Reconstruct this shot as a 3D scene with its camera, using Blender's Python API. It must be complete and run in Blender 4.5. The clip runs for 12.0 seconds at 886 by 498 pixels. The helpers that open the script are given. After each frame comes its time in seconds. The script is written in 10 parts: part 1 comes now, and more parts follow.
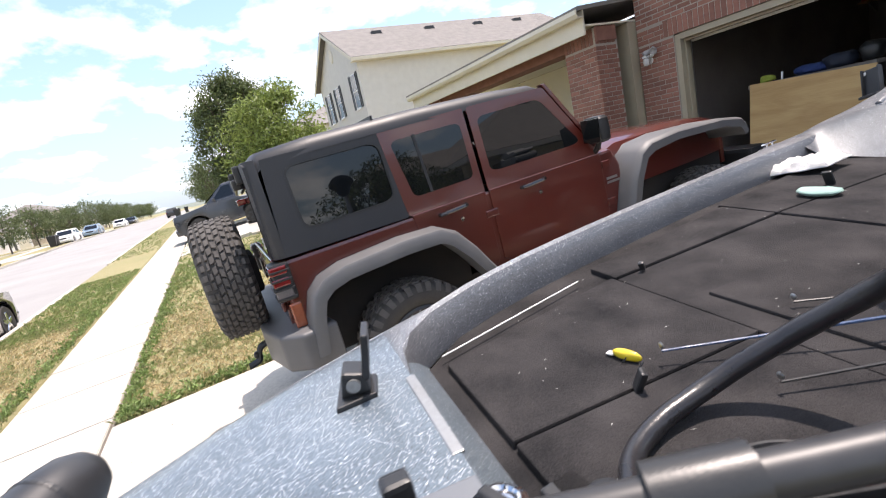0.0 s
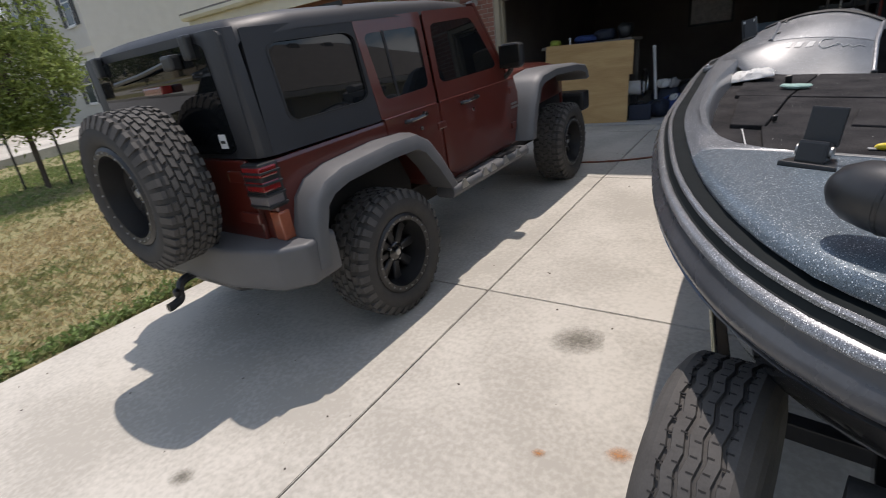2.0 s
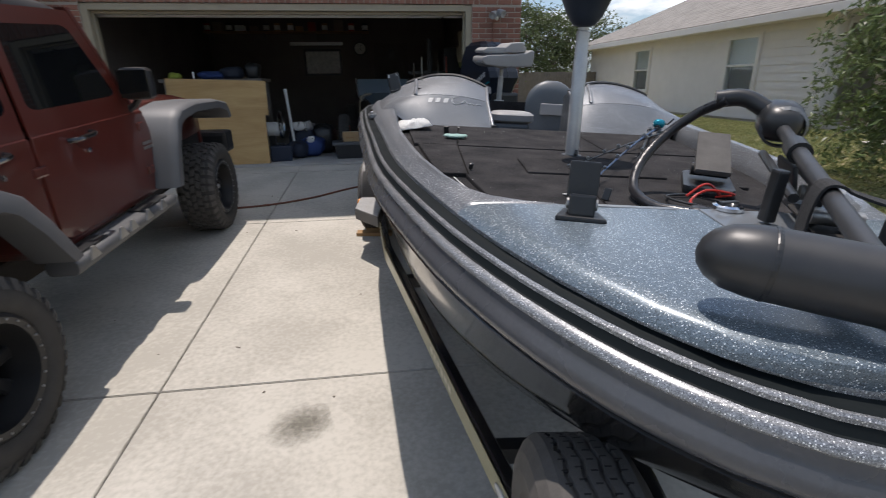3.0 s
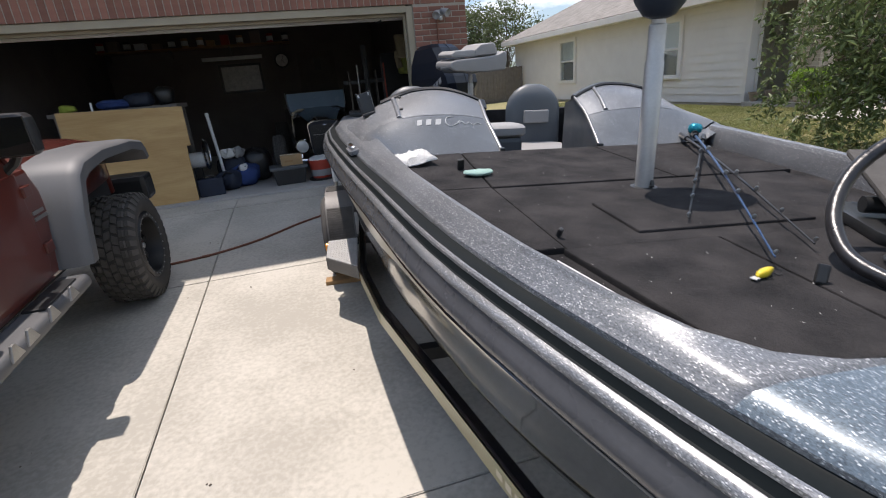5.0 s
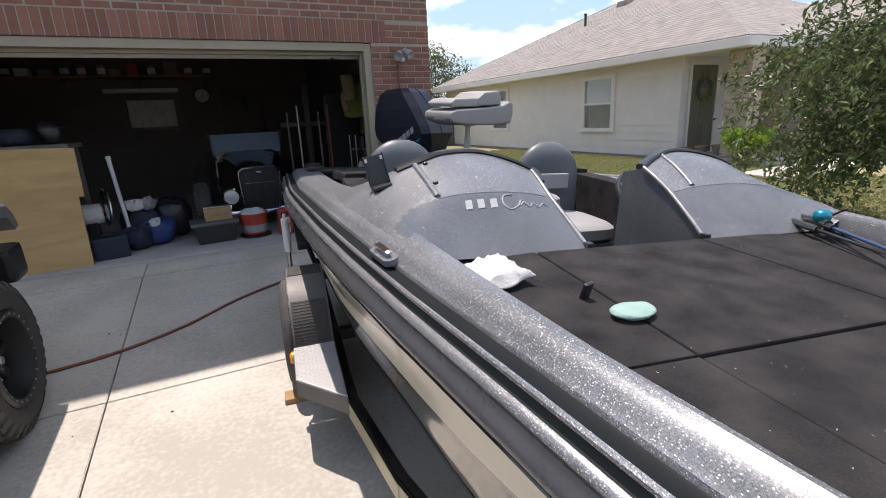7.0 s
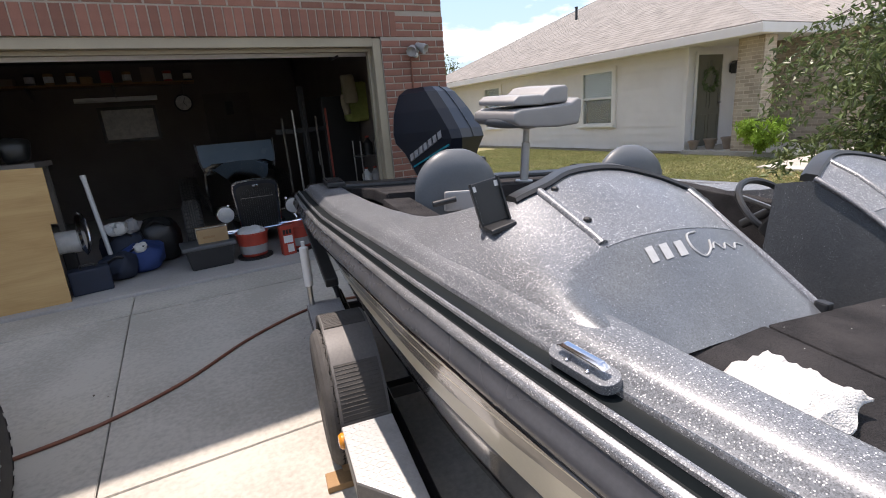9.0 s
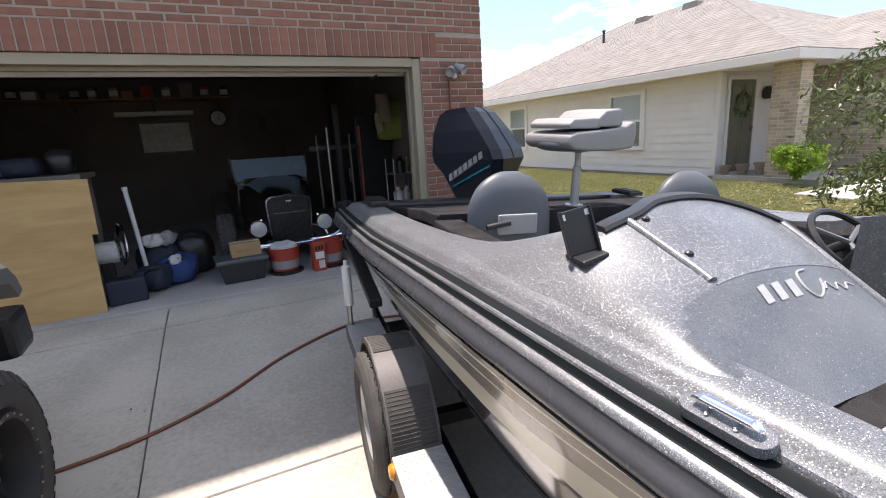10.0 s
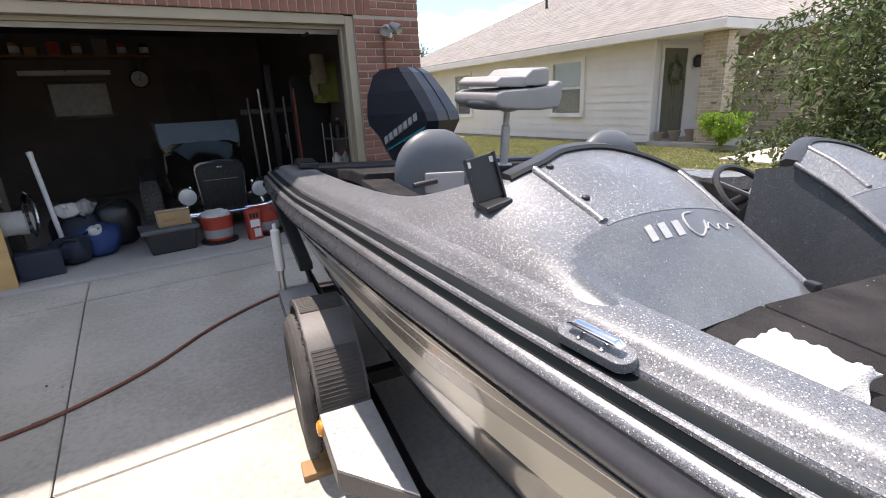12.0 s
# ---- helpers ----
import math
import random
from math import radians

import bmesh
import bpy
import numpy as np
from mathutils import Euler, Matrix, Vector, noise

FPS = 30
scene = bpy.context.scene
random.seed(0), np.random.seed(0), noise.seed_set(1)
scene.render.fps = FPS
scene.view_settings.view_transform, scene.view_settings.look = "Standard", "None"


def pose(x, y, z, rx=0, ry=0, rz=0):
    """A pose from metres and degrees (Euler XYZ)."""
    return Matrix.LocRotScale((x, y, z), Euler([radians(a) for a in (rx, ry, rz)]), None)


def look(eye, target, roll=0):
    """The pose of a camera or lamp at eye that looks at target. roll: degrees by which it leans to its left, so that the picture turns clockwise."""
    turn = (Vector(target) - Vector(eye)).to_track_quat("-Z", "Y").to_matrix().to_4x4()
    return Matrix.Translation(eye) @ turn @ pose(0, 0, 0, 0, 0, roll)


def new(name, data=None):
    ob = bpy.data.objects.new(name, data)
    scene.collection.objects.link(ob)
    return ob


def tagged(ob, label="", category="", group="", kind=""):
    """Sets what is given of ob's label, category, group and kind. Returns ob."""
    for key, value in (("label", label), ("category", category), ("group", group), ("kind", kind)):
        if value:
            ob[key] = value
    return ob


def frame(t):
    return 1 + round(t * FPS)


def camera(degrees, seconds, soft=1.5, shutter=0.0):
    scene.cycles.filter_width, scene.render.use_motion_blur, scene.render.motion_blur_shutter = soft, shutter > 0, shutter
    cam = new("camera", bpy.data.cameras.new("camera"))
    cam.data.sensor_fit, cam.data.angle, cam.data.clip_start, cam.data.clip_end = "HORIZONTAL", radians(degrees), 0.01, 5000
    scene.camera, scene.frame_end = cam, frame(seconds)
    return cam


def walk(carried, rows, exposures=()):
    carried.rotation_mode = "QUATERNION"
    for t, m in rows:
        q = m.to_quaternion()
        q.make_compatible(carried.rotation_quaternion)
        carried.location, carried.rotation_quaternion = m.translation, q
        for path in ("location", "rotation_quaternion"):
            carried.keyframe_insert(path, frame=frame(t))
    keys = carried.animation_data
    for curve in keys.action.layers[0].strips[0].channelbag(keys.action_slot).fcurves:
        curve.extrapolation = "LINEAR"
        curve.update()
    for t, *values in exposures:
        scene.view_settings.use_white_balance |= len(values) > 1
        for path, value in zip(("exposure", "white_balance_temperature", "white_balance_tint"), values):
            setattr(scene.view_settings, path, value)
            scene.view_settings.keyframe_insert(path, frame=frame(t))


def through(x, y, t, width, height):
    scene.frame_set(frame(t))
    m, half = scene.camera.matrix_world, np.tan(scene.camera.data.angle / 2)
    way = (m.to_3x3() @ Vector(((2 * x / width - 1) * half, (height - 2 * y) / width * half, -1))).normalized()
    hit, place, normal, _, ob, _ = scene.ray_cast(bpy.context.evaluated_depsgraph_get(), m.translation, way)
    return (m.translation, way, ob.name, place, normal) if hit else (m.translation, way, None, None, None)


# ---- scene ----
cam = camera(85.71, 12.0, soft=1.0, shutter=0.12)
PATH = [
    (0, (2.403, -6.358, 1.279), (-0.277, -5.145, 0.692), -12.06),
    (0.5, (2.322, -6.774, 1.239), (-0.248, -5.576, 0.260), -6.62),
    (1, (2.005, -7.128, 1.229), (-0.470, -5.913, 0.046), -5.76),
    (1.2, (1.923, -7.271, 1.247), (-0.511, -5.819, 0.264), -6.64),
    (1.5, (1.799, -7.427, 1.189), (-0.515, -5.787, 0.211), -9.73),
    (2, (1.534, -7.499, 1.185), (-0.128, -5.241, 0.118), -6.82),
    (2.5, (1.315, -7.356, 1.210), (0.573, -4.598, 0.294), -4.00),
    (3, (1.169, -7.176, 1.181), (1.538, -4.367, 0.194), -0.79),
    (3.2, (1.170, -7.086, 1.176), (1.890, -4.375, 0.112), 0.89),
    (4.8, (0.984, -6.524, 1.251), (1.822, -3.853, 0.173), -5.02),
    (5, (0.920, -6.438, 1.274), (1.662, -3.708, 0.275), -5.21),
    (5.5, (0.877, -6.163, 1.302), (1.536, -3.344, 0.514), -3.92),
    (6, (0.843, -5.880, 1.357), (1.379, -3.024, 0.613), -3.48),
    (6.2, (0.821, -5.769, 1.348), (1.495, -2.938, 0.618), -2.18),
    (6.5, (0.735, -5.614, 1.362), (1.692, -2.868, 0.625), -1.47),
    (7, (0.744, -5.411, 1.371), (1.985, -2.800, 0.571), -2.77),
    (7.5, (0.814, -5.198, 1.368), (1.791, -2.451, 0.659), -6.32),
    (7.7, (0.826, -5.130, 1.398), (1.650, -2.331, 0.701), -5.50),
    (9.3, (0.589, -4.627, 1.420), (1.985, -2.098, 0.611), -3.95),
    (9.5, (0.558, -4.601, 1.430), (1.958, -2.068, 0.640), -3.50),
    (10, (0.529, -4.559, 1.434), (1.776, -1.919, 0.741), -3.43),
    (10.5, (0.508, -4.542, 1.430), (1.716, -1.887, 0.731), -2.62),
    (11, (0.508, -4.553, 1.413), (1.758, -1.924, 0.689), -3.08),
    (11.5, (0.553, -4.594, 1.396), (1.897, -2.031, 0.607), -3.36),
    (12, (0.609, -4.621, 1.379), (2.095, -2.172, 0.487), -3.02),
]
walk(cam, [(t, look(eye, target, roll)) for t, eye, target, roll in PATH],
     exposures=((0, 1.05, 6750, 13), (1, 0.65, 6620, 11), (2, 0.05, 6500, 10), (3, 0.15, 6450, 9), (5, 0.45, 6500, 10), (7, 0.65, 6620, 12), (9.5, 0.9, 6750, 13), (10.5, 1.1, 6750, 13), (12, 1.05, 6750, 13)))

# ---- light ----
SUN_FROM = Vector((-0.09, 0.345, 1.47)).normalized()
sun = new("sun", bpy.data.lights.new("sun", "SUN"))
sun.data.energy, sun.data.angle, sun.data.color = 3.8, radians(0.55), (1.0, 0.895, 0.835)
sun.rotation_mode = "QUATERNION"
sun.rotation_quaternion = SUN_FROM.to_track_quat("Z", "Y")

world = bpy.data.worlds.new("world")
scene.world = world
world.use_nodes = True
wn, wl = world.node_tree.nodes, world.node_tree.links
wn.clear()
w_out = wn.new("ShaderNodeOutputWorld")
w_bg = wn.new("ShaderNodeBackground")
w_sky = wn.new("ShaderNodeTexSky")
w_sky.sky_type, w_sky.sun_disc = "NISHITA", False
w_sky.sun_elevation = math.asin(SUN_FROM.z)
w_sky.sun_rotation = math.atan2(SUN_FROM.x, SUN_FROM.y)
w_sky.air_density, w_sky.dust_density, w_sky.ozone_density = 1.0, 0.6, 1.6
w_bg.inputs["Strength"].default_value = 0.15
# cumulus clouds, flattened towards the horizon
w_tc = wn.new("ShaderNodeTexCoord")
w_sep = wn.new("ShaderNodeSeparateXYZ")
wl.new(w_tc.outputs["Generated"], w_sep.inputs[0])
w_h = wn.new("ShaderNodeMath"); w_h.operation = "MAXIMUM"; w_h.inputs[1].default_value = 0.0
wl.new(w_sep.outputs["Z"], w_h.inputs[0])
w_add = wn.new("ShaderNodeMath"); w_add.operation = "ADD"; w_add.inputs[1].default_value = 0.22
wl.new(w_h.outputs[0], w_add.inputs[0])
w_dx = wn.new("ShaderNodeMath"); w_dx.operation = "DIVIDE"
w_dy = wn.new("ShaderNodeMath"); w_dy.operation = "DIVIDE"
wl.new(w_sep.outputs["X"], w_dx.inputs[0]); wl.new(w_add.outputs[0], w_dx.inputs[1])
wl.new(w_sep.outputs["Y"], w_dy.inputs[0]); wl.new(w_add.outputs[0], w_dy.inputs[1])
w_cmb = wn.new("ShaderNodeCombineXYZ")
wl.new(w_dx.outputs[0], w_cmb.inputs[0]); wl.new(w_dy.outputs[0], w_cmb.inputs[1])
w_no = wn.new("ShaderNodeTexNoise")
w_no.inputs["Scale"].default_value, w_no.inputs["Detail"].default_value, w_no.inputs["Roughness"].default_value = 1.9, 9.0, 0.56
wl.new(w_cmb.outputs[0], w_no.inputs["Vector"])
w_ramp = wn.new("ShaderNodeValToRGB")
w_ramp.color_ramp.elements[0].position, w_ramp.color_ramp.elements[1].position = 0.47, 0.60
wl.new(w_no.outputs["Fac"], w_ramp.inputs[0])
w_no2 = wn.new("ShaderNodeTexNoise")
w_no2.inputs["Scale"].default_value, w_no2.inputs["Detail"].default_value = 3.1, 5.0
wl.new(w_cmb.outputs[0], w_no2.inputs["Vector"])
w_cc = wn.new("ShaderNodeMix"); w_cc.data_type = "RGBA"
w_cc.inputs["A"].default_value, w_cc.inputs["B"].default_value = (3.3, 3.5, 3.9, 1), (9.0, 9.1, 9.3, 1)
wl.new(w_no2.outputs["Fac"], w_cc.inputs["Factor"])
w_mix = wn.new("ShaderNodeMix"); w_mix.data_type = "RGBA"
wl.new(w_ramp.outputs["Color"], w_mix.inputs["Factor"])
# pale haze low in the sky
w_hz = wn.new("ShaderNodeMapRange")
w_hz.inputs["From Min"].default_value, w_hz.inputs["From Max"].default_value = 0.0, 0.35
w_hz.inputs["To Min"].default_value, w_hz.inputs["To Max"].default_value = 0.85, 0.0
wl.new(w_h.outputs[0], w_hz.inputs["Value"])
w_low = wn.new("ShaderNodeMix"); w_low.data_type = "RGBA"
w_low.inputs["B"].default_value = (2.1, 2.6, 3.3, 1)
wl.new(w_hz.outputs["Result"], w_low.inputs["Factor"])
wl.new(w_sky.outputs["Color"], w_low.inputs["A"])
wl.new(w_low.outputs["Result"], w_mix.inputs["A"])
wl.new(w_cc.outputs["Result"], w_mix.inputs["B"])
wl.new(w_mix.outputs["Result"], w_bg.inputs["Color"])
wl.new(w_bg.outputs[0], w_out.inputs["Surface"])

# ---- materials ----
def mat(name, col, col2=None, rough=0.6, metal=0.0, scale=8.0, fine=120.0, bump=0.15, spot=0.0, spot_col=(0.1, 0.1, 0.1),
        coat=0.0, per_object=0.0, rough_var=0.1, spec=0.5, depth=0.004, lo=0.55, hi=1.05):
    """A surface with colour variation at two scales, roughness variation and fine relief."""
    m = bpy.data.materials.new(name)
    m.use_nodes = True
    n, l = m.node_tree.nodes, m.node_tree.links
    b = n["Principled BSDF"]
    col2 = col2 or tuple(c * 0.8 for c in col)
    tc = n.new("ShaderNodeTexCoord")
    big = n.new("ShaderNodeTexNoise")
    big.inputs["Scale"].default_value, big.inputs["Detail"].default_value = scale, 5
    small = n.new("ShaderNodeTexNoise")
    small.inputs["Scale"].default_value, small.inputs["Detail"].default_value = fine, 3
    l.new(tc.outputs["Object"], big.inputs["Vector"]); l.new(tc.outputs["Object"], small.inputs["Vector"])
    add = n.new("ShaderNodeMath"); add.operation = "MULTIPLY_ADD"
    l.new(small.outputs["Fac"], add.inputs[0]); add.inputs[1].default_value = 0.6
    l.new(big.outputs["Fac"], add.inputs[2])
    rng = n.new("ShaderNodeMapRange")
    rng.inputs["From Min"].default_value, rng.inputs["From Max"].default_value = lo, hi
    l.new(add.outputs[0], rng.inputs["Value"])
    mix = n.new("ShaderNodeMix"); mix.data_type = "RGBA"
    mix.inputs["A"].default_value, mix.inputs["B"].default_value = (*col, 1), (*col2, 1)
    l.new(rng.outputs["Result"], mix.inputs["Factor"])
    out = mix.outputs["Result"]
    if spot:
        sp = n.new("ShaderNodeTexNoise")
        sp.inputs["Scale"].default_value, sp.inputs["Detail"].default_value = scale * 0.35, 6
        l.new(tc.outputs["Object"], sp.inputs["Vector"])
        r = n.new("ShaderNodeMapRange")
        r.inputs["From Min"].default_value, r.inputs["From Max"].default_value, r.inputs["To Max"].default_value = 0.55, 0.75, spot
        l.new(sp.outputs["Fac"], r.inputs["Value"])
        mx = n.new("ShaderNodeMix"); mx.data_type = "RGBA"
        l.new(r.outputs["Result"], mx.inputs["Factor"]); l.new(out, mx.inputs["A"])
        mx.inputs["B"].default_value = (*spot_col, 1)
        out = mx.outputs["Result"]
    if per_object:
        oi = n.new("ShaderNodeObjectInfo")
        r = n.new("ShaderNodeMapRange")
        r.inputs["To Min"].default_value, r.inputs["To Max"].default_value = 1 - per_object, 1 + per_object
        l.new(oi.outputs["Random"], r.inputs["Value"])
        hs = n.new("ShaderNodeHueSaturation")
        l.new(r.outputs["Result"], hs.inputs["Value"]); l.new(out, hs.inputs["Color"])
        out = hs.outputs["Color"]
    l.new(out, b.inputs["Base Color"])
    rr = n.new("ShaderNodeMapRange")
    rr.inputs["To Min"].default_value, rr.inputs["To Max"].default_value = max(0.02, rough - rough_var), min(1, rough + rough_var)
    l.new(big.outputs["Fac"], rr.inputs["Value"]); l.new(rr.outputs["Result"], b.inputs["Roughness"])
    b.inputs["Metallic"].default_value = metal
    b.inputs["Specular IOR Level"].default_value = spec
    b.inputs["Coat Weight"].default_value = coat
    b.inputs["Coat Roughness"].default_value = 0.06
    if bump:
        bp = n.new("ShaderNodeBump")
        bp.inputs["Strength"].default_value, bp.inputs["Distance"].default_value = bump, depth
        l.new(add.outputs[0], bp.inputs["Height"]); l.new(bp.outputs["Normal"], b.inputs["Normal"])
    return m


def flake_mat(name, col, glint, scale=330.0, share=0.80, metal=0.25, coat=0.5, rough=0.36):
    """Metal-flake gelcoat: small tilted chips, of all strengths, their sparkle painted as bright base colour, in a dark
    speckled clear base.
    """
    m = bpy.data.materials.new(name)
    m.use_nodes = True
    n, l = m.node_tree.nodes, m.node_tree.links
    b = n["Principled BSDF"]
    tc = n.new("ShaderNodeTexCoord")

    def cells(sc):
        v = n.new("ShaderNodeTexVoronoi")
        v.inputs["Scale"].default_value = sc
        l.new(tc.outputs["Object"], v.inputs["Vector"])
        sep = n.new("ShaderNodeSeparateColor")
        l.new(v.outputs["Color"], sep.inputs[0])
        return v, sep

    def span(value, a, c, lo=0.0, hi=1.0):
        r = n.new("ShaderNodeMapRange")
        r.inputs["From Min"].default_value, r.inputs["From Max"].default_value = a, c
        r.inputs["To Min"].default_value, r.inputs["To Max"].default_value = lo, hi
        l.new(value, r.inputs["Value"])
        return r.outputs["Result"]

    def times(a, c):
        r = n.new("ShaderNodeMath"); r.operation = "MULTIPLY"
        l.new(a, r.inputs[0]); l.new(c, r.inputs[1])
        return r.outputs[0]

    v, sep = cells(scale)
    _, sep2 = cells(scale * 1.6)
    chip = times(times(span(sep.outputs["Red"], share - 0.01, share + 0.01), span(v.outputs["Distance"], 0.46, 0.34)), span(sep.outputs["Green"], 0.0, 1.0, 0.25, 1.0))
    big = n.new("ShaderNodeTexNoise")
    big.inputs["Scale"].default_value, big.inputs["Detail"].default_value = 5, 4
    l.new(tc.outputs["Object"], big.inputs["Vector"])
    grain = times(span(sep2.outputs["Blue"], 0.0, 1.0, 0.55, 1.45), span(big.outputs["Fac"], 0.3, 0.7, 0.85, 1.15))
    base = n.new("ShaderNodeVectorMath"); base.operation = "SCALE"
    base.inputs[0].default_value = col
    l.new(grain, base.inputs["Scale"])
    mix = n.new("ShaderNodeMix"); mix.data_type = "RGBA"
    l.new(base.outputs[0], mix.inputs["A"]); mix.inputs["B"].default_value = (*glint, 1)
    l.new(chip, mix.inputs["Factor"]); l.new(mix.outputs["Result"], b.inputs["Base Color"])
    geo = n.new("ShaderNodeNewGeometry")
    sub = n.new("ShaderNodeVectorMath"); sub.operation = "SUBTRACT"
    sub.inputs[1].default_value = (0.5, 0.5, 0.5)
    l.new(v.outputs["Color"], sub.inputs[0])
    sc = n.new("ShaderNodeVectorMath"); sc.operation = "SCALE"
    l.new(span(chip, 0.0, 1.0, 0.02, 0.16), sc.inputs["Scale"])
    l.new(sub.outputs[0], sc.inputs[0])
    ad = n.new("ShaderNodeVectorMath"); ad.operation = "ADD"
    l.new(geo.outputs["Normal"], ad.inputs[0]); l.new(sc.outputs[0], ad.inputs[1])
    nz = n.new("ShaderNodeVectorMath"); nz.operation = "NORMALIZE"
    l.new(ad.outputs[0], nz.inputs[0]); l.new(nz.outputs[0], b.inputs["Normal"])
    b.inputs["Metallic"].default_value = metal
    b.inputs["Roughness"].default_value = rough
    b.inputs["Specular IOR Level"].default_value = 0.35
    b.inputs["Coat Weight"].default_value = coat
    b.inputs["Coat Roughness"].default_value = 0.20
    return m


def glass_mat(name, tint=(0.02, 0.025, 0.03), rough=0.02, clear=0.0, ior=1.42):
    m = bpy.data.materials.new(name)
    m.use_nodes = True
    b = m.node_tree.nodes["Principled BSDF"]
    n, l = m.node_tree.nodes, m.node_tree.links
    tc, no, bp = n.new("ShaderNodeTexCoord"), n.new("ShaderNodeTexNoise"), n.new("ShaderNodeBump")
    no.inputs["Scale"].default_value = 2.5
    l.new(tc.outputs["Object"], no.inputs["Vector"]); l.new(no.outputs["Fac"], bp.inputs["Height"])
    bp.inputs["Strength"].default_value, bp.inputs["Distance"].default_value = 0.05, 0.01
    l.new(bp.outputs["Normal"], b.inputs["Normal"])
    b.inputs["Base Color"].default_value = (*tint, 1)
    b.inputs["Roughness"].default_value = rough
    b.inputs["IOR"].default_value = ior
    b.inputs["Transmission Weight"].default_value = clear
    return m


M = {}
M["concrete"] = mat("concrete", (0.50, 0.475, 0.42), (0.37, 0.35, 0.305), 0.85, scale=1.3, fine=38, bump=0.35, spot=0.55, spot_col=(0.345, 0.325, 0.28), lo=0.66, hi=0.94, per_object=0.04, depth=0.003)
M["joint"] = mat("joint", (0.16, 0.14, 0.12), None, 0.95, scale=5)
M["kerb"] = mat("kerb", (0.50, 0.47, 0.42), (0.40, 0.38, 0.34), 0.9, scale=2)
M["asphalt"] = mat("asphalt", (0.30, 0.295, 0.285), (0.24, 0.235, 0.23), 0.92, scale=0.4, fine=90, bump=0.3, spot=0.3, spot_col=(0.2, 0.2, 0.2))
M["soil"] = mat("soil", (0.20, 0.195, 0.085), (0.27, 0.235, 0.12), 0.95, scale=0.5, fine=45, bump=0.9, spot=0.75, spot_col=(0.36, 0.28, 0.16), depth=0.03)
M["brick"] = mat("brick", (0.265, 0.125, 0.088), (0.20, 0.09, 0.066), 0.9, scale=9, fine=150, bump=0.5, per_object=0.2, spot=0.3, spot_col=(0.34, 0.17, 0.12))
def pale_brick():
    """Pale mottled brick in running bond."""
    m = mat("brick_pale", (0.50, 0.43, 0.34), (0.40, 0.34, 0.27), 0.9, scale=4, fine=60, bump=0.4, per_object=0.1)
    n, l = m.node_tree.nodes, m.node_tree.links
    b = n["Principled BSDF"]
    src = b.inputs["Base Color"].links[0].from_socket
    tc, sp, ad, cm, br_ = n.new("ShaderNodeTexCoord"), n.new("ShaderNodeSeparateXYZ"), n.new("ShaderNodeMath"), n.new("ShaderNodeCombineXYZ"), n.new("ShaderNodeTexBrick")
    l.new(tc.outputs["Object"], sp.inputs[0])
    l.new(sp.outputs["X"], ad.inputs[0]); l.new(sp.outputs["Y"], ad.inputs[1])
    l.new(ad.outputs[0], cm.inputs[0]); l.new(sp.outputs["Z"], cm.inputs[1]); l.new(cm.outputs[0], br_.inputs["Vector"])
    br_.inputs["Scale"].default_value, br_.inputs["Mortar Size"].default_value = 1.0, 0.006
    br_.inputs["Brick Width"].default_value, br_.inputs["Row Height"].default_value = 0.20, 0.073
    br_.inputs["Color1"].default_value, br_.inputs["Color2"].default_value, br_.inputs["Mortar"].default_value = (1, 1, 1, 1), (0.62, 0.60, 0.58, 1), (1.15, 1.15, 1.12, 1)
    mu = n.new("ShaderNodeMix"); mu.data_type, mu.blend_type = "RGBA", "MULTIPLY"
    mu.inputs["Factor"].default_value = 1.0
    l.new(src, mu.inputs["A"]); l.new(br_.outputs["Color"], mu.inputs["B"]); l.new(mu.outputs["Result"], b.inputs["Base Color"])
    return m


M["brick_pale"] = pale_brick()
M["mortar"] = mat("mortar", (0.36, 0.315, 0.265), (0.30, 0.265, 0.22), 0.95, scale=6, bump=0.3)
M["door_brown"] = mat("door_brown", (0.11, 0.092, 0.078), (0.09, 0.076, 0.064), 0.6, scale=4, bump=0.08)
M["trim_tan"] = mat("trim_tan", (0.34, 0.295, 0.21), (0.29, 0.25, 0.18), 0.6, scale=3, bump=0.06)
M["trim_cream"] = mat("trim_cream", (0.66, 0.62, 0.50), (0.60, 0.56, 0.45), 0.55, scale=3, bump=0.06)
M["siding"] = mat("siding", (0.74, 0.725, 0.71), (0.68, 0.665, 0.65), 0.6, scale=2.5, fine=80, bump=0.08)
M["stucco"] = mat("stucco", (0.60, 0.585, 0.53), (0.55, 0.535, 0.485), 0.85, scale=3, fine=140, bump=0.4)
M["shingle"] = mat("shingle", (0.29, 0.27, 0.245), (0.19, 0.178, 0.162), 0.95, scale=3, fine=70, bump=0.6, per_object=0.12)
M["shingle_grey"] = mat("shingle_grey", (0.22, 0.205, 0.19), (0.17, 0.16, 0.15), 0.95, scale=3, fine=70, bump=0.6)
M["white"] = mat("white", (0.78, 0.78, 0.76), (0.70, 0.70, 0.68), 0.45, scale=4, bump=0.03)
M["mark_white"] = mat("mark_white", (0.40, 0.41, 0.41), (0.33, 0.34, 0.34), 0.4, scale=30, bump=0.0)
M["dark_paint"] = mat("dark_paint", (0.03, 0.032, 0.034), (0.045, 0.046, 0.047), 0.5, scale=6, bump=0.05)
# darkened colour: the garage's inner shade is put into its walls and ceiling
M["drywall_shaded"] = mat("drywall_shaded", (0.17, 0.145, 0.13), (0.13, 0.11, 0.10), 0.9, scale=2, bump=0.05)
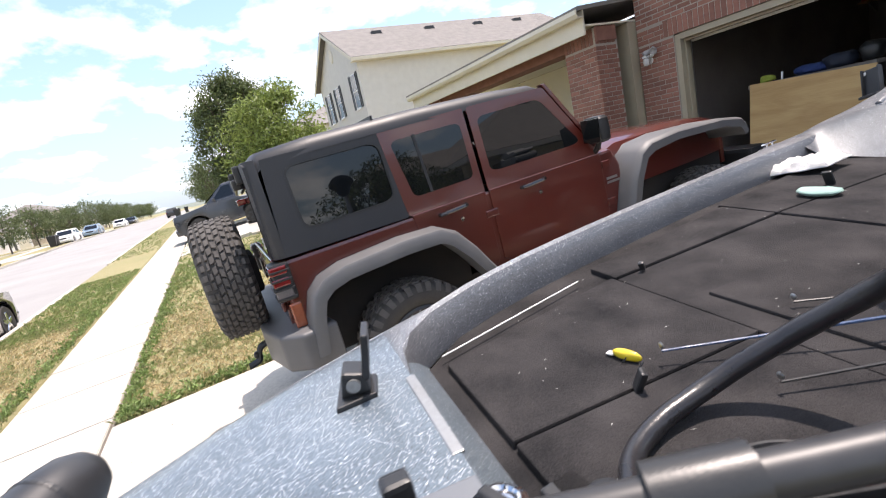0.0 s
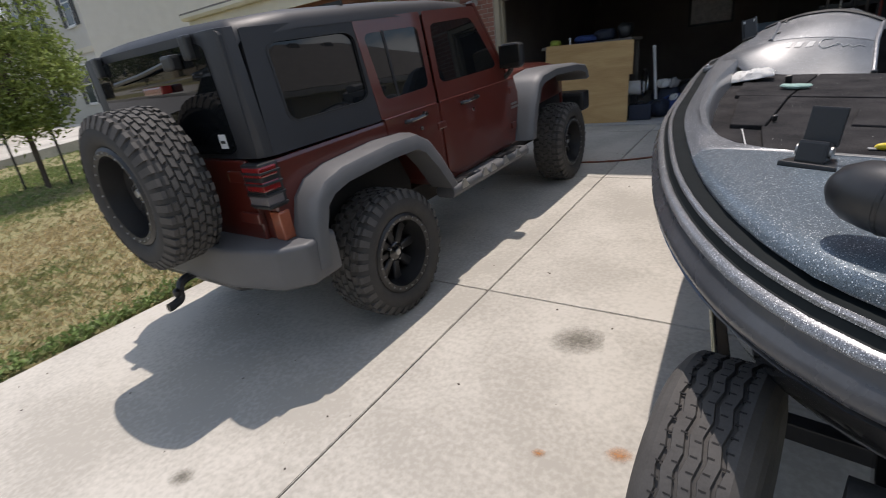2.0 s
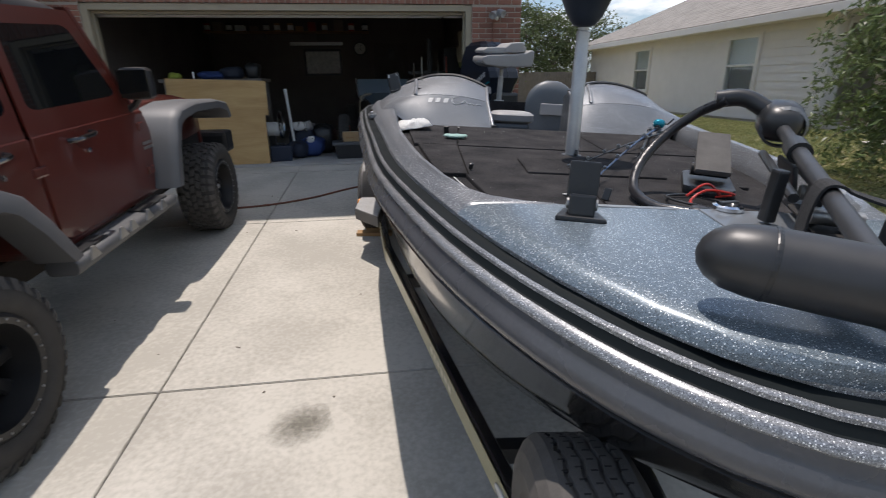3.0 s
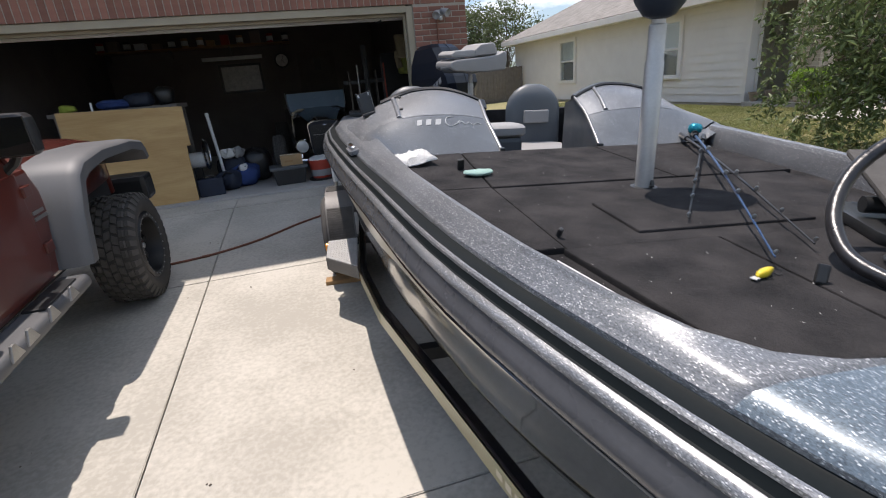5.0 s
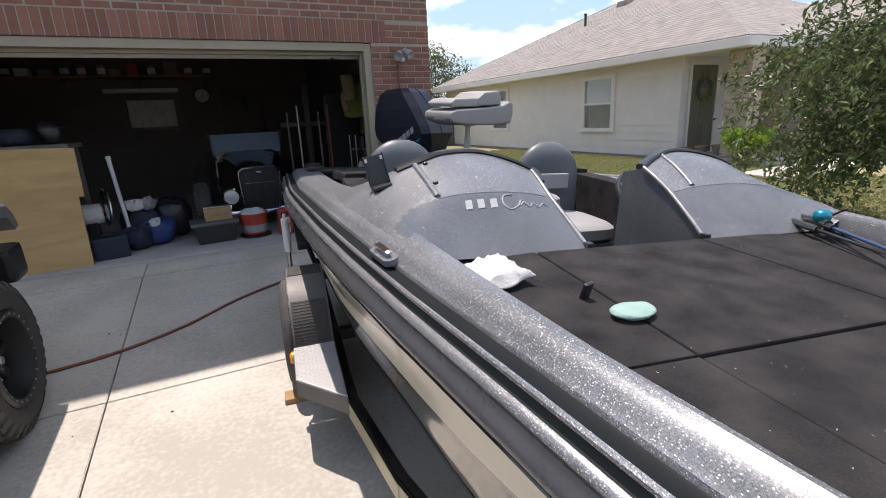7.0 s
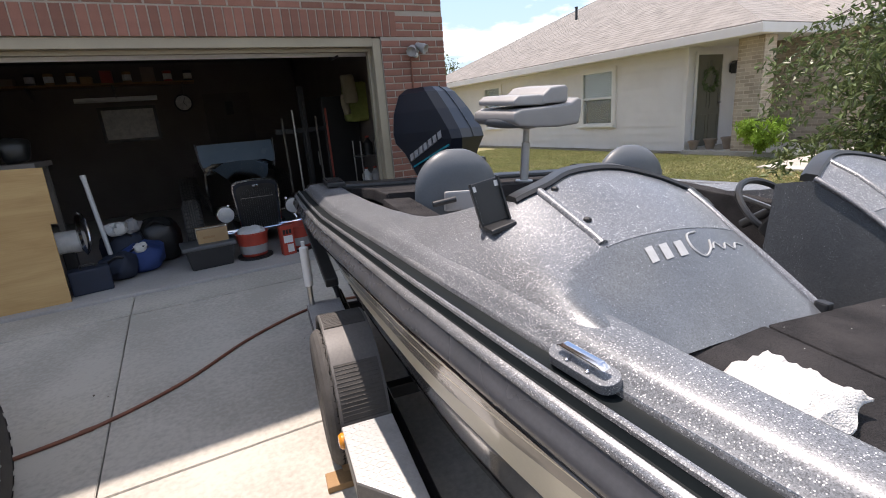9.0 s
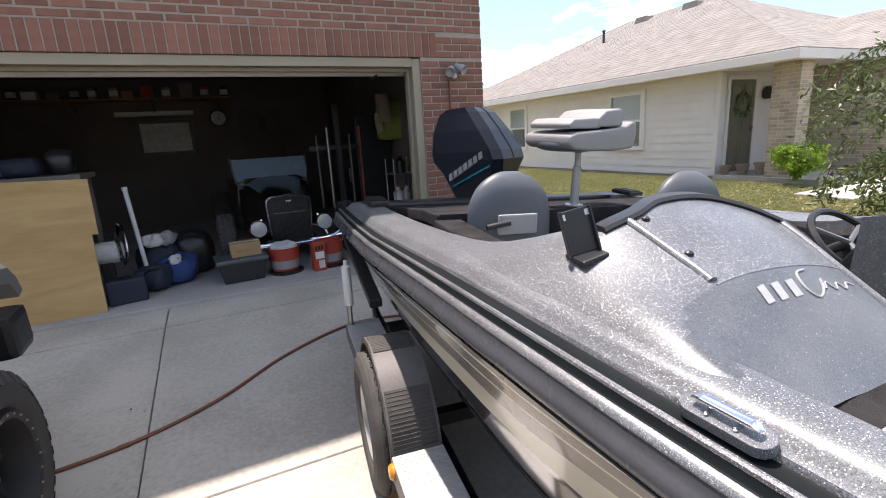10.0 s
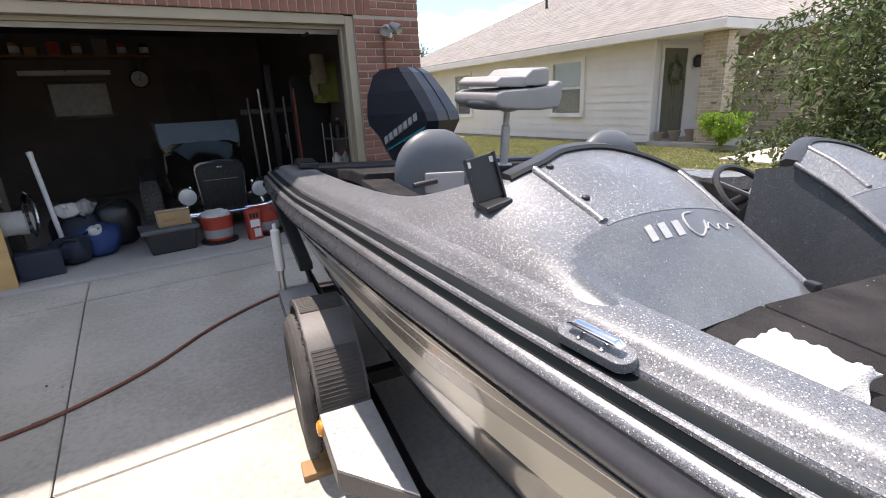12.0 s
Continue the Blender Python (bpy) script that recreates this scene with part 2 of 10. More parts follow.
M["garage_floor"] = mat("garage_floor", (0.46, 0.44, 0.41), (0.35, 0.335, 0.31), 0.8, scale=1.1, fine=50, bump=0.2, spot=0.5, spot_col=(0.2, 0.19, 0.175))
M["red"] = mat("red", (0.084, 0.0135, 0.0085), (0.095, 0.017, 0.011), 0.32, scale=5, fine=300, bump=0.02, coat=0.85, rough_var=0.05)
M["hardtop"] = mat("hardtop", (0.019, 0.020, 0.023), (0.025, 0.026, 0.029), 0.5, scale=6, fine=500, bump=0.25, depth=0.001)
M["flare"] = mat("flare", (0.085, 0.087, 0.09), (0.11, 0.11, 0.112), 0.5, scale=5, fine=400, bump=0.2, depth=0.001)
M["rubber"] = mat("rubber", (0.028, 0.027, 0.026), (0.05, 0.047, 0.043), 0.8, scale=12, fine=200, bump=0.25, depth=0.002)
M["tread"] = mat("tread", (0.085, 0.08, 0.074), (0.06, 0.056, 0.052), 0.85, scale=14, fine=220, bump=0.3, depth=0.002)
M["olive"] = mat("olive", (0.40, 0.37, 0.22), (0.34, 0.31, 0.18), 0.35, scale=5, coat=0.4, bump=0.03)
M["black"] = mat("black", (0.012, 0.012, 0.013), (0.02, 0.02, 0.02), 0.4, scale=9, bump=0.05)
M["black_gloss"] = mat("black_gloss", (0.008, 0.008, 0.009), (0.012, 0.012, 0.013), 0.15, scale=9, bump=0.01, coat=0.6)
M["underbody"] = mat("underbody", (0.012, 0.012, 0.012), (0.025, 0.022, 0.02), 0.9, scale=7)
M["chrome"] = mat("chrome", (0.75, 0.76, 0.78), (0.68, 0.69, 0.70), 0.12, metal=1.0, scale=6, bump=0.02, rough_var=0.05)
M["steel"] = mat("steel", (0.42, 0.42, 0.41), (0.33, 0.33, 0.32), 0.4, metal=0.9, scale=8, bump=0.1)
M["bolt"] = mat("bolt", (0.36, 0.36, 0.35), (0.28, 0.28, 0.27), 0.35, metal=0.7, scale=30)
M["glass_dark"] = glass_mat("glass_dark", (0.006, 0.007, 0.008), ior=1.52)
M["glass_house"] = glass_mat("glass_house", (0.05, 0.065, 0.075))
M["glass_clear"] = glass_mat("glass_clear", (0.86, 0.92, 0.92), 0.02, 0.92)
M["lens_red"] = mat("lens_red", (0.20, 0.012, 0.012), (0.15, 0.01, 0.01), 0.15, scale=20, coat=0.8, bump=0.1)
M["lens_clear"] = mat("lens_clear", (0.55, 0.55, 0.53), (0.45, 0.45, 0.44), 0.15, scale=20, coat=0.8, bump=0.1)
M["lens_smoke"] = mat("lens_smoke", (0.16, 0.14, 0.14), (0.12, 0.11, 0.11), 0.2, scale=20, coat=0.6, bump=0.1)
M["lens_amber"] = mat("lens_amber", (0.75, 0.30, 0.03), (0.65, 0.24, 0.02), 0.25, scale=20, coat=0.6, bump=0.1)
M["orange_lens"] = mat("orange_lens", (0.34, 0.10, 0.05), (0.28, 0.08, 0.04), 0.2, scale=15, coat=0.7)
M["flake"] = flake_mat("flake", (0.150, 0.159, 0.170), (1.0, 1.0, 0.98), 400, 0.81, 0.25, 0.32, 0.42)
M["flake_fine"] = flake_mat("flake_fine", (0.17, 0.175, 0.185), (0.8, 0.82, 0.84), 560, 0.80)
M["flake_bead"] = flake_mat("flake_bead", (0.21, 0.216, 0.223), (1.0, 1.0, 0.98), 420, 0.72, 0.45)
# the cap's flake again, with the sky's blue reflection mixed into its colour
M["flake_skylit"] = flake_mat("flake_skylit", (0.120, 0.152, 0.178), (0.95, 1.0, 1.0), 420, 0.78, 0.25)
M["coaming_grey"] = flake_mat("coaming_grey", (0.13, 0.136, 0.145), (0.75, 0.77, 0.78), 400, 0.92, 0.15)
M["rail_dark"] = mat("rail_dark", (0.007, 0.010, 0.011), (0.010, 0.013, 0.014), 0.55, scale=9, bump=0.03, spec=0.12)
M["gelcoat"] = mat("gelcoat", (0.125, 0.135, 0.145), (0.14, 0.15, 0.16), 0.35, scale=4, fine=500, bump=0.05, coat=0.4)
M["gelcoat_flake"] = flake_mat("gelcoat_flake", (0.105, 0.115, 0.125), (0.60, 0.62, 0.65), 400, 0.968, 0.1, 0.35)
M["navy_vinyl"] = mat("navy_vinyl", (0.02, 0.028, 0.045), (0.026, 0.036, 0.055), 0.45, scale=6, bump=0.1)
M["motor_black"] = mat("motor_black", (0.022, 0.023, 0.025), (0.032, 0.033, 0.035), 0.42, scale=9, fine=60, bump=0.06, spot=0.35, spot_col=(0.06, 0.06, 0.06), rough_var=0.14)
M["mount_dark"] = mat("mount_dark", (0.045, 0.048, 0.052), (0.06, 0.063, 0.066), 0.5, scale=9, fine=200, bump=0.08, spot=0.3, spot_col=(0.11, 0.11, 0.11))
M["prop_grey"] = mat("prop_grey", (0.075, 0.072, 0.062), (0.095, 0.09, 0.08), 0.55, scale=9, bump=0.05)
M["cable_black"] = mat("cable_black", (0.014, 0.014, 0.016), (0.02, 0.02, 0.022), 0.3, scale=30, fine=160, bump=0.25, depth=0.004)
M["webbing"] = mat("webbing", (0.014, 0.014, 0.015), (0.022, 0.022, 0.022), 0.9, scale=20, fine=500, bump=0.8, depth=0.003)
M["fender_paint"] = mat("fender_paint", (0.10, 0.098, 0.095), (0.16, 0.15, 0.14), 0.5, scale=5, fine=90, bump=0.1, spot=0.5, spot_col=(0.30, 0.29, 0.27))
M["tote_black"] = mat("tote_black", (0.02, 0.021, 0.022), (0.03, 0.03, 0.031), 0.5, scale=8, bump=0.06)
M["lime_dark"] = mat("lime_dark", (0.25, 0.28, 0.07), (0.20, 0.22, 0.055), 0.85, scale=14, bump=0.5, depth=0.02)
M["carpet"] = mat("carpet", (0.013, 0.013, 0.014), (0.052, 0.049, 0.049), 1.0, scale=7, fine=420, bump=1.0, spot=0.4, spot_col=(0.035, 0.032, 0.03), spec=0.15, depth=0.006)
M["hull_black"] = mat("hull_black", (0.012, 0.012, 0.013), (0.018, 0.018, 0.018), 0.14, scale=2, bump=0.0, coat=0.7, rough_var=0.04)
M["hull_cream"] = mat("hull_cream", (0.60, 0.57, 0.45), (0.54, 0.51, 0.40), 0.32, scale=3, bump=0.02, coat=0.35)
M["hull_tan"] = mat("hull_tan", (0.115, 0.103, 0.083), (0.088, 0.08, 0.066), 0.25, scale=3, fine=400, bump=0.03, coat=0.6)
M["hull_taupe"] = mat("hull_taupe", (0.165, 0.150, 0.126), (0.14, 0.128, 0.108), 0.28, scale=3, fine=400, bump=0.03, coat=0.4)
M["hull_char"] = mat("hull_char", (0.05, 0.05, 0.05), (0.065, 0.062, 0.06), 0.22, scale=3, fine=400, bump=0.03, coat=0.6)
M["rail_rubber"] = mat("rail_rubber", (0.085, 0.088, 0.096), (0.065, 0.068, 0.074), 0.27, scale=8, bump=0.08)
M["vinyl_dark"] = mat("vinyl_dark", (0.29, 0.285, 0.28), (0.25, 0.245, 0.24), 0.5, scale=7, fine=260, bump=0.2, depth=0.002)
M["vinyl_grey"] = mat("vinyl_grey", (0.33, 0.325, 0.32), (0.28, 0.275, 0.27), 0.5, scale=7, fine=260, bump=0.2, depth=0.002)
M["plastic_grey"] = mat("plastic_grey", (0.085, 0.095, 0.105), (0.105, 0.115, 0.125), 0.42, scale=6, bump=0.06)
M["plastic_black"] = mat("plastic_black", (0.016, 0.017, 0.018), (0.024, 0.025, 0.026), 0.38, scale=10, fine=260, bump=0.08)
M["post_grey"] = mat("post_grey", (0.50, 0.50, 0.49), (0.42, 0.42, 0.41), 0.35, metal=0.4, scale=9, bump=0.04)
M["diamond"] = mat("diamond", (0.62, 0.62, 0.61), (0.50, 0.50, 0.49), 0.42, metal=0.5, scale=10, fine=90, bump=0.3)
M["terry_white"] = mat("terry_white", (0.78, 0.77, 0.74), (0.68, 0.67, 0.64), 1.0, scale=20, fine=350, bump=1.0, depth=0.01)
M["terry_mint"] = mat("terry_mint", (0.36, 0.52, 0.47), (0.29, 0.44, 0.39), 1.0, scale=20, fine=350, bump=1.0, depth=0.008)
M["yellow"] = mat("yellow", (0.80, 0.62, 0.03), (0.70, 0.52, 0.02), 0.3, scale=30, coat=0.5)
M["teal"] = mat("teal", (0.02, 0.28, 0.36), (0.015, 0.22, 0.30), 0.25, metal=0.5, scale=30)
M["blue_rod"] = mat("blue_rod", (0.03, 0.07, 0.16), (0.02, 0.05, 0.12), 0.3, scale=30)
M["red_wire"] = mat("red_wire", (0.5, 0.03, 0.02), None, 0.4, scale=30)
M["ply"] = None
M["wood"] = mat("wood", (0.36, 0.22, 0.10), (0.28, 0.165, 0.075), 0.75, scale=7, bump=0.3)
M["wood_grey"] = mat("wood_grey", (0.20, 0.18, 0.16), (0.15, 0.135, 0.12), 0.9, scale=6, bump=0.4)
M["hose"] = mat("hose", (0.21, 0.075, 0.04), (0.16, 0.06, 0.035), 0.55, scale=20, bump=0.1)
M["bark"] = mat("bark", (0.13, 0.105, 0.085), (0.09, 0.07, 0.055), 0.95, scale=12, bump=0.9, depth=0.02)
M["leaf_oak"] = mat("leaf_oak", (0.045, 0.075, 0.022), (0.07, 0.105, 0.03), 0.55, scale=1.2, fine=9, bump=0)
M["leaf_bright"] = mat("leaf_bright", (0.10, 0.175, 0.03), (0.15, 0.22, 0.045), 0.5, scale=1.5, fine=9, bump=0)
M["leaf_olive"] = mat("leaf_olive", (0.05, 0.085, 0.028), (0.10, 0.14, 0.05), 0.4, scale=2, fine=12, bump=0)
M["leaf_far"] = mat("leaf_far", (0.055, 0.08, 0.03), (0.085, 0.11, 0.045), 0.7, scale=0.5, fine=4, bump=0)
M["fern"] = mat("fern", (0.16, 0.27, 0.035), (0.22, 0.34, 0.05), 0.5, scale=8, bump=0)
M["truck_grey"] = mat("truck_grey", (0.045, 0.048, 0.056), (0.052, 0.056, 0.064), 0.3, metal=0.5, scale=3, bump=0.01, coat=0.7)
M["terracotta"] = mat("terracotta", (0.30, 0.24, 0.19), (0.25, 0.20, 0.16), 0.8, scale=9, bump=0.2)
M["red_plastic"] = mat("red_plastic", (0.45, 0.06, 0.035), (0.36, 0.05, 0.03), 0.45, scale=9, bump=0.05)
M["blue_cloth"] = mat("blue_cloth", (0.02, 0.045, 0.16), (0.03, 0.06, 0.20), 0.75, scale=14, bump=0.6, depth=0.02)
M["navy"] = mat("navy", (0.015, 0.02, 0.035), (0.02, 0.028, 0.05), 0.7, scale=10, bump=0.2)
M["cardboard"] = mat("cardboard", (0.40, 0.27, 0.14), (0.34, 0.22, 0.11), 0.85, scale=7, bump=0.1)
M["lime_cloth"] = mat("lime_cloth", (0.42, 0.50, 0.08), (0.33, 0.40, 0.06), 0.85, scale=14, bump=0.5, depth=0.02)
M["tan_cloth"] = mat("tan_cloth", (0.34, 0.29, 0.19), (0.28, 0.24, 0.155), 0.85, scale=14, bump=0.5, depth=0.02)
M["tote_grey"] = mat("tote_grey", (0.075, 0.08, 0.085), (0.10, 0.105, 0.11), 0.5, scale=8, bump=0.06)
M["car_black"] = mat("car_black", (0.006, 0.006, 0.007), (0.01, 0.01, 0.011), 0.12, scale=3, bump=0.0, coat=0.9)
M["car_blue"] = mat("car_blue", (0.22, 0.30, 0.38), (0.18, 0.25, 0.33), 0.25, scale=3, bump=0.0, coat=0.6)
M["engine"] = mat("engine", (0.008, 0.011, 0.019), (0.011, 0.015, 0.025), 0.40, scale=3, bump=0.0, coat=0.12, spec=0.35)
M["paper"] = mat("paper", (0.80, 0.79, 0.75), (0.50, 0.50, 0.48), 0.6, scale=9, fine=30, bump=0.0)


def ply_mat():
    """Rotary-cut plywood: broad drawn-out figure and short fine grain."""
    m = mat("ply", (0.48, 0.31, 0.13), (0.42, 0.26, 0.105), 0.7, scale=2, fine=60, bump=0.08)
    n, l = m.node_tree.nodes, m.node_tree.links
    b = n["Principled BSDF"]
    tc, mp, fig, mp2, gr = n.new("ShaderNodeTexCoord"), n.new("ShaderNodeMapping"), n.new("ShaderNodeTexNoise"), n.new("ShaderNodeMapping"), n.new("ShaderNodeTexNoise")
    mp.inputs["Scale"].default_value, mp2.inputs["Scale"].default_value = (0.7, 1, 3.2), (5, 5, 90)
    fig.inputs["Scale"].default_value, fig.inputs["Detail"].default_value, fig.inputs["Distortion"].default_value = 1.6, 3.0, 1.2
    gr.inputs["Scale"].default_value, gr.inputs["Detail"].default_value = 1.0, 3.0
    l.new(tc.outputs["Object"], mp.inputs[0]); l.new(mp.outputs[0], fig.inputs["Vector"])
    l.new(tc.outputs["Object"], mp2.inputs[0]); l.new(mp2.outputs[0], gr.inputs["Vector"])
    ad = n.new("ShaderNodeMath"); ad.operation = "MULTIPLY_ADD"
    l.new(gr.outputs["Fac"], ad.inputs[0]); ad.inputs[1].default_value = 0.35; l.new(fig.outputs["Fac"], ad.inputs[2])
    rg = n.new("ShaderNodeMapRange")
    rg.inputs["From Min"].default_value, rg.inputs["From Max"].default_value = 0.45, 0.9
    l.new(ad.outputs[0], rg.inputs["Value"])
    mx = n.new("ShaderNodeMix"); mx.data_type = "RGBA"
    mx.inputs["A"].default_value, mx.inputs["B"].default_value = (0.54, 0.36, 0.155, 1), (0.40, 0.24, 0.09, 1)
    l.new(rg.outputs["Result"], mx.inputs["Factor"]); l.new(mx.outputs["Result"], b.inputs["Base Color"])
    return m


M["ply"] = ply_mat()


# ---- mesh helpers ----
def part(name, bm, material, parent=None, label="", smooth=False, mats=()):
    """Links a bmesh as one mesh object, under a thing or a part."""
    bmesh.ops.recalc_face_normals(bm, faces=bm.faces[:])
    me = bpy.data.meshes.new(name)
    bm.to_mesh(me)
    bm.free()
    for m in (material, *mats):
        me.materials.append(M[m])
    if smooth:
        me.shade_smooth()
        me.set_sharp_from_angle(angle=radians(38))
    ob = new(name, me)
    ob.parent = parent
    if label:
        ob["label"] = label
    return ob


def thing(name, m, label, category, group="", kind=""):
    ob = new(name)
    ob.empty_display_size = 0.2
    ob.matrix_basis = m
    return tagged(ob, label, category, group, kind)


def box(x0, x1, y0, y1, z0, z1, bevel=0.0, seg=2, bm=None):
    own = bmesh.new()
    vs = [own.verts.new((x, y, z)) for x in (x0, x1) for y in (y0, y1) for z in (z0, z1)]
    for f in ((0, 1, 3, 2), (4, 6, 7, 5), (0, 4, 5, 1), (2, 3, 7, 6), (0, 2, 6, 4), (1, 5, 7, 3)):
        own.faces.new([vs[i] for i in f])
    if bevel:
        bmesh.ops.bevel(own, geom=own.edges[:], offset=bevel, segments=seg, profile=0.6, affect="EDGES", clamp_overlap=True)
    return join(bm, own) if bm else own


def join(bm, other):
    """Adds other to bm and frees it."""
    idx = {}
    for v in other.verts:
        idx[v] = bm.verts.new(v.co)
    for f in other.faces:
        try:
            nf = bm.faces.new([idx[v] for v in f.verts])
            nf.material_index, nf.smooth = f.material_index, f.smooth
        except ValueError:
            pass
    other.free()
    return bm


def prism(pts, a0, a1, axis="x", bevel=0.0, seg=2):
    """A polygon pushed along an axis. pts are (y, z) for x, (x, z) for y, (x, y) for z."""
    bm = bmesh.new()
    put = {"x": lambda p, a: (a, p[0], p[1]), "y": lambda p, a: (p[0], a, p[1]), "z": lambda p, a: (p[0], p[1], a)}[axis]
    lo = [bm.verts.new(put(p, a0)) for p in pts]
    hi = [bm.verts.new(put(p, a1)) for p in pts]
    bm.faces.new(lo), bm.faces.new(hi[::-1])
    for i in range(len(pts)):
        j = (i + 1) % len(pts)
        bm.faces.new((lo[i], lo[j], hi[j], hi[i]))
    if bevel:
        bmesh.ops.recalc_face_normals(bm, faces=bm.faces[:])
        es = [e for e in bm.edges if len(e.link_faces) == 2 and e.calc_face_angle(0) > 0.35]
        bmesh.ops.bevel(bm, geom=es, offset=bevel, segments=seg, profile=0.6, affect="EDGES", clamp_overlap=True)
    return bm


def loft(rings, closed=True, caps=True):
    """Skins rings of equal length."""
    bm = bmesh.new()
    vs = [[bm.verts.new(p) for p in r] for r in rings]
    n = len(rings[0])
    for a, b in zip(vs, vs[1:]):
        for i in range(n if closed else n - 1):
            j = (i + 1) % n
            bm.faces.new((a[i], a[j], b[j], b[i]))
    if caps and closed:
        bm.faces.new(vs[0][::-1]), bm.faces.new(vs[-1])
    return bm


def lathe(profile, n=32, axis="x", centre=(0, 0, 0), caps=True):
    """Turns (radius, along) pairs round an axis."""
    rings = []
    for r, h in profile:
        ring = []
        for i in range(n):
            a = 2 * math.pi * i / n
            c, s = r * math.cos(a), r * math.sin(a)
            p = {"x": (h, c, s), "y": (c, h, s), "z": (c, s, h)}[axis]
            ring.append((p[0] + centre[0], p[1] + centre[1], p[2] + centre[2]))
        rings.append(ring)
    return loft(rings, True, caps)


def smooth_line(pts, steps=6):
    """A Catmull-Rom line through the points."""
    pts = [Vector(p) for p in pts]
    q = [pts[0] * 2 - pts[1], *pts, pts[-1] * 2 - pts[-2]]
    out = []
    for i in range(1, len(q) - 2):
        for k in range(steps):
            t = k / steps
            a, b, c, d = q[i - 1:i + 3]
            out.append(0.5 * ((2 * b) + (c - a) * t + (2 * a - 5 * b + 4 * c - d) * t * t + (3 * b - a - 3 * c + d) * t ** 3))
    return out + [pts[-1]]


def tube(pts, radius, n=10, taper=1.0):
    """A round bar along a line."""
    pts = [Vector(p) for p in pts]
    up = Vector((0.13, 0.07, 1)).normalized()
    rings = []
    for i, p in enumerate(pts):
        d = (pts[min(i + 1, len(pts) - 1)] - pts[max(i - 1, 0)]).normalized()
        if abs(d.dot(up)) > 0.97:
            up = Vector((1, 0.2, 0)).normalized()
        s = d.cross(up).normalized()
        u = s.cross(d)
        r = radius * (1 + (taper - 1) * i / max(1, len(pts) - 1))
        rings.append([tuple(p + (s * math.cos(a) + u * math.sin(a)) * r) for a in [2 * math.pi * k / n for k in range(n)]])
    return loft(rings)


def rrect(x0, x1, y0, y1, r, n=4):
    """A rounded rectangle, 4 * (n + 1) points, counter-clockwise."""
    out = []
    for cx, cy, a0 in ((x1 - r, y1 - r, 0), (x0 + r, y1 - r, 90), (x0 + r, y0 + r, 180), (x1 - r, y0 + r, 270)):
        for k in range(n + 1):
            a = radians(a0 + 90 * k / n)
            out.append((cx + r * math.cos(a), cy + r * math.sin(a)))
    return out


def quad_map(p00, p10, p11, p01):
    """Maps the unit square on a skewed one."""
    def f(u, v):
        return tuple((1 - u) * (1 - v) * a + u * (1 - v) * b + u * v * c + (1 - u) * v * d for a, b, c, d in zip(p00, p10, p11, p01))
    return f


def ring_panel(outer, inner, a0, a1, axis="x"):
    """A plate with a hole: two loops of equal length, pushed along the axis."""
    put = {"x": lambda p, a: (a, p[0], p[1]), "y": lambda p, a: (p[0], a, p[1]), "z": lambda p, a: (p[0], p[1], a)}[axis]
    bm = bmesh.new()
    L = [[bm.verts.new(put(p, a)) for p in loop] for loop, a in ((outer, a0), (outer, a1), (inner, a1), (inner, a0))]
    n = len(outer)
    for k in range(4):
        A, B = L[k], L[(k + 1) % 4]
        for i in range(n):
            j = (i + 1) % n
            bm.faces.new((A[i], A[j], B[j], B[i]))
    return bm


def move(bm, m):
    bmesh.ops.transform(bm, matrix=m, verts=bm.verts[:])
    return bm


def bend(bm, f):
    for v in bm.verts:
        v.co = f(v.co)
    return bm


def pillow(sx, sy, sz, n=16, power=3.0, z0=0.0):
    """A soft rounded block."""
    rings = []
    for i in range(n // 2 + 1):
        ph = -math.pi / 2 + math.pi * i / (n // 2)
        c = max(0.02, abs(math.cos(ph))) ** (2 / power)
        z = math.copysign(abs(math.sin(ph)) ** (2 / power), ph)
        ring = []
        for k in range(n * 2):
            a = math.pi * k / n
            ca, sa = math.cos(a), math.sin(a)
            ring.append((sx * c * math.copysign(abs(ca) ** (2 / power), ca), sy * c * math.copysign(abs(sa) ** (2 / power), sa), z0 + sz * z))
        rings.append(ring)
    return loft(rings)


# ---- the ground ----
SLOPE = 0.0575


def rise(x):
    return 0.012 * max(0.0, -x - 2.6) if x > -60 else 0.69


def lawn_z(x, y):
    """Height of the lawns: level by the houses, falling to the pavement."""
    z = SLOPE * min(0.0, max(y, -7.6))
    if x > 3.4:
        k = min(1.0, (x - 3.4) / 6.5)
        z = z * (1 - 0.75 * k) + 0.10 * k
    return z + rise(x)


def ground_z(x, y):
    if y > -7.6:
        return lawn_z(x, y)
    k = min(1.0, (-7.6 - y) / 3.0)
    return lawn_z(x, -7.6) * (1 - k) + (-0.535 + rise(x)) * k


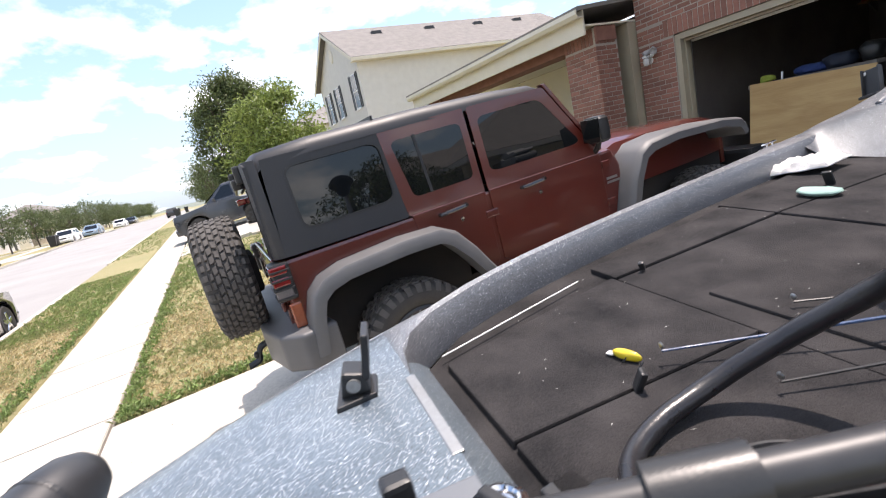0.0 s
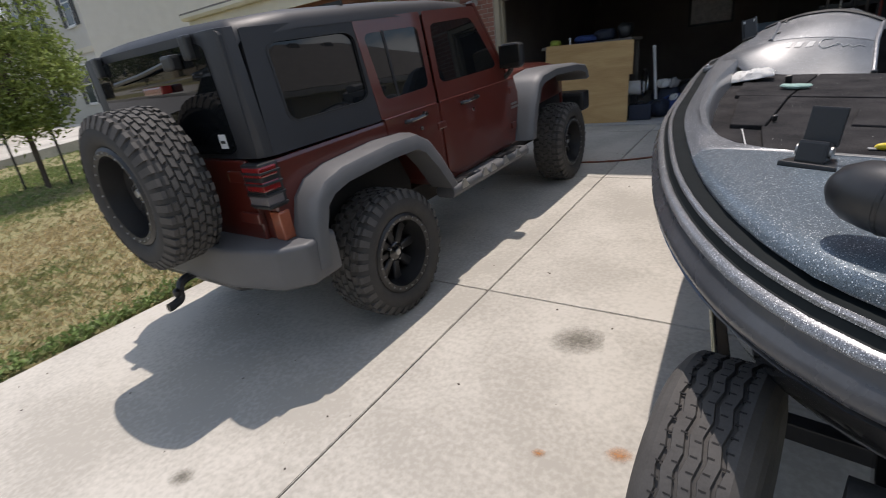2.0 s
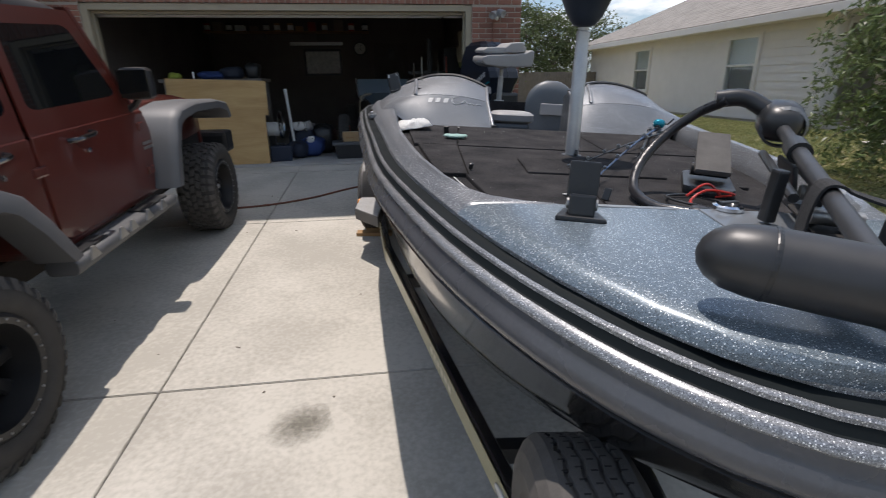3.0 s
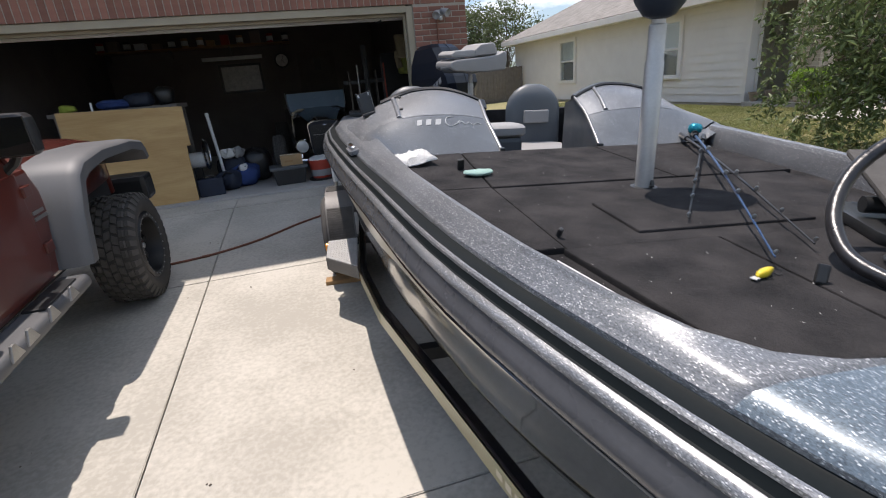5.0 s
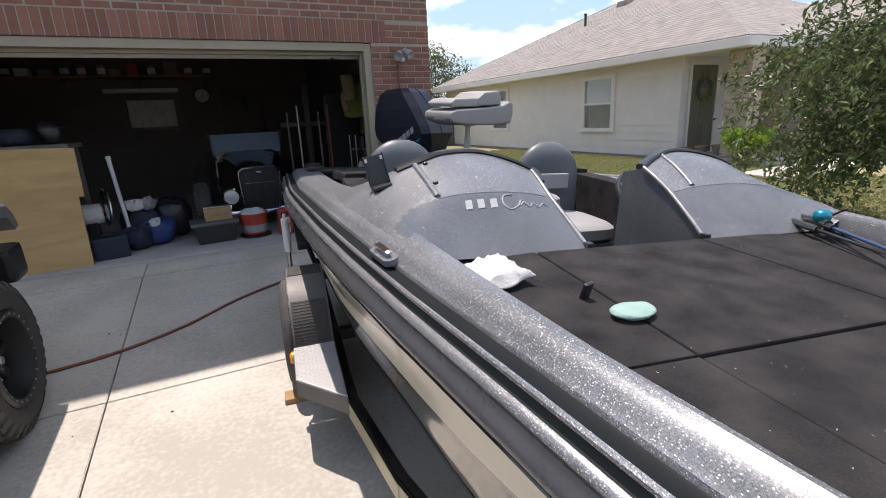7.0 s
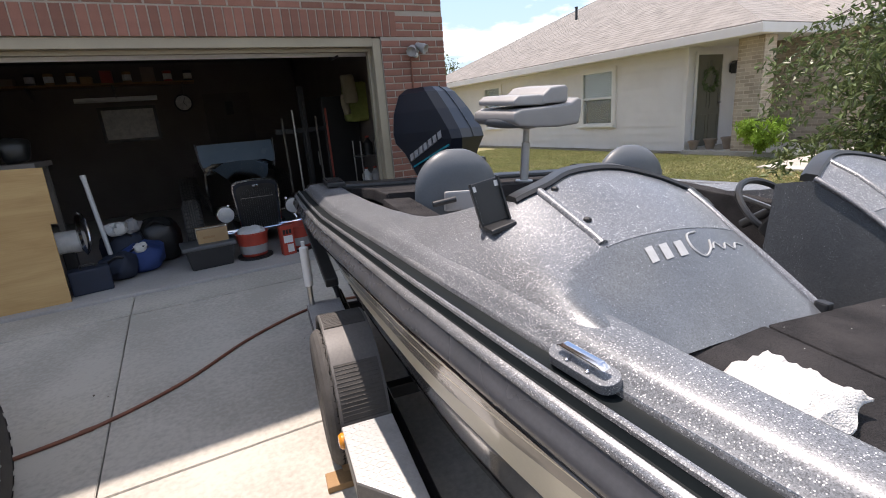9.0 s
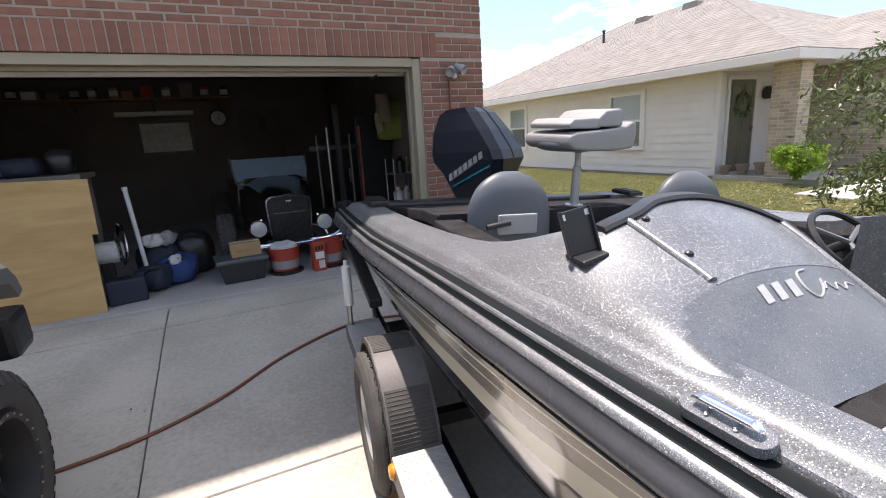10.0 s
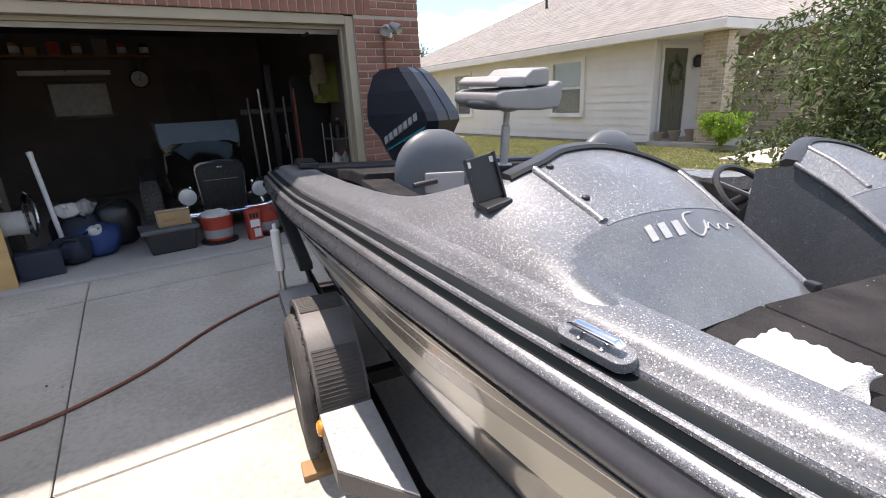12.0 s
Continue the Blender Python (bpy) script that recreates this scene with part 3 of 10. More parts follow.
def build_ground():
    xs = [-900, -400, -200, -120, -80, -60, -45, -34] + [-28 + i for i in range(0, 26)] + [-2.6, -2.5, 0, 2.9, 3.0, 3.4] + [4 + i for i in range(0, 12)] + [18, 24, 36, 60, 120, 300, 900]
    ys = [-900, -300, -120, -60, -34, -30, -26, -23, -19.81, -19.80, -19.60, -19.59, -10.72, -10.71, -10.51, -10.50] + [-10.0, -9.4, -8.78, -8.73, -8.2, -7.64, -7.60, -7.0] + [-6.5 + 0.5 * i for i in range(0, 14)] + [0.45, 0.46] + [1 + i for i in range(0, 12)] + [16, 24, 40, 80, 200, 900]
    bm = bmesh.new()
    grid = []
    for y in ys:
        row = []
        for x in xs:
            z = ground_z(x, y)
            if y > -2 and 0.46 <= y <= 6 and -2.6 < x < 3.2:
                z = -0.12
            if -2.55 < x < 2.95 and -10.5 < y < 0.46:
                z -= 0.09
            if -19.7 < y < -10.6:
                z = -0.765 + rise(x)
            elif y <= -19.7:
                z = -0.535 + rise(x)
            elif not (-2.55 < x < 2.95) and -8.74 < y < -7.61:
                z -= 0.07
            row.append(bm.verts.new((x, y, z)))
        grid.append(row)
    for a, b in zip(grid, grid[1:]):
        for i in range(len(xs) - 1):
            bm.faces.new((a[i], a[i + 1], b[i + 1], b[i]))
    return tagged(part("ground", bm, "soil"), "patchy sun-dried lawn and earth reaching to the horizon", "lawn", kind="structure")


ground = build_ground()


def sheet(name, x0, x1, y0, y1, zf, thick, material, nx=1, ny=1, parent=None, bevel=0.0):
    """A slab that follows a height function."""
    bm = bmesh.new()
    top = [[bm.verts.new((x0 + (x1 - x0) * i / nx, y0 + (y1 - y0) * j / ny, 0)) for i in range(nx + 1)] for j in range(ny + 1)]
    for r in top:
        for v in r:
            v.co.z = zf(v.co.x, v.co.y)
    fs = [bm.faces.new((top[j][i], top[j][i + 1], top[j + 1][i + 1], top[j + 1][i])) for j in range(ny) for i in range(nx)]
    ex = bmesh.ops.extrude_face_region(bm, geom=fs)
    for v in ex["geom"]:
        if isinstance(v, bmesh.types.BMVert):
            v.co.z -= thick
    if bevel:
        bmesh.ops.recalc_face_normals(bm, faces=bm.faces[:])
        es = [e for e in bm.edges if len(e.link_faces) == 2 and e.calc_face_angle(0) > 0.6 and sum(v.co.z for v in e.verts) / 2 > zf(e.verts[0].co.x, e.verts[0].co.y) - thick * 0.5]
        bmesh.ops.bevel(bm, geom=es, offset=bevel, segments=2, affect="EDGES", clamp_overlap=True)
    return part(name, bm, material, parent)


def drive_z(x, y):
    return SLOPE * min(0.0, y)


def walk_z(x, y):
    return -0.437 + 0.05 * (y + 7.6) + rise(x)


# driveway: a bed that shows in the joints, and the cast slabs
driveway = tagged(sheet("driveway", -2.46, 2.90, -7.63, 0.44, lambda x, y: drive_z(x, y) - 0.028, 0.05, "joint", 1, 4), "pale broom-finished concrete driveway with control joints", "driveway", kind="structure")
for yy0, yy1 in ((-7.62, -4.95), (-4.95, -2.34), (-2.34, -0.11)):
    for xx0, xx1 in ((-2.46, 0.0), (0.0, 2.90)):
        sheet("slab", xx0 + 0.004, xx1 - 0.004, yy0 + 0.004, yy1 - 0.004, drive_z, 0.05, "concrete", 4, 4, driveway, 0.004)
for xx0, xx1 in ((-2.46, 0.0), (0.0, 2.90)):
    sheet("slab", xx0 + 0.004, xx1 - 0.004, -0.10, 0.44, drive_z, 0.05, "concrete", 2, 2, driveway, 0.006)
# pavement crossing the driveway and running along the street
pavement = tagged(sheet("pavement", -60.0, 30.0, -8.76, -7.62, lambda x, y: walk_z(x, y) - 0.028, 0.05, "joint", 60, 1), "pale concrete pavement slabs along the street", "pavement", kind="structure")
px = 10.0
while px > -44:
    sheet("slab", px - 1.262, px - 0.008, -8.75, -7.645, walk_z, 0.05, "concrete", 1, 1, pavement, 0.008)
    px -= 1.27


def apron_z(x, y):
    k = (-8.76 - y) / 1.85
    return walk_z(x, -8.76) * (1 - k) + (-0.63 + rise(x)) * k


apron = tagged(sheet("driveway_apron", -2.9, 3.3, -10.6, -8.77, apron_z, 0.07, "concrete", 2, 4, None, 0.008), "pale concrete apron from pavement to street", "driveway", kind="structure")
apron_next = tagged(sheet("driveway_apron", -20.8, -15.4, -10.6, -8.77, apron_z, 0.07, "concrete", 2, 4, None, 0.008), "pale concrete apron of the neighbouring driveway", "driveway", kind="structure")
drive_next = tagged(sheet("driveway_next", -23.4, -15.4, -7.61, 2.0, lambda x, y: lawn_z(x, y) + 0.015 + 0.36 * max(0, min(1, (y + 7.6) / 7)), 0.5, "concrete", 2, 6, None, 0.008), "sloping pale concrete driveway of the neighbouring house", "driveway", kind="structure")
for k in range(4):
    far_dx = -30.0 - 17 * k
    tagged(sheet("driveway_far", far_dx - 2.5, far_dx + 2.5, -30.0, -19.6, lambda x, y: ground_z(x, y) + 0.03, 0.08, "concrete", 1, 2), "pale concrete driveway across the street", "driveway", kind="structure")

road = tagged(sheet("road", -200.0, 60.0, -19.65, -10.6, lambda x, y: -0.67 + 0.012 * (4.5 - abs(y + 15.1)) + rise(x), 0.06, "asphalt", 60, 6), "worn light grey asphalt street", "road", kind="structure")
pave_far = tagged(sheet("pavement_far", -160.0, 30.0, -23.4, -22.2, lambda x, y: -0.51 + rise(x), 0.04, "concrete", 60, 1), "pale concrete pavement across the street", "pavement", kind="structure")


def kerb(y0, y1, spans):
    for a, b in spans:
        tagged(sheet("kerb", a, b, y0, y1, lambda x, y: -0.515 + rise(x), 0.2, "kerb", max(1, int(abs(b - a) / 4)), 1, None, 0.02), "worn concrete street kerb", "kerb", kind="structure")


kerb(-10.62, -10.45, ((-200, -20.8), (-15.4, -2.9), (3.3, 60)))
kerb(-19.8, -19.63, ((-200, 60),))


# ---- the house with the open garage ----
GX0, GX1, GTOP = -2.44, 2.56, 2.18
WX0, WX1, WTOP = -3.05, 3.26, 6.9
FLOOR_Z = 0.03
wall_front = tagged(new("wall_front"), "red brick front wall round the garage opening", "wall", kind="structure")


def wall_piece(x0, x1, y0, y1, z0, z1, material, name="wall_core"):
    return part(name, box(x0, x1, y0, y1, z0, z1), material, wall_front)


# mortar core behind the bricks, leaving the opening free
wall_piece(WX0 + 0.004, GX0, 0.005, 0.26, -0.2, WTOP, "mortar")
wall_piece(GX1, WX1 - 0.005, 0.005, 0.26, -0.2, WTOP, "mortar")
wall_piece(GX0, GX1, 0.005, 0.26, GTOP + 0.012, WTOP, "mortar")
# opening's painted frame
door_frame = tagged(new("garage_door_frame"), "tan painted timber frame of the garage opening", "door frame", kind="structure")
for nm, bxx in (("jamb", (GX0 + 0.001, GX0 + 0.085, 0.02, 0.24, -0.02, GTOP)), ("jamb", (GX1 - 0.085, GX1 - 0.001, 0.02, 0.24, -0.02, GTOP)),
                ("head", (GX0 + 0.085, GX1 - 0.085, 0.02, 0.24, GTOP - 0.075, GTOP + 0.008)),
                ("stop", (GX0 + 0.085, GX0 + 0.11, 0.10, 0.16, -0.02, GTOP - 0.075)), ("stop", (GX1 - 0.11, GX1 - 0.085, 0.10, 0.16, -0.02, GTOP - 0.075)),
                ("stop", (GX0 + 0.11, GX1 - 0.11, 0.10, 0.16, GTOP - 0.11, GTOP - 0.075))):
    part(nm, box(*bxx, bevel=0.006), "trim_tan", door_frame)

garage_floor = tagged(part("garage_floor", box(GX0 - 0.3, WX1 - 0.25, 0.45, 6.1, -0.16, FLOOR_Z, 0.012), "garage_floor"), "dusty stained concrete garage floor", "floor", kind="structure")
tagged(part("wall_west", box(GX0 - 0.45, GX0 - 0.3, 0.262, 6.1, -0.16, 2.75), "drywall_shaded"), "garage side wall, coloured dark for shade", "wall", kind="structure")
tagged(part("wall_east", box(WX1 - 0.25, WX1 - 0.02, 0.262, 6.1, -0.16, 2.75), "drywall_shaded"), "garage side wall, coloured dark for shade", "wall", kind="structure")
tagged(part("wall_north", box(GX0 - 0.45, WX1 - 0.02, 6.1, 6.25, -0.16, 2.75), "drywall_shaded"), "tan garage back wall, coloured dark for shade", "wall", kind="structure")
tagged(part("ceiling", box(GX0 - 0.45, WX1 - 0.02, 0.262, 6.25, 2.752, 2.85), "drywall_shaded"), "garage ceiling, coloured dark for shade", "ceiling", kind="structure")
# upper storey and its roof, above the picture
upper = tagged(new("house"), "two-storey red brick house with a shingled roof", "house")
part("wall", box(WX0, WX1 - 0.014, 0.262, 9.0, 2.86, WTOP), "brick", upper)
part("roof", prism([(-0.55, WTOP), (-0.55, WTOP + 0.18), (4.6, WTOP + 2.4), (9.6, WTOP + 0.18), (9.6, WTOP)], WX0 - 0.45, WX1 + 0.45, "x"), "shingle", upper)
part("wall", box(WX0 - 6.2, WX0 - 0.002, 1.6, 9.0, -0.2, 2.98), "brick", upper)


# ---- wheels ----
def wheel(name, parent, at, side, r=0.41, w=0.30, rim=0.245, rows=5, blocks=34, steer=0.0, beadlock=True, face_mat="black", lug="tread", deep=0.07):
    """A wheel whose outer face looks along side * x: tyre, tread blocks, rim with spokes and bolts."""
    hub = part(name, lathe([(0.05, -0.04), (0.062, -0.03), (0.062, 0.02), (0.04, 0.035), (0.0, 0.036)], 20, "x"), "black_gloss", parent, "", True)
    hub.matrix_basis = Matrix.Translation(at) @ pose(0, 0, 0, 0, 0, steer + (0 if side > 0 else 180))
    o = w / 2
    rt = r - 0.012
    prof = [(rim + 0.005, o - 0.025), (rim + 0.02, o - 0.005), (rim + 0.05, o + 0.006), (rim + (rt - rim) * 0.55, o + 0.012), (rt - 0.03, o - 0.002), (rt - 0.008, o - 0.022), (rt, o - 0.045),
            (rt + 0.001, 0.0), (rt, -o + 0.045), (rt - 0.008, -o + 0.022), (rt - 0.03, -o + 0.002), (rim + (rt - rim) * 0.5, -o - 0.01), (rim + 0.02, -o + 0.005), (rim + 0.005, -o + 0.025)]
    base = o - deep - 0.03
    tyre = part("tyre", lathe([(a, h - base) for a, h in prof], 56, "x", caps=False), "rubber", hub, "black rubber tyre", True)
    # tread
    bm = bmesh.new()
    rng = random.Random(5)
    cw = (w - 0.07) / rows
    for k in range(blocks):
        for j in range(rows):
            edge = j in (0, rows - 1)
            a = 2 * math.pi * (k + (0.5 if j % 2 else 0.0) + 0.1 * (rng.random() - 0.5)) / blocks
            da = math.pi / blocks * (0.80 if not edge else 0.70)
            x0 = -w / 2 + 0.035 + cw * j - base + 0.004
            x1 = x0 + cw - 0.010
            sk = (0.22 if j % 2 else -0.22) * da if not edge else 0.0
            vs = []
            for rr, sh in ((rt - 0.004, 1.0), (r, 0.88)):
                for xx, s in ((x0, -1), (x1, 1)):
                    if edge and rr == r:
                        xx += 0.012 if (j == 0 and s < 0) else (-0.012 if (j == rows - 1 and s > 0) else 0)
                    for q in (-1, 1):
                        aa = a + q * da * sh + s * sk
                        vs.append(bm.verts.new((xx, rr * math.cos(aa), rr * math.sin(aa))))
            for f in ((4, 5, 7, 6), (0, 1, 5, 4), (2, 6, 7, 3), (0, 4, 6, 2), (1, 3, 7, 5)):
                bm.faces.new([vs[i] for i in f])
            if edge:
                s = -1 if j == 0 else 1
                xo = s * (w / 2 + 0.004) - base
                vs = []
                for rr, xx in ((r - 0.006, xo - s * 0.02), (r - 0.06, xo + s * 0.006)):
                    for q in (-1, 1):
                        for dx in (0, -s * 0.02):
                            aa = a + q * da * 0.8
                            vs.append(bm.verts.new((xx + dx, rr * math.cos(aa), rr * math.sin(aa))))
                for f in ((0, 2, 6, 4), (0, 1, 3, 2), (0, 4, 5, 1), (2, 3, 7, 6)):
                    bm.faces.new([vs[i] for i in f])
    tagged(part("tread", bm, lug, hub, "chunky tread lugs"), kind="stuff")
    # rim barrel, dish and spokes
    dish = [(rim + 0.012, o - base - 0.008), (rim - 0.004, o - base + 0.003), (rim - 0.03, o - base - 0.003), (rim - 0.04, 0.03), (rim - 0.05, -0.02), (rim - 0.055, -0.10)]
    rim_ob = part("rim", lathe(dish, 44, "x", caps=False), face_mat, hub, "", True)
    bm = bmesh.new()
    for k in range(8):
        a = 2 * math.pi * k / 8
        s = box(-0.035, 0.012, -0.022, 0.022, 0.05, rim - 0.036, 0.008, 1)
        bend(s, lambda c: Vector((c.x - 0.02 * (c.z / rim), c.y * (0.8 + 0.9 * c.z / rim), c.z)))
        join(bm, move(s, Matrix.Rotation(a, 4, "X")))
    join(bm, lathe([(rim - 0.04, -0.085), (0.05, -0.085)], 30, "x", caps=False))
    part("spokes", bm, face_mat, rim_ob, "", True)
    if beadlock:
        bm = bmesh.new()
        for k in range(24):
            a = 2 * math.pi * k / 24
            join(bm, lathe([(0.0055, o - base - 0.004), (0.0055, o - base + 0.005), (0.003, o - base + 0.007)], 6, "x", (0, (rim - 0.014) * math.cos(a), (rim - 0.014) * math.sin(a))))
        for k in range(5):
            a = 2 * math.pi * k / 5
            join(bm, lathe([(0.009, 0.0), (0.009, 0.022), (0.005, 0.025)], 6, "x", (0, 0.058 * math.cos(a), 0.058 * math.sin(a))))
        part("bolts", bm, "bolt", rim_ob, "ring of bright rim bolts")["kind"] = "stuff"
        part("hub_cap", lathe([(0.024, 0.034), (0.02, 0.042), (0, 0.043)], 16, "x"), "steel", hub, "", True)
    return hub


# ---- the off-road car ----
J = Matrix.Translation((-1.27, -5.31, -0.305)) @ pose(0, 0, 0, 0, 0, -0.9) @ pose(0, 0, 0, math.degrees(math.atan(SLOPE)), 0, 0)
jeep = thing("off_road_car", J, "dark red four-door off-road car with black hardtop", "car")
BW, BELT = 0.795, 1.215


def lean(c):
    """The sides above the belt lean in."""
    if c.z > BELT:
        k = (c.z - BELT) * 0.075
        c = Vector((c.x - math.copysign(min(k, abs(c.x)), c.x), c.y, c.z))
    return c


TUB = [(-0.76, 0.66), (-0.77, 0.80), (-0.77, BELT - 0.015), (1.93, BELT + 0.015), (1.99, 1.10), (1.99, 0.66), (0.66, 0.64), (0.60, 0.70), (0.50, 0.92), (0.34, 1.02), (-0.33, 1.02), (-0.50, 0.92), (-0.60, 0.70)]
part("body", prism(TUB, -BW, BW, "x", 0.022), "red", jeep, "dark red painted steel tub")
part("chassis", box(-0.5, 0.5, -0.80, 3.75, 0.44, 0.60, 0.02), "underbody", jeep)
part("wheel_well", box(-0.55, 0.55, -0.6, 0.6, 0.55, 1.01), "underbody", jeep)
# bonnet and wings
rings = []
for y, hw, zt in ((1.93, 0.70, BELT + 0.02), (2.1, 0.685, 1.285), (2.6, 0.66, 1.275), (3.2, 0.625, 1.24), (3.42, 0.60, 1.21), (3.50, 0.585, 1.15)):
    rings.append([(-hw, y, 0.86), (-hw, y, zt - 0.10), (-hw + 0.03, y, zt - 0.04), (-hw + 0.12, y, zt - 0.012), (-0.25, y, zt + 0.008), (0.25, y, zt + 0.008), (hw - 0.12, y, zt - 0.012), (hw - 0.03, y, zt - 0.04), (hw, y, zt - 0.10), (hw, y, 0.86)])
hood = part("hood", loft(rings), "red", jeep, "dark red bonnet", True)
for s in (-1, 1):
    part("hood_latch", box(s * 0.64 - 0.02, s * 0.64 + 0.02, 3.0, 3.12, 1.15, 1.19, 0.006), "black", hood)
part("grille", box(-0.58, 0.58, 3.50, 3.56, 0.72, 1.15, 0.02), "red", jeep)
part("front_bumper", box(-0.80, 0.80, 3.62, 3.86, 0.60, 0.82, 0.04), "plastic_black", jeep)
part("engine_bay", box(-0.56, 0.56, 2.0, 3.5, 0.5, 1.1), "underbody", jeep)
# doors, with their window frames
for side in (-1, 1):
    x0, x1 = (BW - 0.004, BW + 0.010) if side > 0 else (-BW - 0.010, -BW + 0.004)
    # rear door, its lower back corner cut for the arch
    rear = [(0.17, BELT + 0.005), (0.735, BELT + 0.008), (0.735, 0.74), (0.70, 0.685), (0.66, 0.68), (0.55, 0.76), (0.42, 0.93), (0.28, 1.03), (0.19, 1.09)]
    front = [(0.765, BELT + 0.008), (1.80, BELT + 0.01), (1.80, 0.76), (1.76, 0.69), (1.70, 0.68), (0.84, 0.68), (0.765, 0.72)]
    d_r = part("door", prism(rear, x0, x1, "x", 0.009), "red", jeep, "dark red rear door")
    d_f = part("door", prism(front, x0, x1, "x", 0.009), "red", jeep, "dark red front door")
    for d, ys, win in ((d_r, ((0.15, BELT), (0.735, BELT), (0.735, 1.80), (0.10, 1.78)), ((0.225, 1.325), (0.685, 1.335), (0.685, 1.715), (0.165, 1.705))),
                       (d_f, ((0.765, BELT), (1.80, BELT + 0.01), (1.42, 1.81), (0.765, 1.80)), ((0.825, 1.335), (1.655, 1.345), (1.36, 1.735), (0.825, 1.72)))):
        q, p = quad_map(*ys), quad_map(*win)
        unit = rrect(0, 1, 0, 1, 0.10, 3)
        bm = ring_panel([q(*u) for u in rrect(0, 1, 0, 1, 0.03, 3)], [p(*u) for u in unit], x0, x1 - side * 0.004)
        part("window_frame", bend(bm, lean), "red", d)
        bm = prism([p(*u) for u in unit], x0 + side * 0.002 if side > 0 else x0 + 0.008, x0 + side * 0.008 if side > 0 else x0 + 0.014, "x")
        part("window", bend(bm, lean), "glass_dark", d, "dark tinted glass")
    bar = prism([(0.345, 1.33), (0.365, 1.33), (0.345, 1.715), (0.325, 1.715)], x0 + side * 0.004, x1 - side * 0.002, "x")
    part("window_bar", bend(bar, lean), "black", d_r)
    for d, yc in ((d_r, 0.46), (d_f, 1.13)):
        h = part("handle", tube(smooth_line([(side * (BW + 0.012), yc - 0.105, 1.163), (side * (BW + 0.05), yc - 0.085, 1.168), (side * (BW + 0.055), yc, 1.173), (side * (BW + 0.05), yc + 0.085, 1.178), (side * (BW + 0.012), yc + 0.105, 1.18)], 4), 0.014, 8), "black_gloss", d, "dark glossy door handle", True)
        part("handle_cup", lathe([(0.0, 0), (0.05, 0.0), (0.055, 0.004), (0.055, 0.006)], 16, "x", (side * BW + 0.012 * side, yc, 1.165)), "red", d)
        part("lock", lathe([(0.014, -0.004), (0.014, 0.004), (0, 0.005)], 12, "x", (side * (BW + 0.018), yc + 0.05, 1.09)), "chrome", d)
    part("hinge_cover", box(side * (BW + 0.006) - 0.012, side * (BW + 0.006) + 0.012, 0.70, 0.80, 1.035, 1.085, 0.008), "red", jeep)
    for zz in (0.80, 1.10):
        part("hinge", box(side * (BW + 0.01) - 0.014, side * (BW + 0.01) + 0.014, 1.79, 1.87, zz, zz + 0.055, 0.006), "red", jeep)
    # badge bars on the wing behind the front arch
    for zz, ln in ((1.00, 0.11), (0.968, 0.13)):
        part("badge", box(side * (BW + 0.003) - 0.003, side * (BW + 0.003) + 0.003, 1.83 + (0.0), 1.83 + ln, zz, zz + 0.018), "steel", jeep, "small bright badge bar")
    # mirror
    mir = part("mirror", move(pillow(0.095, 0.055, 0.10, 12, 5), Matrix.Translation((side * (BW + 0.11), 1.72, 1.41))), "plastic_black", jeep, "black door mirror", True)
    part("mirror_arm", tube([(side * (BW - 0.01), 1.77, 1.24), (side * (BW + 0.05), 1.76, 1.28), (side * (BW + 0.10), 1.74, 1.34)], 0.022, 8), "plastic_black", mir, "", True)
    part("mirror_glass", box(side * (BW + 0.11) - 0.09, side * (BW + 0.11) + 0.09, 1.657, 1.665, 1.325, 1.495, 0.004), "glass_dark", mir)
    # quarter panel of the hardtop with its window
    xo0, xo1 = (BW - 0.03, BW + 0.004) if side > 0 else (-BW - 0.004, -BW + 0.03)
    q = quad_map((-0.70, BELT), (0.15, BELT), (0.10, 1.80), (-0.66, 1.79))
    p = quad_map((-0.50, 1.345), (0.095, 1.355), (0.085, 1.725), (-0.515, 1.715))
    unit = rrect(0, 1, 0, 1, 0.14, 4)
    bm = ring_panel([q(*u) for u in rrect(0, 1, 0, 1, 0.02, 4)], [p(*u) for u in unit], xo0, xo1)
    quarter = part("hardtop_side", bend(bm, lean), "hardtop", jeep, "textured black hardtop side")
    gx = xo0 + 0.014 if side > 0 else xo1 - 0.02
    part("quarter_window", bend(prism([p(*u) for u in unit], gx, gx + 0.006, "x"), lean), "glass_dark", quarter, "dark tinted glass")
    pb = quad_map((-0.515, 1.335), (0.11, 1.345), (0.10, 1.735), (-0.53, 1.725))
    bm = ring_panel([pb(*u) for u in unit], [p(*u) for u in unit], xo1 - 0.008 if side > 0 else xo0 - 0.003, xo1 + 0.003 if side > 0 else xo0 + 0.008)
    part("window_seal", bend(bm, lean), "black", quarter)
    # flares
    def flare(points, y_mid):
        rr = []
        for y, z, dy, dz in points:
            xi, xm, xo = BW - 0.02, BW + 0.10, BW + 0.165
            rr.append([(side * xi, y, z), (side * xm, y, z - 0.002), (side * (xo - 0.012), y + dy * 0.16, z + dz * 0.16), (side * xo, y + dy * 0.32, z + dz * 0.32), (side * xo, y + dy, z + dz), (side * (xo - 0.03), y + dy, z + dz), (side * xi, y + dy, z + dz)])
        return loft(rr)
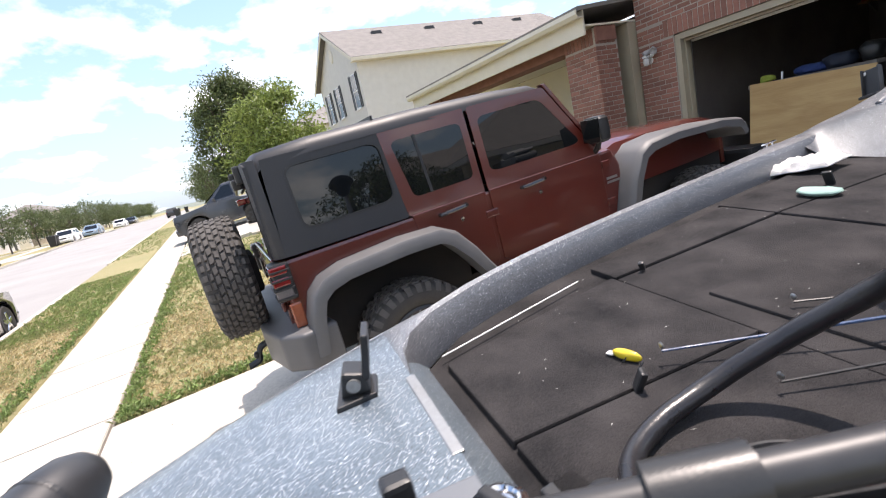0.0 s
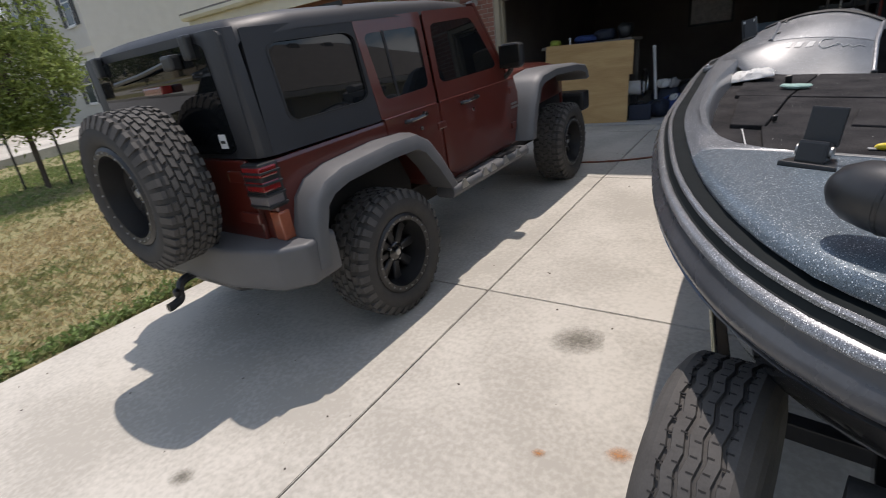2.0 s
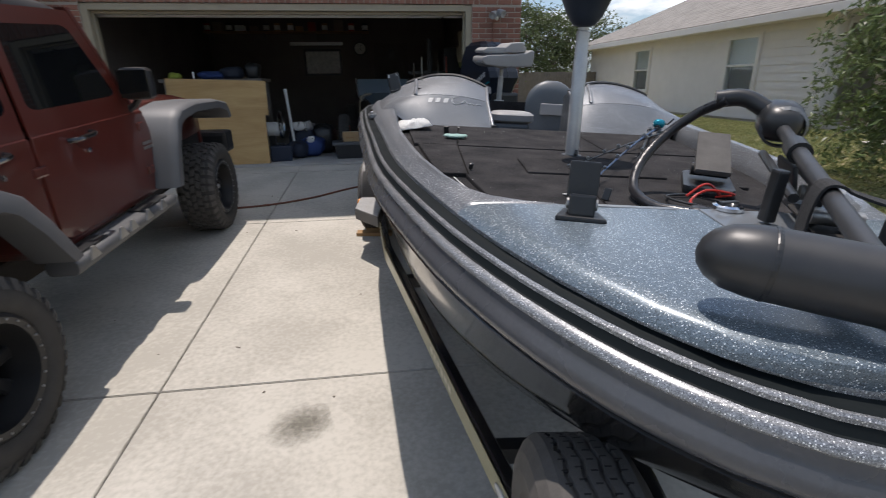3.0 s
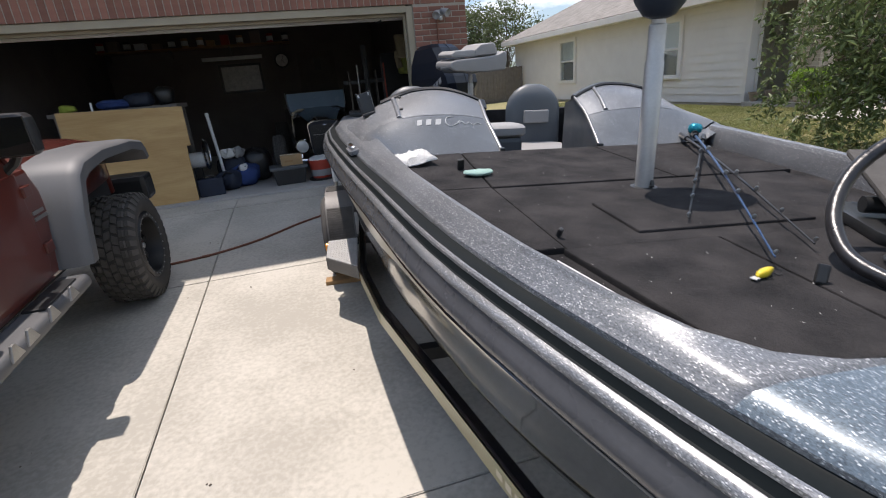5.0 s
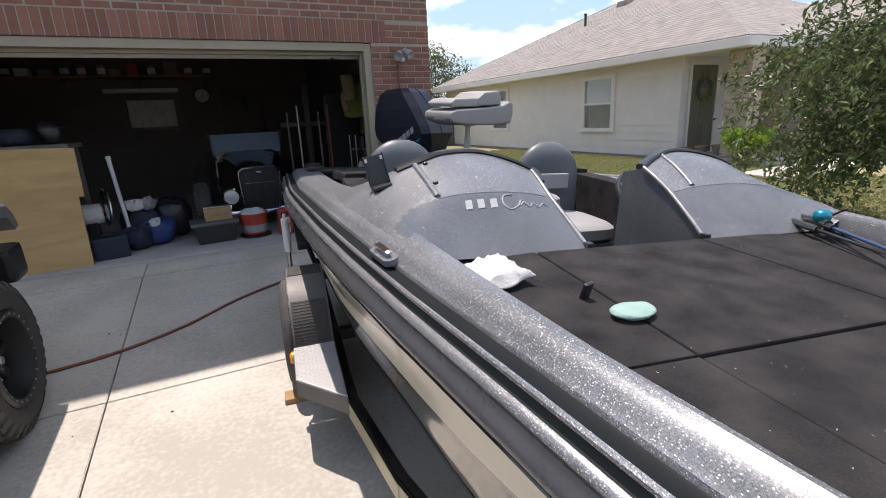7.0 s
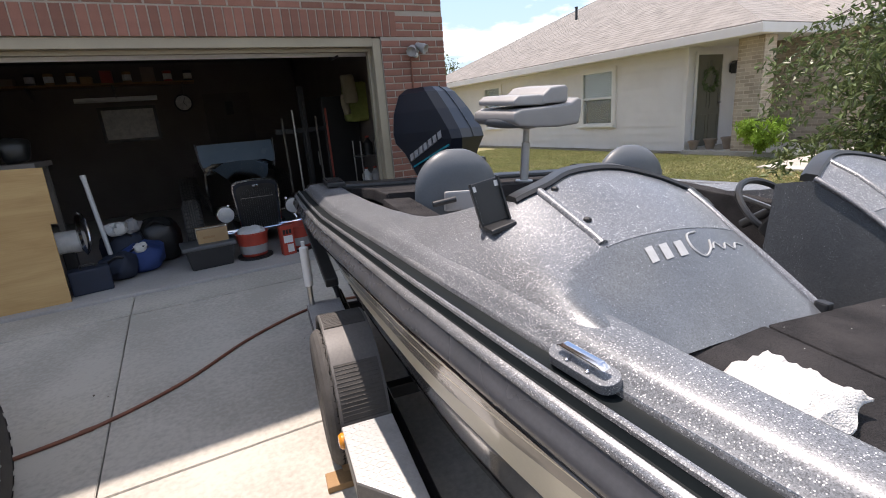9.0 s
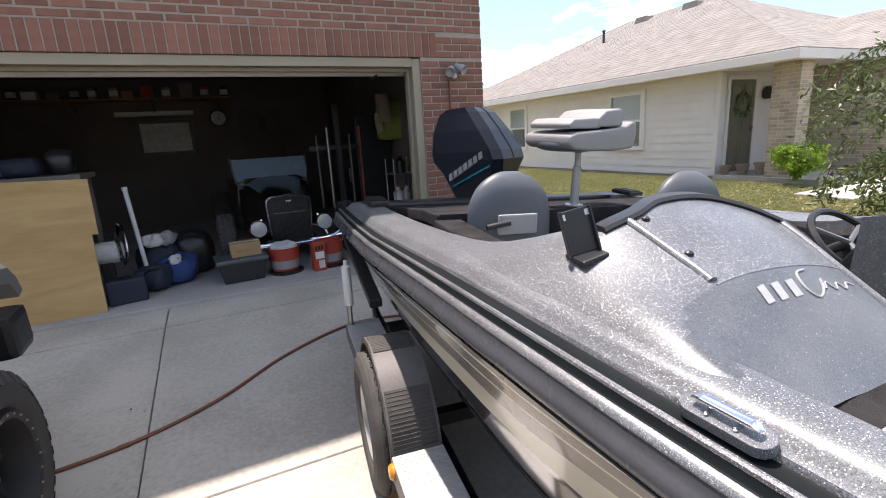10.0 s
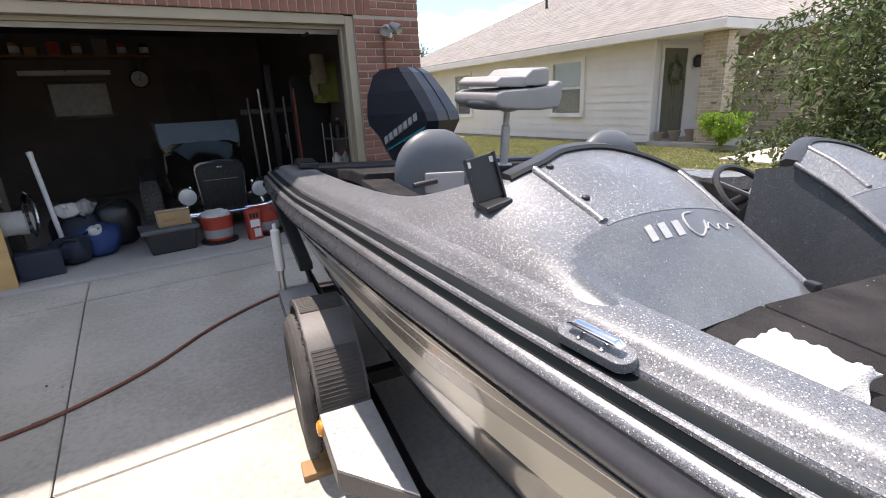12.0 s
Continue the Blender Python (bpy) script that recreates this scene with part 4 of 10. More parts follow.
    arch_r = [(-0.735, 0.62, 0.10, 0.0), (-0.70, 0.84, 0.105, -0.02), (-0.64, 0.985, 0.09, -0.06), (-0.54, 1.06, 0.06, -0.09), (-0.38, 1.10, 0.02, -0.10), (0.02, 1.125, 0.0, -0.105), (0.28, 1.115, -0.03, -0.10), (0.40, 1.05, -0.075, -0.075), (0.52, 0.90, -0.09, -0.045), (0.66, 0.67, -0.095, -0.01)]
    part("fender_flare", flare(arch_r, 0), "flare", jeep, "faded grey plastic rear arch", True)
    arch_f = [(1.86, 0.68, 0.09, 0.0), (1.95, 0.95, 0.09, -0.02), (2.06, 1.15, 0.07, -0.06), (2.18, 1.215, 0.04, -0.09), (2.5, 1.235, 0.0, -0.085), (3.05, 1.205, -0.0, -0.08), (3.30, 1.165, -0.03, -0.09), (3.37, 1.10, -0.07, -0.06), (3.40, 1.02, -0.08, -0.02)]
    bm = flare(arch_f, 2.94)
    bend(bm, lambda c: Vector((c.x if abs(c.x) > BW else math.copysign(0.56, c.x), c.y, c.z)))
    part("fender_flare", bm, "flare", jeep, "faded grey plastic front arch", True)
    # side step: dark bar with worn bright pads
    step = part("side_step", prism(rrect(BW - 0.03, BW + 0.13, 0.56, 0.64, 0.03, 3) if side > 0 else rrect(-BW - 0.13, -BW + 0.03, 0.56, 0.64, 0.03, 3), 0.62, 1.86, "y", 0.012), "flare", jeep, "grey side step with textured pads", True)
    for ya, yb in ((0.66, 0.98), (1.42, 1.78)):
        part("step_pad", box(min(side * (BW + 0.0), side * (BW + 0.10)), max(side * (BW + 0.0), side * (BW + 0.10)), ya, yb, 0.638, 0.652, 0.006), "plastic_black", step)
    for ya in (0.72, 1.02, 1.15, 1.36, 1.58):
        part("step_bracket", prism([(ya, 0.60), (ya + 0.10, 0.60), (ya + 0.055, 0.665), (ya + 0.03, 0.665)], side * (BW + 0.132) - 0.006, side * (BW + 0.132) + 0.006, "x", 0.003), "steel", step)
    # lights
    tl = part("tail_light", box(min(side * 0.66, side * (BW + 0.022)), max(side * 0.66, side * (BW + 0.022)), -0.84, -0.70, 0.97, 1.20, 0.018), "black", jeep, "tail light behind a black guard")
    for k in range(4):
        zz = 0.985 + 0.055 * k
        part("guard_bar", box(min(side * 0.668, side * (BW + 0.034)), max(side * 0.668, side * (BW + 0.034)), -0.852, -0.705, zz, zz + 0.012, 0.004), "black", tl)
    for k, mt in enumerate(("lens_red", "lens_red", "lens_smoke")):
        zz = 1.135 - 0.07 * k
        part("lens", box(min(side * 0.675, side * (BW + 0.027)), max(side * 0.675, side * (BW + 0.027)), -0.846, -0.725, zz, zz + 0.05, 0.008), mt, tl)
    part("reflector", box(min(side * 0.72, side * (BW + 0.008)), max(side * 0.72, side * (BW + 0.008)), -0.785, -0.70, 0.79, 0.945, 0.012), "orange_lens", jeep, "dusty red corner reflector")
    for ws, at in (("wheel", (side * 0.825, 0.0, 0.41)), ("wheel", (side * 0.825, 2.945, 0.41))):
        wheel("wheel", jeep, at, side)

# roof panel
rings = []
for y, z, hw in ((-0.745, 1.74, 0.69), (-0.72, 1.80, 0.705), (-0.66, 1.845, 0.71), (-0.3, 1.872, 0.715), (0.4, 1.885, 0.715), (1.0, 1.88, 0.705), (1.36, 1.86, 0.695), (1.44, 1.83, 0.685), (1.47, 1.80, 0.68)):
    rings.append([(-hw - 0.046, y, z - 0.105), (-hw - 0.040, y, z - 0.070), (-hw - 0.018, y, z - 0.035), (-hw + 0.04, y, z - 0.008), (-0.3, y, z + 0.006), (0.3, y, z + 0.006), (hw - 0.04, y, z - 0.008), (hw + 0.018, y, z - 0.035), (hw + 0.040, y, z - 0.070), (hw + 0.046, y, z - 0.105)])
part("roof", loft(rings), "hardtop", jeep, "black hardtop roof panel", True)
part("roof_seam", box(-0.69, 0.69, 0.115, 0.128, 1.80, 1.893), "black", jeep)
# windscreen
def screen(x0, x1):
    bm = prism([(1.80, BELT + 0.03), (1.84, BELT + 0.03), (1.46, 1.83), (1.42, 1.83)], x0, x1, "x", 0.006)
    return bm
for s in (-1, 1):
    part("windscreen_pillar", bend(screen(*sorted((s * 0.74, s * 0.80))), lean), "red", jeep)
part("windscreen", bend(prism([(1.815, BELT + 0.03), (1.825, BELT + 0.03), (1.445, 1.80), (1.435, 1.80)], -0.735, 0.735, "x"), lean), "glass_dark", jeep, "tinted windscreen glass")
# back: tailgate, glass, rounded hardtop corners
part("tailgate", box(-0.66, 0.66, -0.80, -0.765, 0.70, BELT - 0.005, 0.012), "red", jeep, "dark red tailgate")
q = quad_map((-0.755, BELT), (0.755, BELT), (0.735, 1.80), (-0.735, 1.80))
p = quad_map((-0.60, 1.255), (0.60, 1.255), (0.575, 1.745), (-0.575, 1.745))
unit = rrect(0, 1, 0, 1, 0.08, 4)
back = part("hardtop_back", move(ring_panel([q(*u) for u in rrect(0, 1, 0, 1, 0.05, 4)], [p(*u) for u in unit], -0.775, -0.70, "y"), Matrix.Identity(4)), "hardtop", jeep, "black hardtop rear frame")
part("rear_glass", prism([p(*u) for u in rrect(-0.02, 1.02, -0.03, 1.03, 0.08, 4)], -0.79, -0.782, "y"), "glass_dark", back, "dark tinted rear glass")
for s in (-1, 1):
    edge = [(0.60, -0.785), (0.70, -0.785), (0.755, -0.775), (0.785, -0.745), (0.799, -0.690), (0.775, -0.690), (0.74, -0.715), (0.60, -0.72)]
    part("hardtop_corner", bend(prism([(s * x, y) for x, y in edge], BELT, 1.80, "z", 0.006, 2), lean), "hardtop", back, "", True)
    part("glass_hinge", box(s * 0.50 - 0.03, s * 0.50 + 0.03, -0.83, -0.78, 1.69, 1.80, 0.012), "plastic_black", back)
wiper = part("wiper", box(0.30, 0.40, -0.86, -0.79, 1.66, 1.73, 0.015), "plastic_black", back, "black rear wiper")
part("wiper_arm", tube([(0.34, -0.84, 1.70), (0.0, -0.825, 1.665), (-0.36, -0.815, 1.64)], 0.012, 6), "plastic_black", wiper)
part("sticker", box(0.50, 0.56, -0.794, -0.7905, 1.27, 1.34), "white", back, "small white sticker")
part("sticker_mark", box(0.51, 0.55, -0.7955, -0.7945, 1.295, 1.31), "black", back)
for zz in (0.88, 1.10):
    part("gate_hinge", box(0.52, 0.68, -0.83, -0.80, zz, zz + 0.06, 0.008), "red", jeep)
part("number_plate_panel", box(-0.70, -0.42, -0.812, -0.80, 0.93, 1.08, 0.006), "plastic_black", jeep)
# rear bumper with a step and sloped ends
bump = [(-0.93, -0.52), (-0.95, -0.78), (-0.84, -0.93), (-0.50, -1.02), (0.50, -1.02), (0.84, -0.93), (0.95, -0.78), (0.93, -0.52), (0.74, -0.55), (0.70, -0.74), (-0.70, -0.74), (-0.74, -0.55)]
part("rear_bumper", prism(bump, 0.56, 0.79, "z", 0.028, 3), "flare", jeep, "grey plastic rear bumper", True)
part("bumper_lower", prism([(-0.70, -0.74), (-0.45, -0.96), (0.45, -0.96), (0.70, -0.74)], 0.50, 0.57, "z", 0.02), "plastic_black", jeep)
# spare on its carrier
part("spare_carrier", box(-0.12, 0.32, -1.02, -0.80, 0.98, 1.24, 0.03), "underbody", jeep)
spare = wheel("spare_wheel", jeep, (0.16, -1.02, 1.12), 1, deep=0.08, w=0.28, rows=6, blocks=40)
spare.matrix_basis = Matrix.Translation((0.16, -1.02, 1.12)) @ pose(0, 0, 0, 0, 0, -90)
part("brake_light", box(0.02, 0.22, -0.86, -0.79, 1.56, 1.60, 0.01), "lens_red", jeep)
# tow bar
tow = part("tow_bar", tube(smooth_line([(0.0, -0.90, 0.55), (0.0, -1.05, 0.54), (0.0, -1.10, 0.50), (0.0, -1.12, 0.44), (0.0, -1.20, 0.42), (0.0, -1.22, 0.42)], 4), 0.026, 8), "black", jeep, "black drop tow bar", True)
part("tow_ball", lathe([(0.014, 0.42), (0.014, 0.455), (0.026, 0.47), (0.026, 0.495), (0.012, 0.51), (0, 0.511)], 14, "z", (0, -1.13, 0)), "black", tow, "", True)
# cabin: seats seen dimly through the glass
part("cabin_floor", box(-0.74, 0.74, -0.72, 1.75, 1.0, 1.06), "underbody", jeep)
for sx in (-0.36, 0.36):
    for sy in (0.35, 1.05):
        part("seat_back", box(sx - 0.22, sx + 0.22, sy - 0.08, sy + 0.06, 1.05, 1.52, 0.05), "black", jeep)
        part("head_rest", box(sx - 0.12, sx + 0.12, sy - 0.08, sy + 0.0, 1.55, 1.72, 0.04), "black", jeep)
part("dashboard", box(-0.70, 0.70, 1.45, 1.75, 1.06, 1.28, 0.05), "black", jeep)

for ob in jeep.children_recursive:
    if ob.type == "MESH" and not ob.name.startswith(("wheel.", "spare")) and ob.name != "wheel" and (not ob.parent or not ob.parent.name.startswith(("wheel", "spare_wheel", "rim"))):
        for v in ob.data.vertices:
            if v.co.y < -0.45:
                v.co.y = -0.45 + (v.co.y + 0.45) * 0.82


# ---- the boat ----
B_TILT = math.atan(0.045)
BOAT = Matrix.Translation((1.803, -6.846, 0.785)) @ pose(0, 0, 0, 0, 0, -7.5) @ pose(0, 0, 0, math.degrees(B_TILT), 0, 0) @ pose(0, 0, 0, 0, 3.5, 0)
LOA = 5.55


BEAM = ((0.0, 0.02), (0.02, 0.12), (0.07, 0.215), (0.2, 0.35), (0.47, 0.515), (0.72, 0.622), (1.3, 0.81), (1.9, 0.93), (2.5, 1.045), (3.3, 1.16), (4.4, 1.215), (5.6, 1.22))


def smooth_beam(s):
    """Half the beam at the rail, s metres behind the stem: a monotone cubic."""
    n = len(BEAM)
    sl = [(BEAM[i + 1][1] - BEAM[i][1]) / (BEAM[i + 1][0] - BEAM[i][0]) for i in range(n - 1)]
    tg = [sl[0]] + [2 * sl[i - 1] * sl[i] / (sl[i - 1] + sl[i]) for i in range(1, n - 1)] + [sl[-1]]
    for i in range(n - 1):
        a, b = BEAM[i][0], BEAM[i + 1][0]
        if s <= b or i == n - 2:
            h = b - a
            t = max(0.0, min(1.0, (s - a) / h))
            return ((1 + 2 * t) * (1 - t) ** 2 * BEAM[i][1] + t * (1 - t) ** 2 * h * tg[i] + t * t * (3 - 2 * t) * BEAM[i + 1][1] + t * t * (t - 1) * h * tg[i + 1])


boat = thing("bass_boat", BOAT, "grey metal-flake bass boat with black carpeted deck on its trailer", "boat")
STATIONS = [0.0, 0.004, 0.012, 0.03, 0.07, 0.13, 0.22, 0.35, 0.5, 0.7, 0.9, 1.2, 1.5, 1.9, 2.3, 2.7, 3.1, 3.5, 3.9, 4.3, 4.7, 5.1, LOA]


def hull_keel(s):
    return -0.75 + 0.58 * max(0.0, 1 - s / 1.9) ** 2.2


def hull_width(d, s):
    """Width of the hull, as a share of the beam, d of the way from rail to keel."""
    tab = ((0, 1.0), (0.10, 0.985), (0.20, 0.965), (0.28, 0.945), (0.38, 0.92), (0.62, 0.88), (0.80, 0.80), (0.92, 0.42), (1.0, 0.012))
    for (a, p), (c, q) in zip(tab, tab[1:]):
        if d <= c:
            w = p + (q - p) * (d - a) / (c - a)
            break
    flare = max(0.0, 1 - s / 2.1)
    return max(0.012, w - flare * 0.46 * (d ** 1.2) * (1 - 0.4 * d))


DROPS = [0.014 * k for k in range(0, 29)] + [0.42, 0.46, 0.50, 0.55, 0.60, 0.66]


def lerp_tab(s, tab):
    if s <= tab[0][0]:
        return tab[0][1]
    for (a, p), (c, q) in zip(tab, tab[1:]):
        if s <= c:
            return p + (q - p) * (s - a) / (c - a)
    return tab[-1][1]


def hull_bands(s):
    """Heights at which the paint changes, s metres aft, and the paint below each."""
    low = lerp_tab(s, ((0.45, -0.075), (1.0, -0.15), (2.0, -0.26), (3.3, -0.36), (5.5, -0.42)))
    mid = lerp_tab(s, ((1.3, -0.07), (1.9, -0.09), (2.4, -0.15), (3.0, -0.25), (4.2, -0.30), (5.5, -0.36)))
    top = -0.066
    cuts, paint = [top], []
    for k, (share, shade) in enumerate(((0.17, 2), (0.205, 3), (0.41, 4), (0.45, 3), (0.64, 2), (0.68, 3), (1.0, 4))):
        cuts.append(top + (mid - top) * share)
        paint.append(1 if shade in (2, 4) and s > 3.3 + 0.14 * k else shade)
    cuts += [low - 0.001]
    paint += [3]
    return cuts, paint


AFT = ((3.1, 0.0), (3.36, -0.008), (3.87, -0.045), (4.4, -0.095), (4.95, -0.135), (5.6, -0.165))


def sheer(bm):
    """Lets the topsides fall away towards the stern; the bottom stays."""
    return bend(bm, lambda c: Vector((c.x, c.y, c.z + lerp_tab(c.y, AFT) * max(0.0, min(1.0, (c.z + 0.45) / 0.38)))))


def build_hull():
    bm = bmesh.new()
    rows = []
    stations = sorted(set(STATIONS + [0.6 + 0.06 * k for k in range(82)]))
    paint = []
    for s in stations:
        b, keel = smooth_beam(s), hull_keel(s)
        cuts, pt = hull_bands(s)
        for k in range(1, len(cuts)):
            cuts[k] = min(cuts[k], cuts[k - 1] - 0.0006)
        zs = cuts + [cuts[-1] + (keel - cuts[-1]) * t for t in (0.06, 0.14, 0.24, 0.36, 0.50, 0.62, 0.74, 0.84, 0.92, 1.0)]
        span = -0.065 - keel
        ds = [min(1.0, max(0.0, (-0.065 - z) / span)) for z in zs]
        left = [(-b * hull_width(d, s), s, z) for d, z in zip(ds, zs)]
        paint.append(pt + [0] * 10)
        rows.append([bm.verts.new(p) for p in left] + [bm.verts.new((-p[0], p[1], p[2])) for p in left[::-1]])
    n = len(rows[0])
    h = n // 2
    for si, (a, c) in enumerate(zip(rows, rows[1:])):
        for i in range(n - 1):
            f = bm.faces.new((a[i], a[i + 1], c[i + 1], c[i]))
            k = i if i < h else n - 2 - i
            f.material_index = paint[si][k] if k < len(paint[si]) else 0
    bm.faces.new(rows[-1])
    return part("hull", sheer(bm), "hull_black", boat, "glossy black hull with tan and cream side bands", True, ("hull_char", "hull_tan", "hull_cream", "hull_taupe"))


hull = build_hull()


def inner_edge(s):
    """Half the width of the carpet well."""
    tab = ((0.70, 0.24), (0.715, 0.36), (0.75, 0.445), (0.82, 0.51), (0.95, 0.572), (1.2, 0.65), (1.55, 0.72), (2.0, 0.80), (2.6, 0.86), (3.4, 0.925), (5.5, 0.95))
    if s <= tab[0][0]:
        return tab[0][1]
    for (a, p), (b, q) in zip(tab, tab[1:]):
        if s <= b:
            return p + (q - p) * (s - a) / (b - a)
    return tab[-1][1]


def build_gunwale():
    """The flaked cap from the rail inwards to the carpet, foredeck included."""
    bm = bmesh.new()
    for side in (-1, 1):
        prev = None
        for s in [0.70, 0.708, 0.716, 0.73, 0.75, 0.78, 0.82, 0.88, 0.95, 1.05, 1.15, 1.3, 1.6, 1.9, 2.3, 2.6, 3.0, 3.4, 3.9, 4.4, 4.9, 5.5]:
            b, c = smooth_beam(s), inner_edge(s)
            up = 0.072 + 0.008 * min(1, max(0, (s - 0.72) / 0.35))
            lip = b - 0.074
            sink = 0.005 if s < 0.705 else 0.0
            r = [bm.verts.new((side * x, s, z - sink)) for x, z in ((b - 0.062, 0.035), (lip, 0.045), (lip - 0.008, 0.056), (max(lip - 0.024, c + 0.032), max(up - 0.012, 0.062)), (c + 0.030, max(up - 0.002, 0.056)), (c + 0.012, max(up, 0.056) - 0.007), (c, max(up, 0.05) - 0.024), (c - 0.010, 0.0), (c - 0.014, -0.03))]
            if prev:
                for i in range(8):
                    bm.faces.new((prev[i], prev[i + 1], r[i + 1], r[i]))
            prev = r
    for f in bm.faces:
        f.smooth = True
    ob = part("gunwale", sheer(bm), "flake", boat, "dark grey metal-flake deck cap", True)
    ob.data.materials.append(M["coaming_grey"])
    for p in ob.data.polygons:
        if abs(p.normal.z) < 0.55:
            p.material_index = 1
    return ob


build_gunwale()


def build_foredeck():
    bm = bmesh.new()
    rows = []
    for s in [0.0, 0.03, 0.07, 0.13, 0.22, 0.35, 0.5, 0.62, 0.70]:
        w = max(0.012, smooth_beam(s) - 0.062)
        rows.append([bm.verts.new((w * u, s + 0.06 * max(0, 1 - s / 0.1), 0.062 + 0.010 * (1 - u * u) - 0.028 * abs(u) ** 30)) for u in (-1, -0.985, -0.96, -0.9, -0.75, -0.5, -0.2, 0.2, 0.5, 0.75, 0.9, 0.96, 0.985, 1)])
    n = len(rows[0])
    for a, b in zip(rows, rows[1:]):
        for i in range(n - 1):
            bm.faces.new((a[i], a[i + 1], b[i + 1], b[i]))
    last = rows[-1]
    lip = [bm.verts.new((v.co.x * 0.99, 0.712, v.co.z - 0.012)) for v in last]
    foot = [bm.verts.new((v.co.x * 0.97, 0.772, -0.03)) for v in last]
    for a, b in ((last, lip), (lip, foot)):
        for i in range(n - 1):
            bm.faces.new((a[i], a[i + 1], b[i + 1], b[i]))
    return part("foredeck", bm, "flake_skylit", boat, "metal-flake foredeck with blue sky reflection in its colour", True)


build_foredeck()


def build_rail(name, profile, material, label):
    """A strip along the sheer: profile of (outwards, up)."""
    bm = bmesh.new()
    prev = None
    ss = sorted(set(STATIONS + [0.015, 0.1, 0.17, 0.28, 0.42, 0.6, 0.8, 1.05, 1.35, 1.7, 2.1]))
    line = [(-smooth_beam(s), s) for s in reversed(ss)] + [(smooth_beam(s), s) for s in ss]
    for i, (x, y) in enumerate(line):
        a, b = line[max(0, i - 1)], line[min(len(line) - 1, i + 1)]
        d = Vector((b[0] - a[0], b[1] - a[1], 0)).normalized()
        nrm = Vector((d.y, -d.x, 0))
        if nrm.dot(Vector((x, (y - 1.0) * 0.2, 0))) < 0:
            nrm = -nrm
        ring = [bm.verts.new((x + nrm.x * o, y + nrm.y * o, z)) for o, z in profile]
        if prev:
            for k in range(len(profile) - 1):
                bm.faces.new((prev[k], prev[k + 1], ring[k + 1], ring[k]))
        prev = ring
    return part(name, sheer(bm), material, boat, label, True)


build_rail("rub_rail", [(-0.02, -0.088), (0.012, -0.086), (0.025, -0.079), (0.032, -0.068), (0.033, -0.058), (0.029, -0.046), (0.023, -0.036), (0.019, -0.026), (0.0175, -0.014)], "rail_rubber", "glossy dark grey rubber rub rail")
build_rail("rail_seam", [(-0.004, -0.092), (0.020, -0.090), (0.026, -0.086), (0.020, -0.082)], "hull_black", "thin dark seam under the rub rail")
build_rail("rail_ridge", [(0.0165, -0.016), (0.019, -0.011), (0.017, -0.003), (0.011, 0.002), (0.004, 0.004), (0.000, 0.001)], "flake_bead", "flaked lower bead of the rail")
build_rail("rail_valley", [(0.001, 0.002), (-0.003, 0.003), (-0.007, 0.010), (-0.010, 0.018)], "rail_dark", "dark valley between the beads")
build_rail("rail_insert", [(-0.009, 0.017), (-0.010, 0.023), (-0.014, 0.0265), (-0.019, 0.0265), (-0.022, 0.023), (-0.023, 0.0205)], "flake_bead", "bright flaked upper bead of the rail")
build_rail("rail_groove", [(-0.022, 0.0215), (-0.027, 0.0205), (-0.055, 0.0220), (-0.060, 0.0245)], "rail_dark", "flat dark strip in the rail")
build_rail("rail_lip", [(-0.059, 0.0235), (-0.060, 0.031), (-0.063, 0.0365), (-0.069, 0.0395)], "flake_bead", "bright flaked lip beside the dark strip")


# ---- boat: decks and fittings ----
def deck_sheet(name, y0, y1, z, material, inset=0.025, label="", n=14):
    bm = bmesh.new()
    rows = []
    for k in range(n + 1):
        s = y0 + (y1 - y0) * k / n
        c = inner_edge(s) - inset
        rows.append([bm.verts.new((c * u, s, z)) for u in (-1, -0.5, 0, 0.5, 1)])
    for a, c in zip(rows, rows[1:]):
        for i in range(4):
            bm.faces.new((a[i], a[i + 1], c[i + 1], c[i]))
    ex = bmesh.ops.extrude_face_region(bm, geom=bm.faces[:])
    for v in ex["geom"]:
        if isinstance(v, bmesh.types.BMVert):
            v.co.z -= 0.03
    return part(name, bm, material, boat, label)


foredeck = deck_sheet("foredeck_carpet", 0.74, 2.645, -0.022, "carpet", 0.012, "black carpeted casting deck")


def hatch(pts, z=-0.006, name="hatch"):
    """A carpeted lid, 12 mm proud of the deck round it."""
    return part(name, prism(pts, -0.03, z, "z", 0.005, 2), "carpet", foredeck, "black carpeted hatch lid")


# lids split by the seams that the deck shows
g = 0.0035
hatch([(-0.40, 0.80), (-0.095 - g, 0.80), (-0.085 - g, 1.318 - g), (-0.50, 1.318 - g)])
hatch([(-0.095 + g, 0.80), (0.40, 0.80), (0.50, 1.318 - g), (-0.085 + g, 1.318 - g)])
hatch([(-0.60, 1.318 + g), (-0.49 - g, 1.318 + g), (-0.51 - g, 1.936 - g), (-0.70, 1.936 - g)])
hatch([(-0.49 + g, 1.318 + g), (0.55, 1.318 + g), (0.68, 1.936 - g), (-0.51 + g, 1.936 - g)], -0.010)
hatch([(-0.262, 1.385), (0.27, 1.385), (0.27, 1.66), (-0.262, 1.66)], -0.002)
hatch([(-0.72, 1.936 + g), (-0.51 - g, 1.936 + g), (-0.48 - g, 2.635), (-0.80, 2.635)])
hatch([(-0.51 + g, 1.936 + g), (0.22 - g, 1.936 + g), (0.22 - g, 2.635), (-0.48 + g, 2.635)])
hatch([(0.22 + g, 1.936 + g), (0.72, 1.936 + g), (0.80, 2.635), (0.22 + g, 2.635)])
part("deck_edge", box(-0.83, 0.83, 2.635, 2.65, -0.36, -0.018), "carpet", boat)
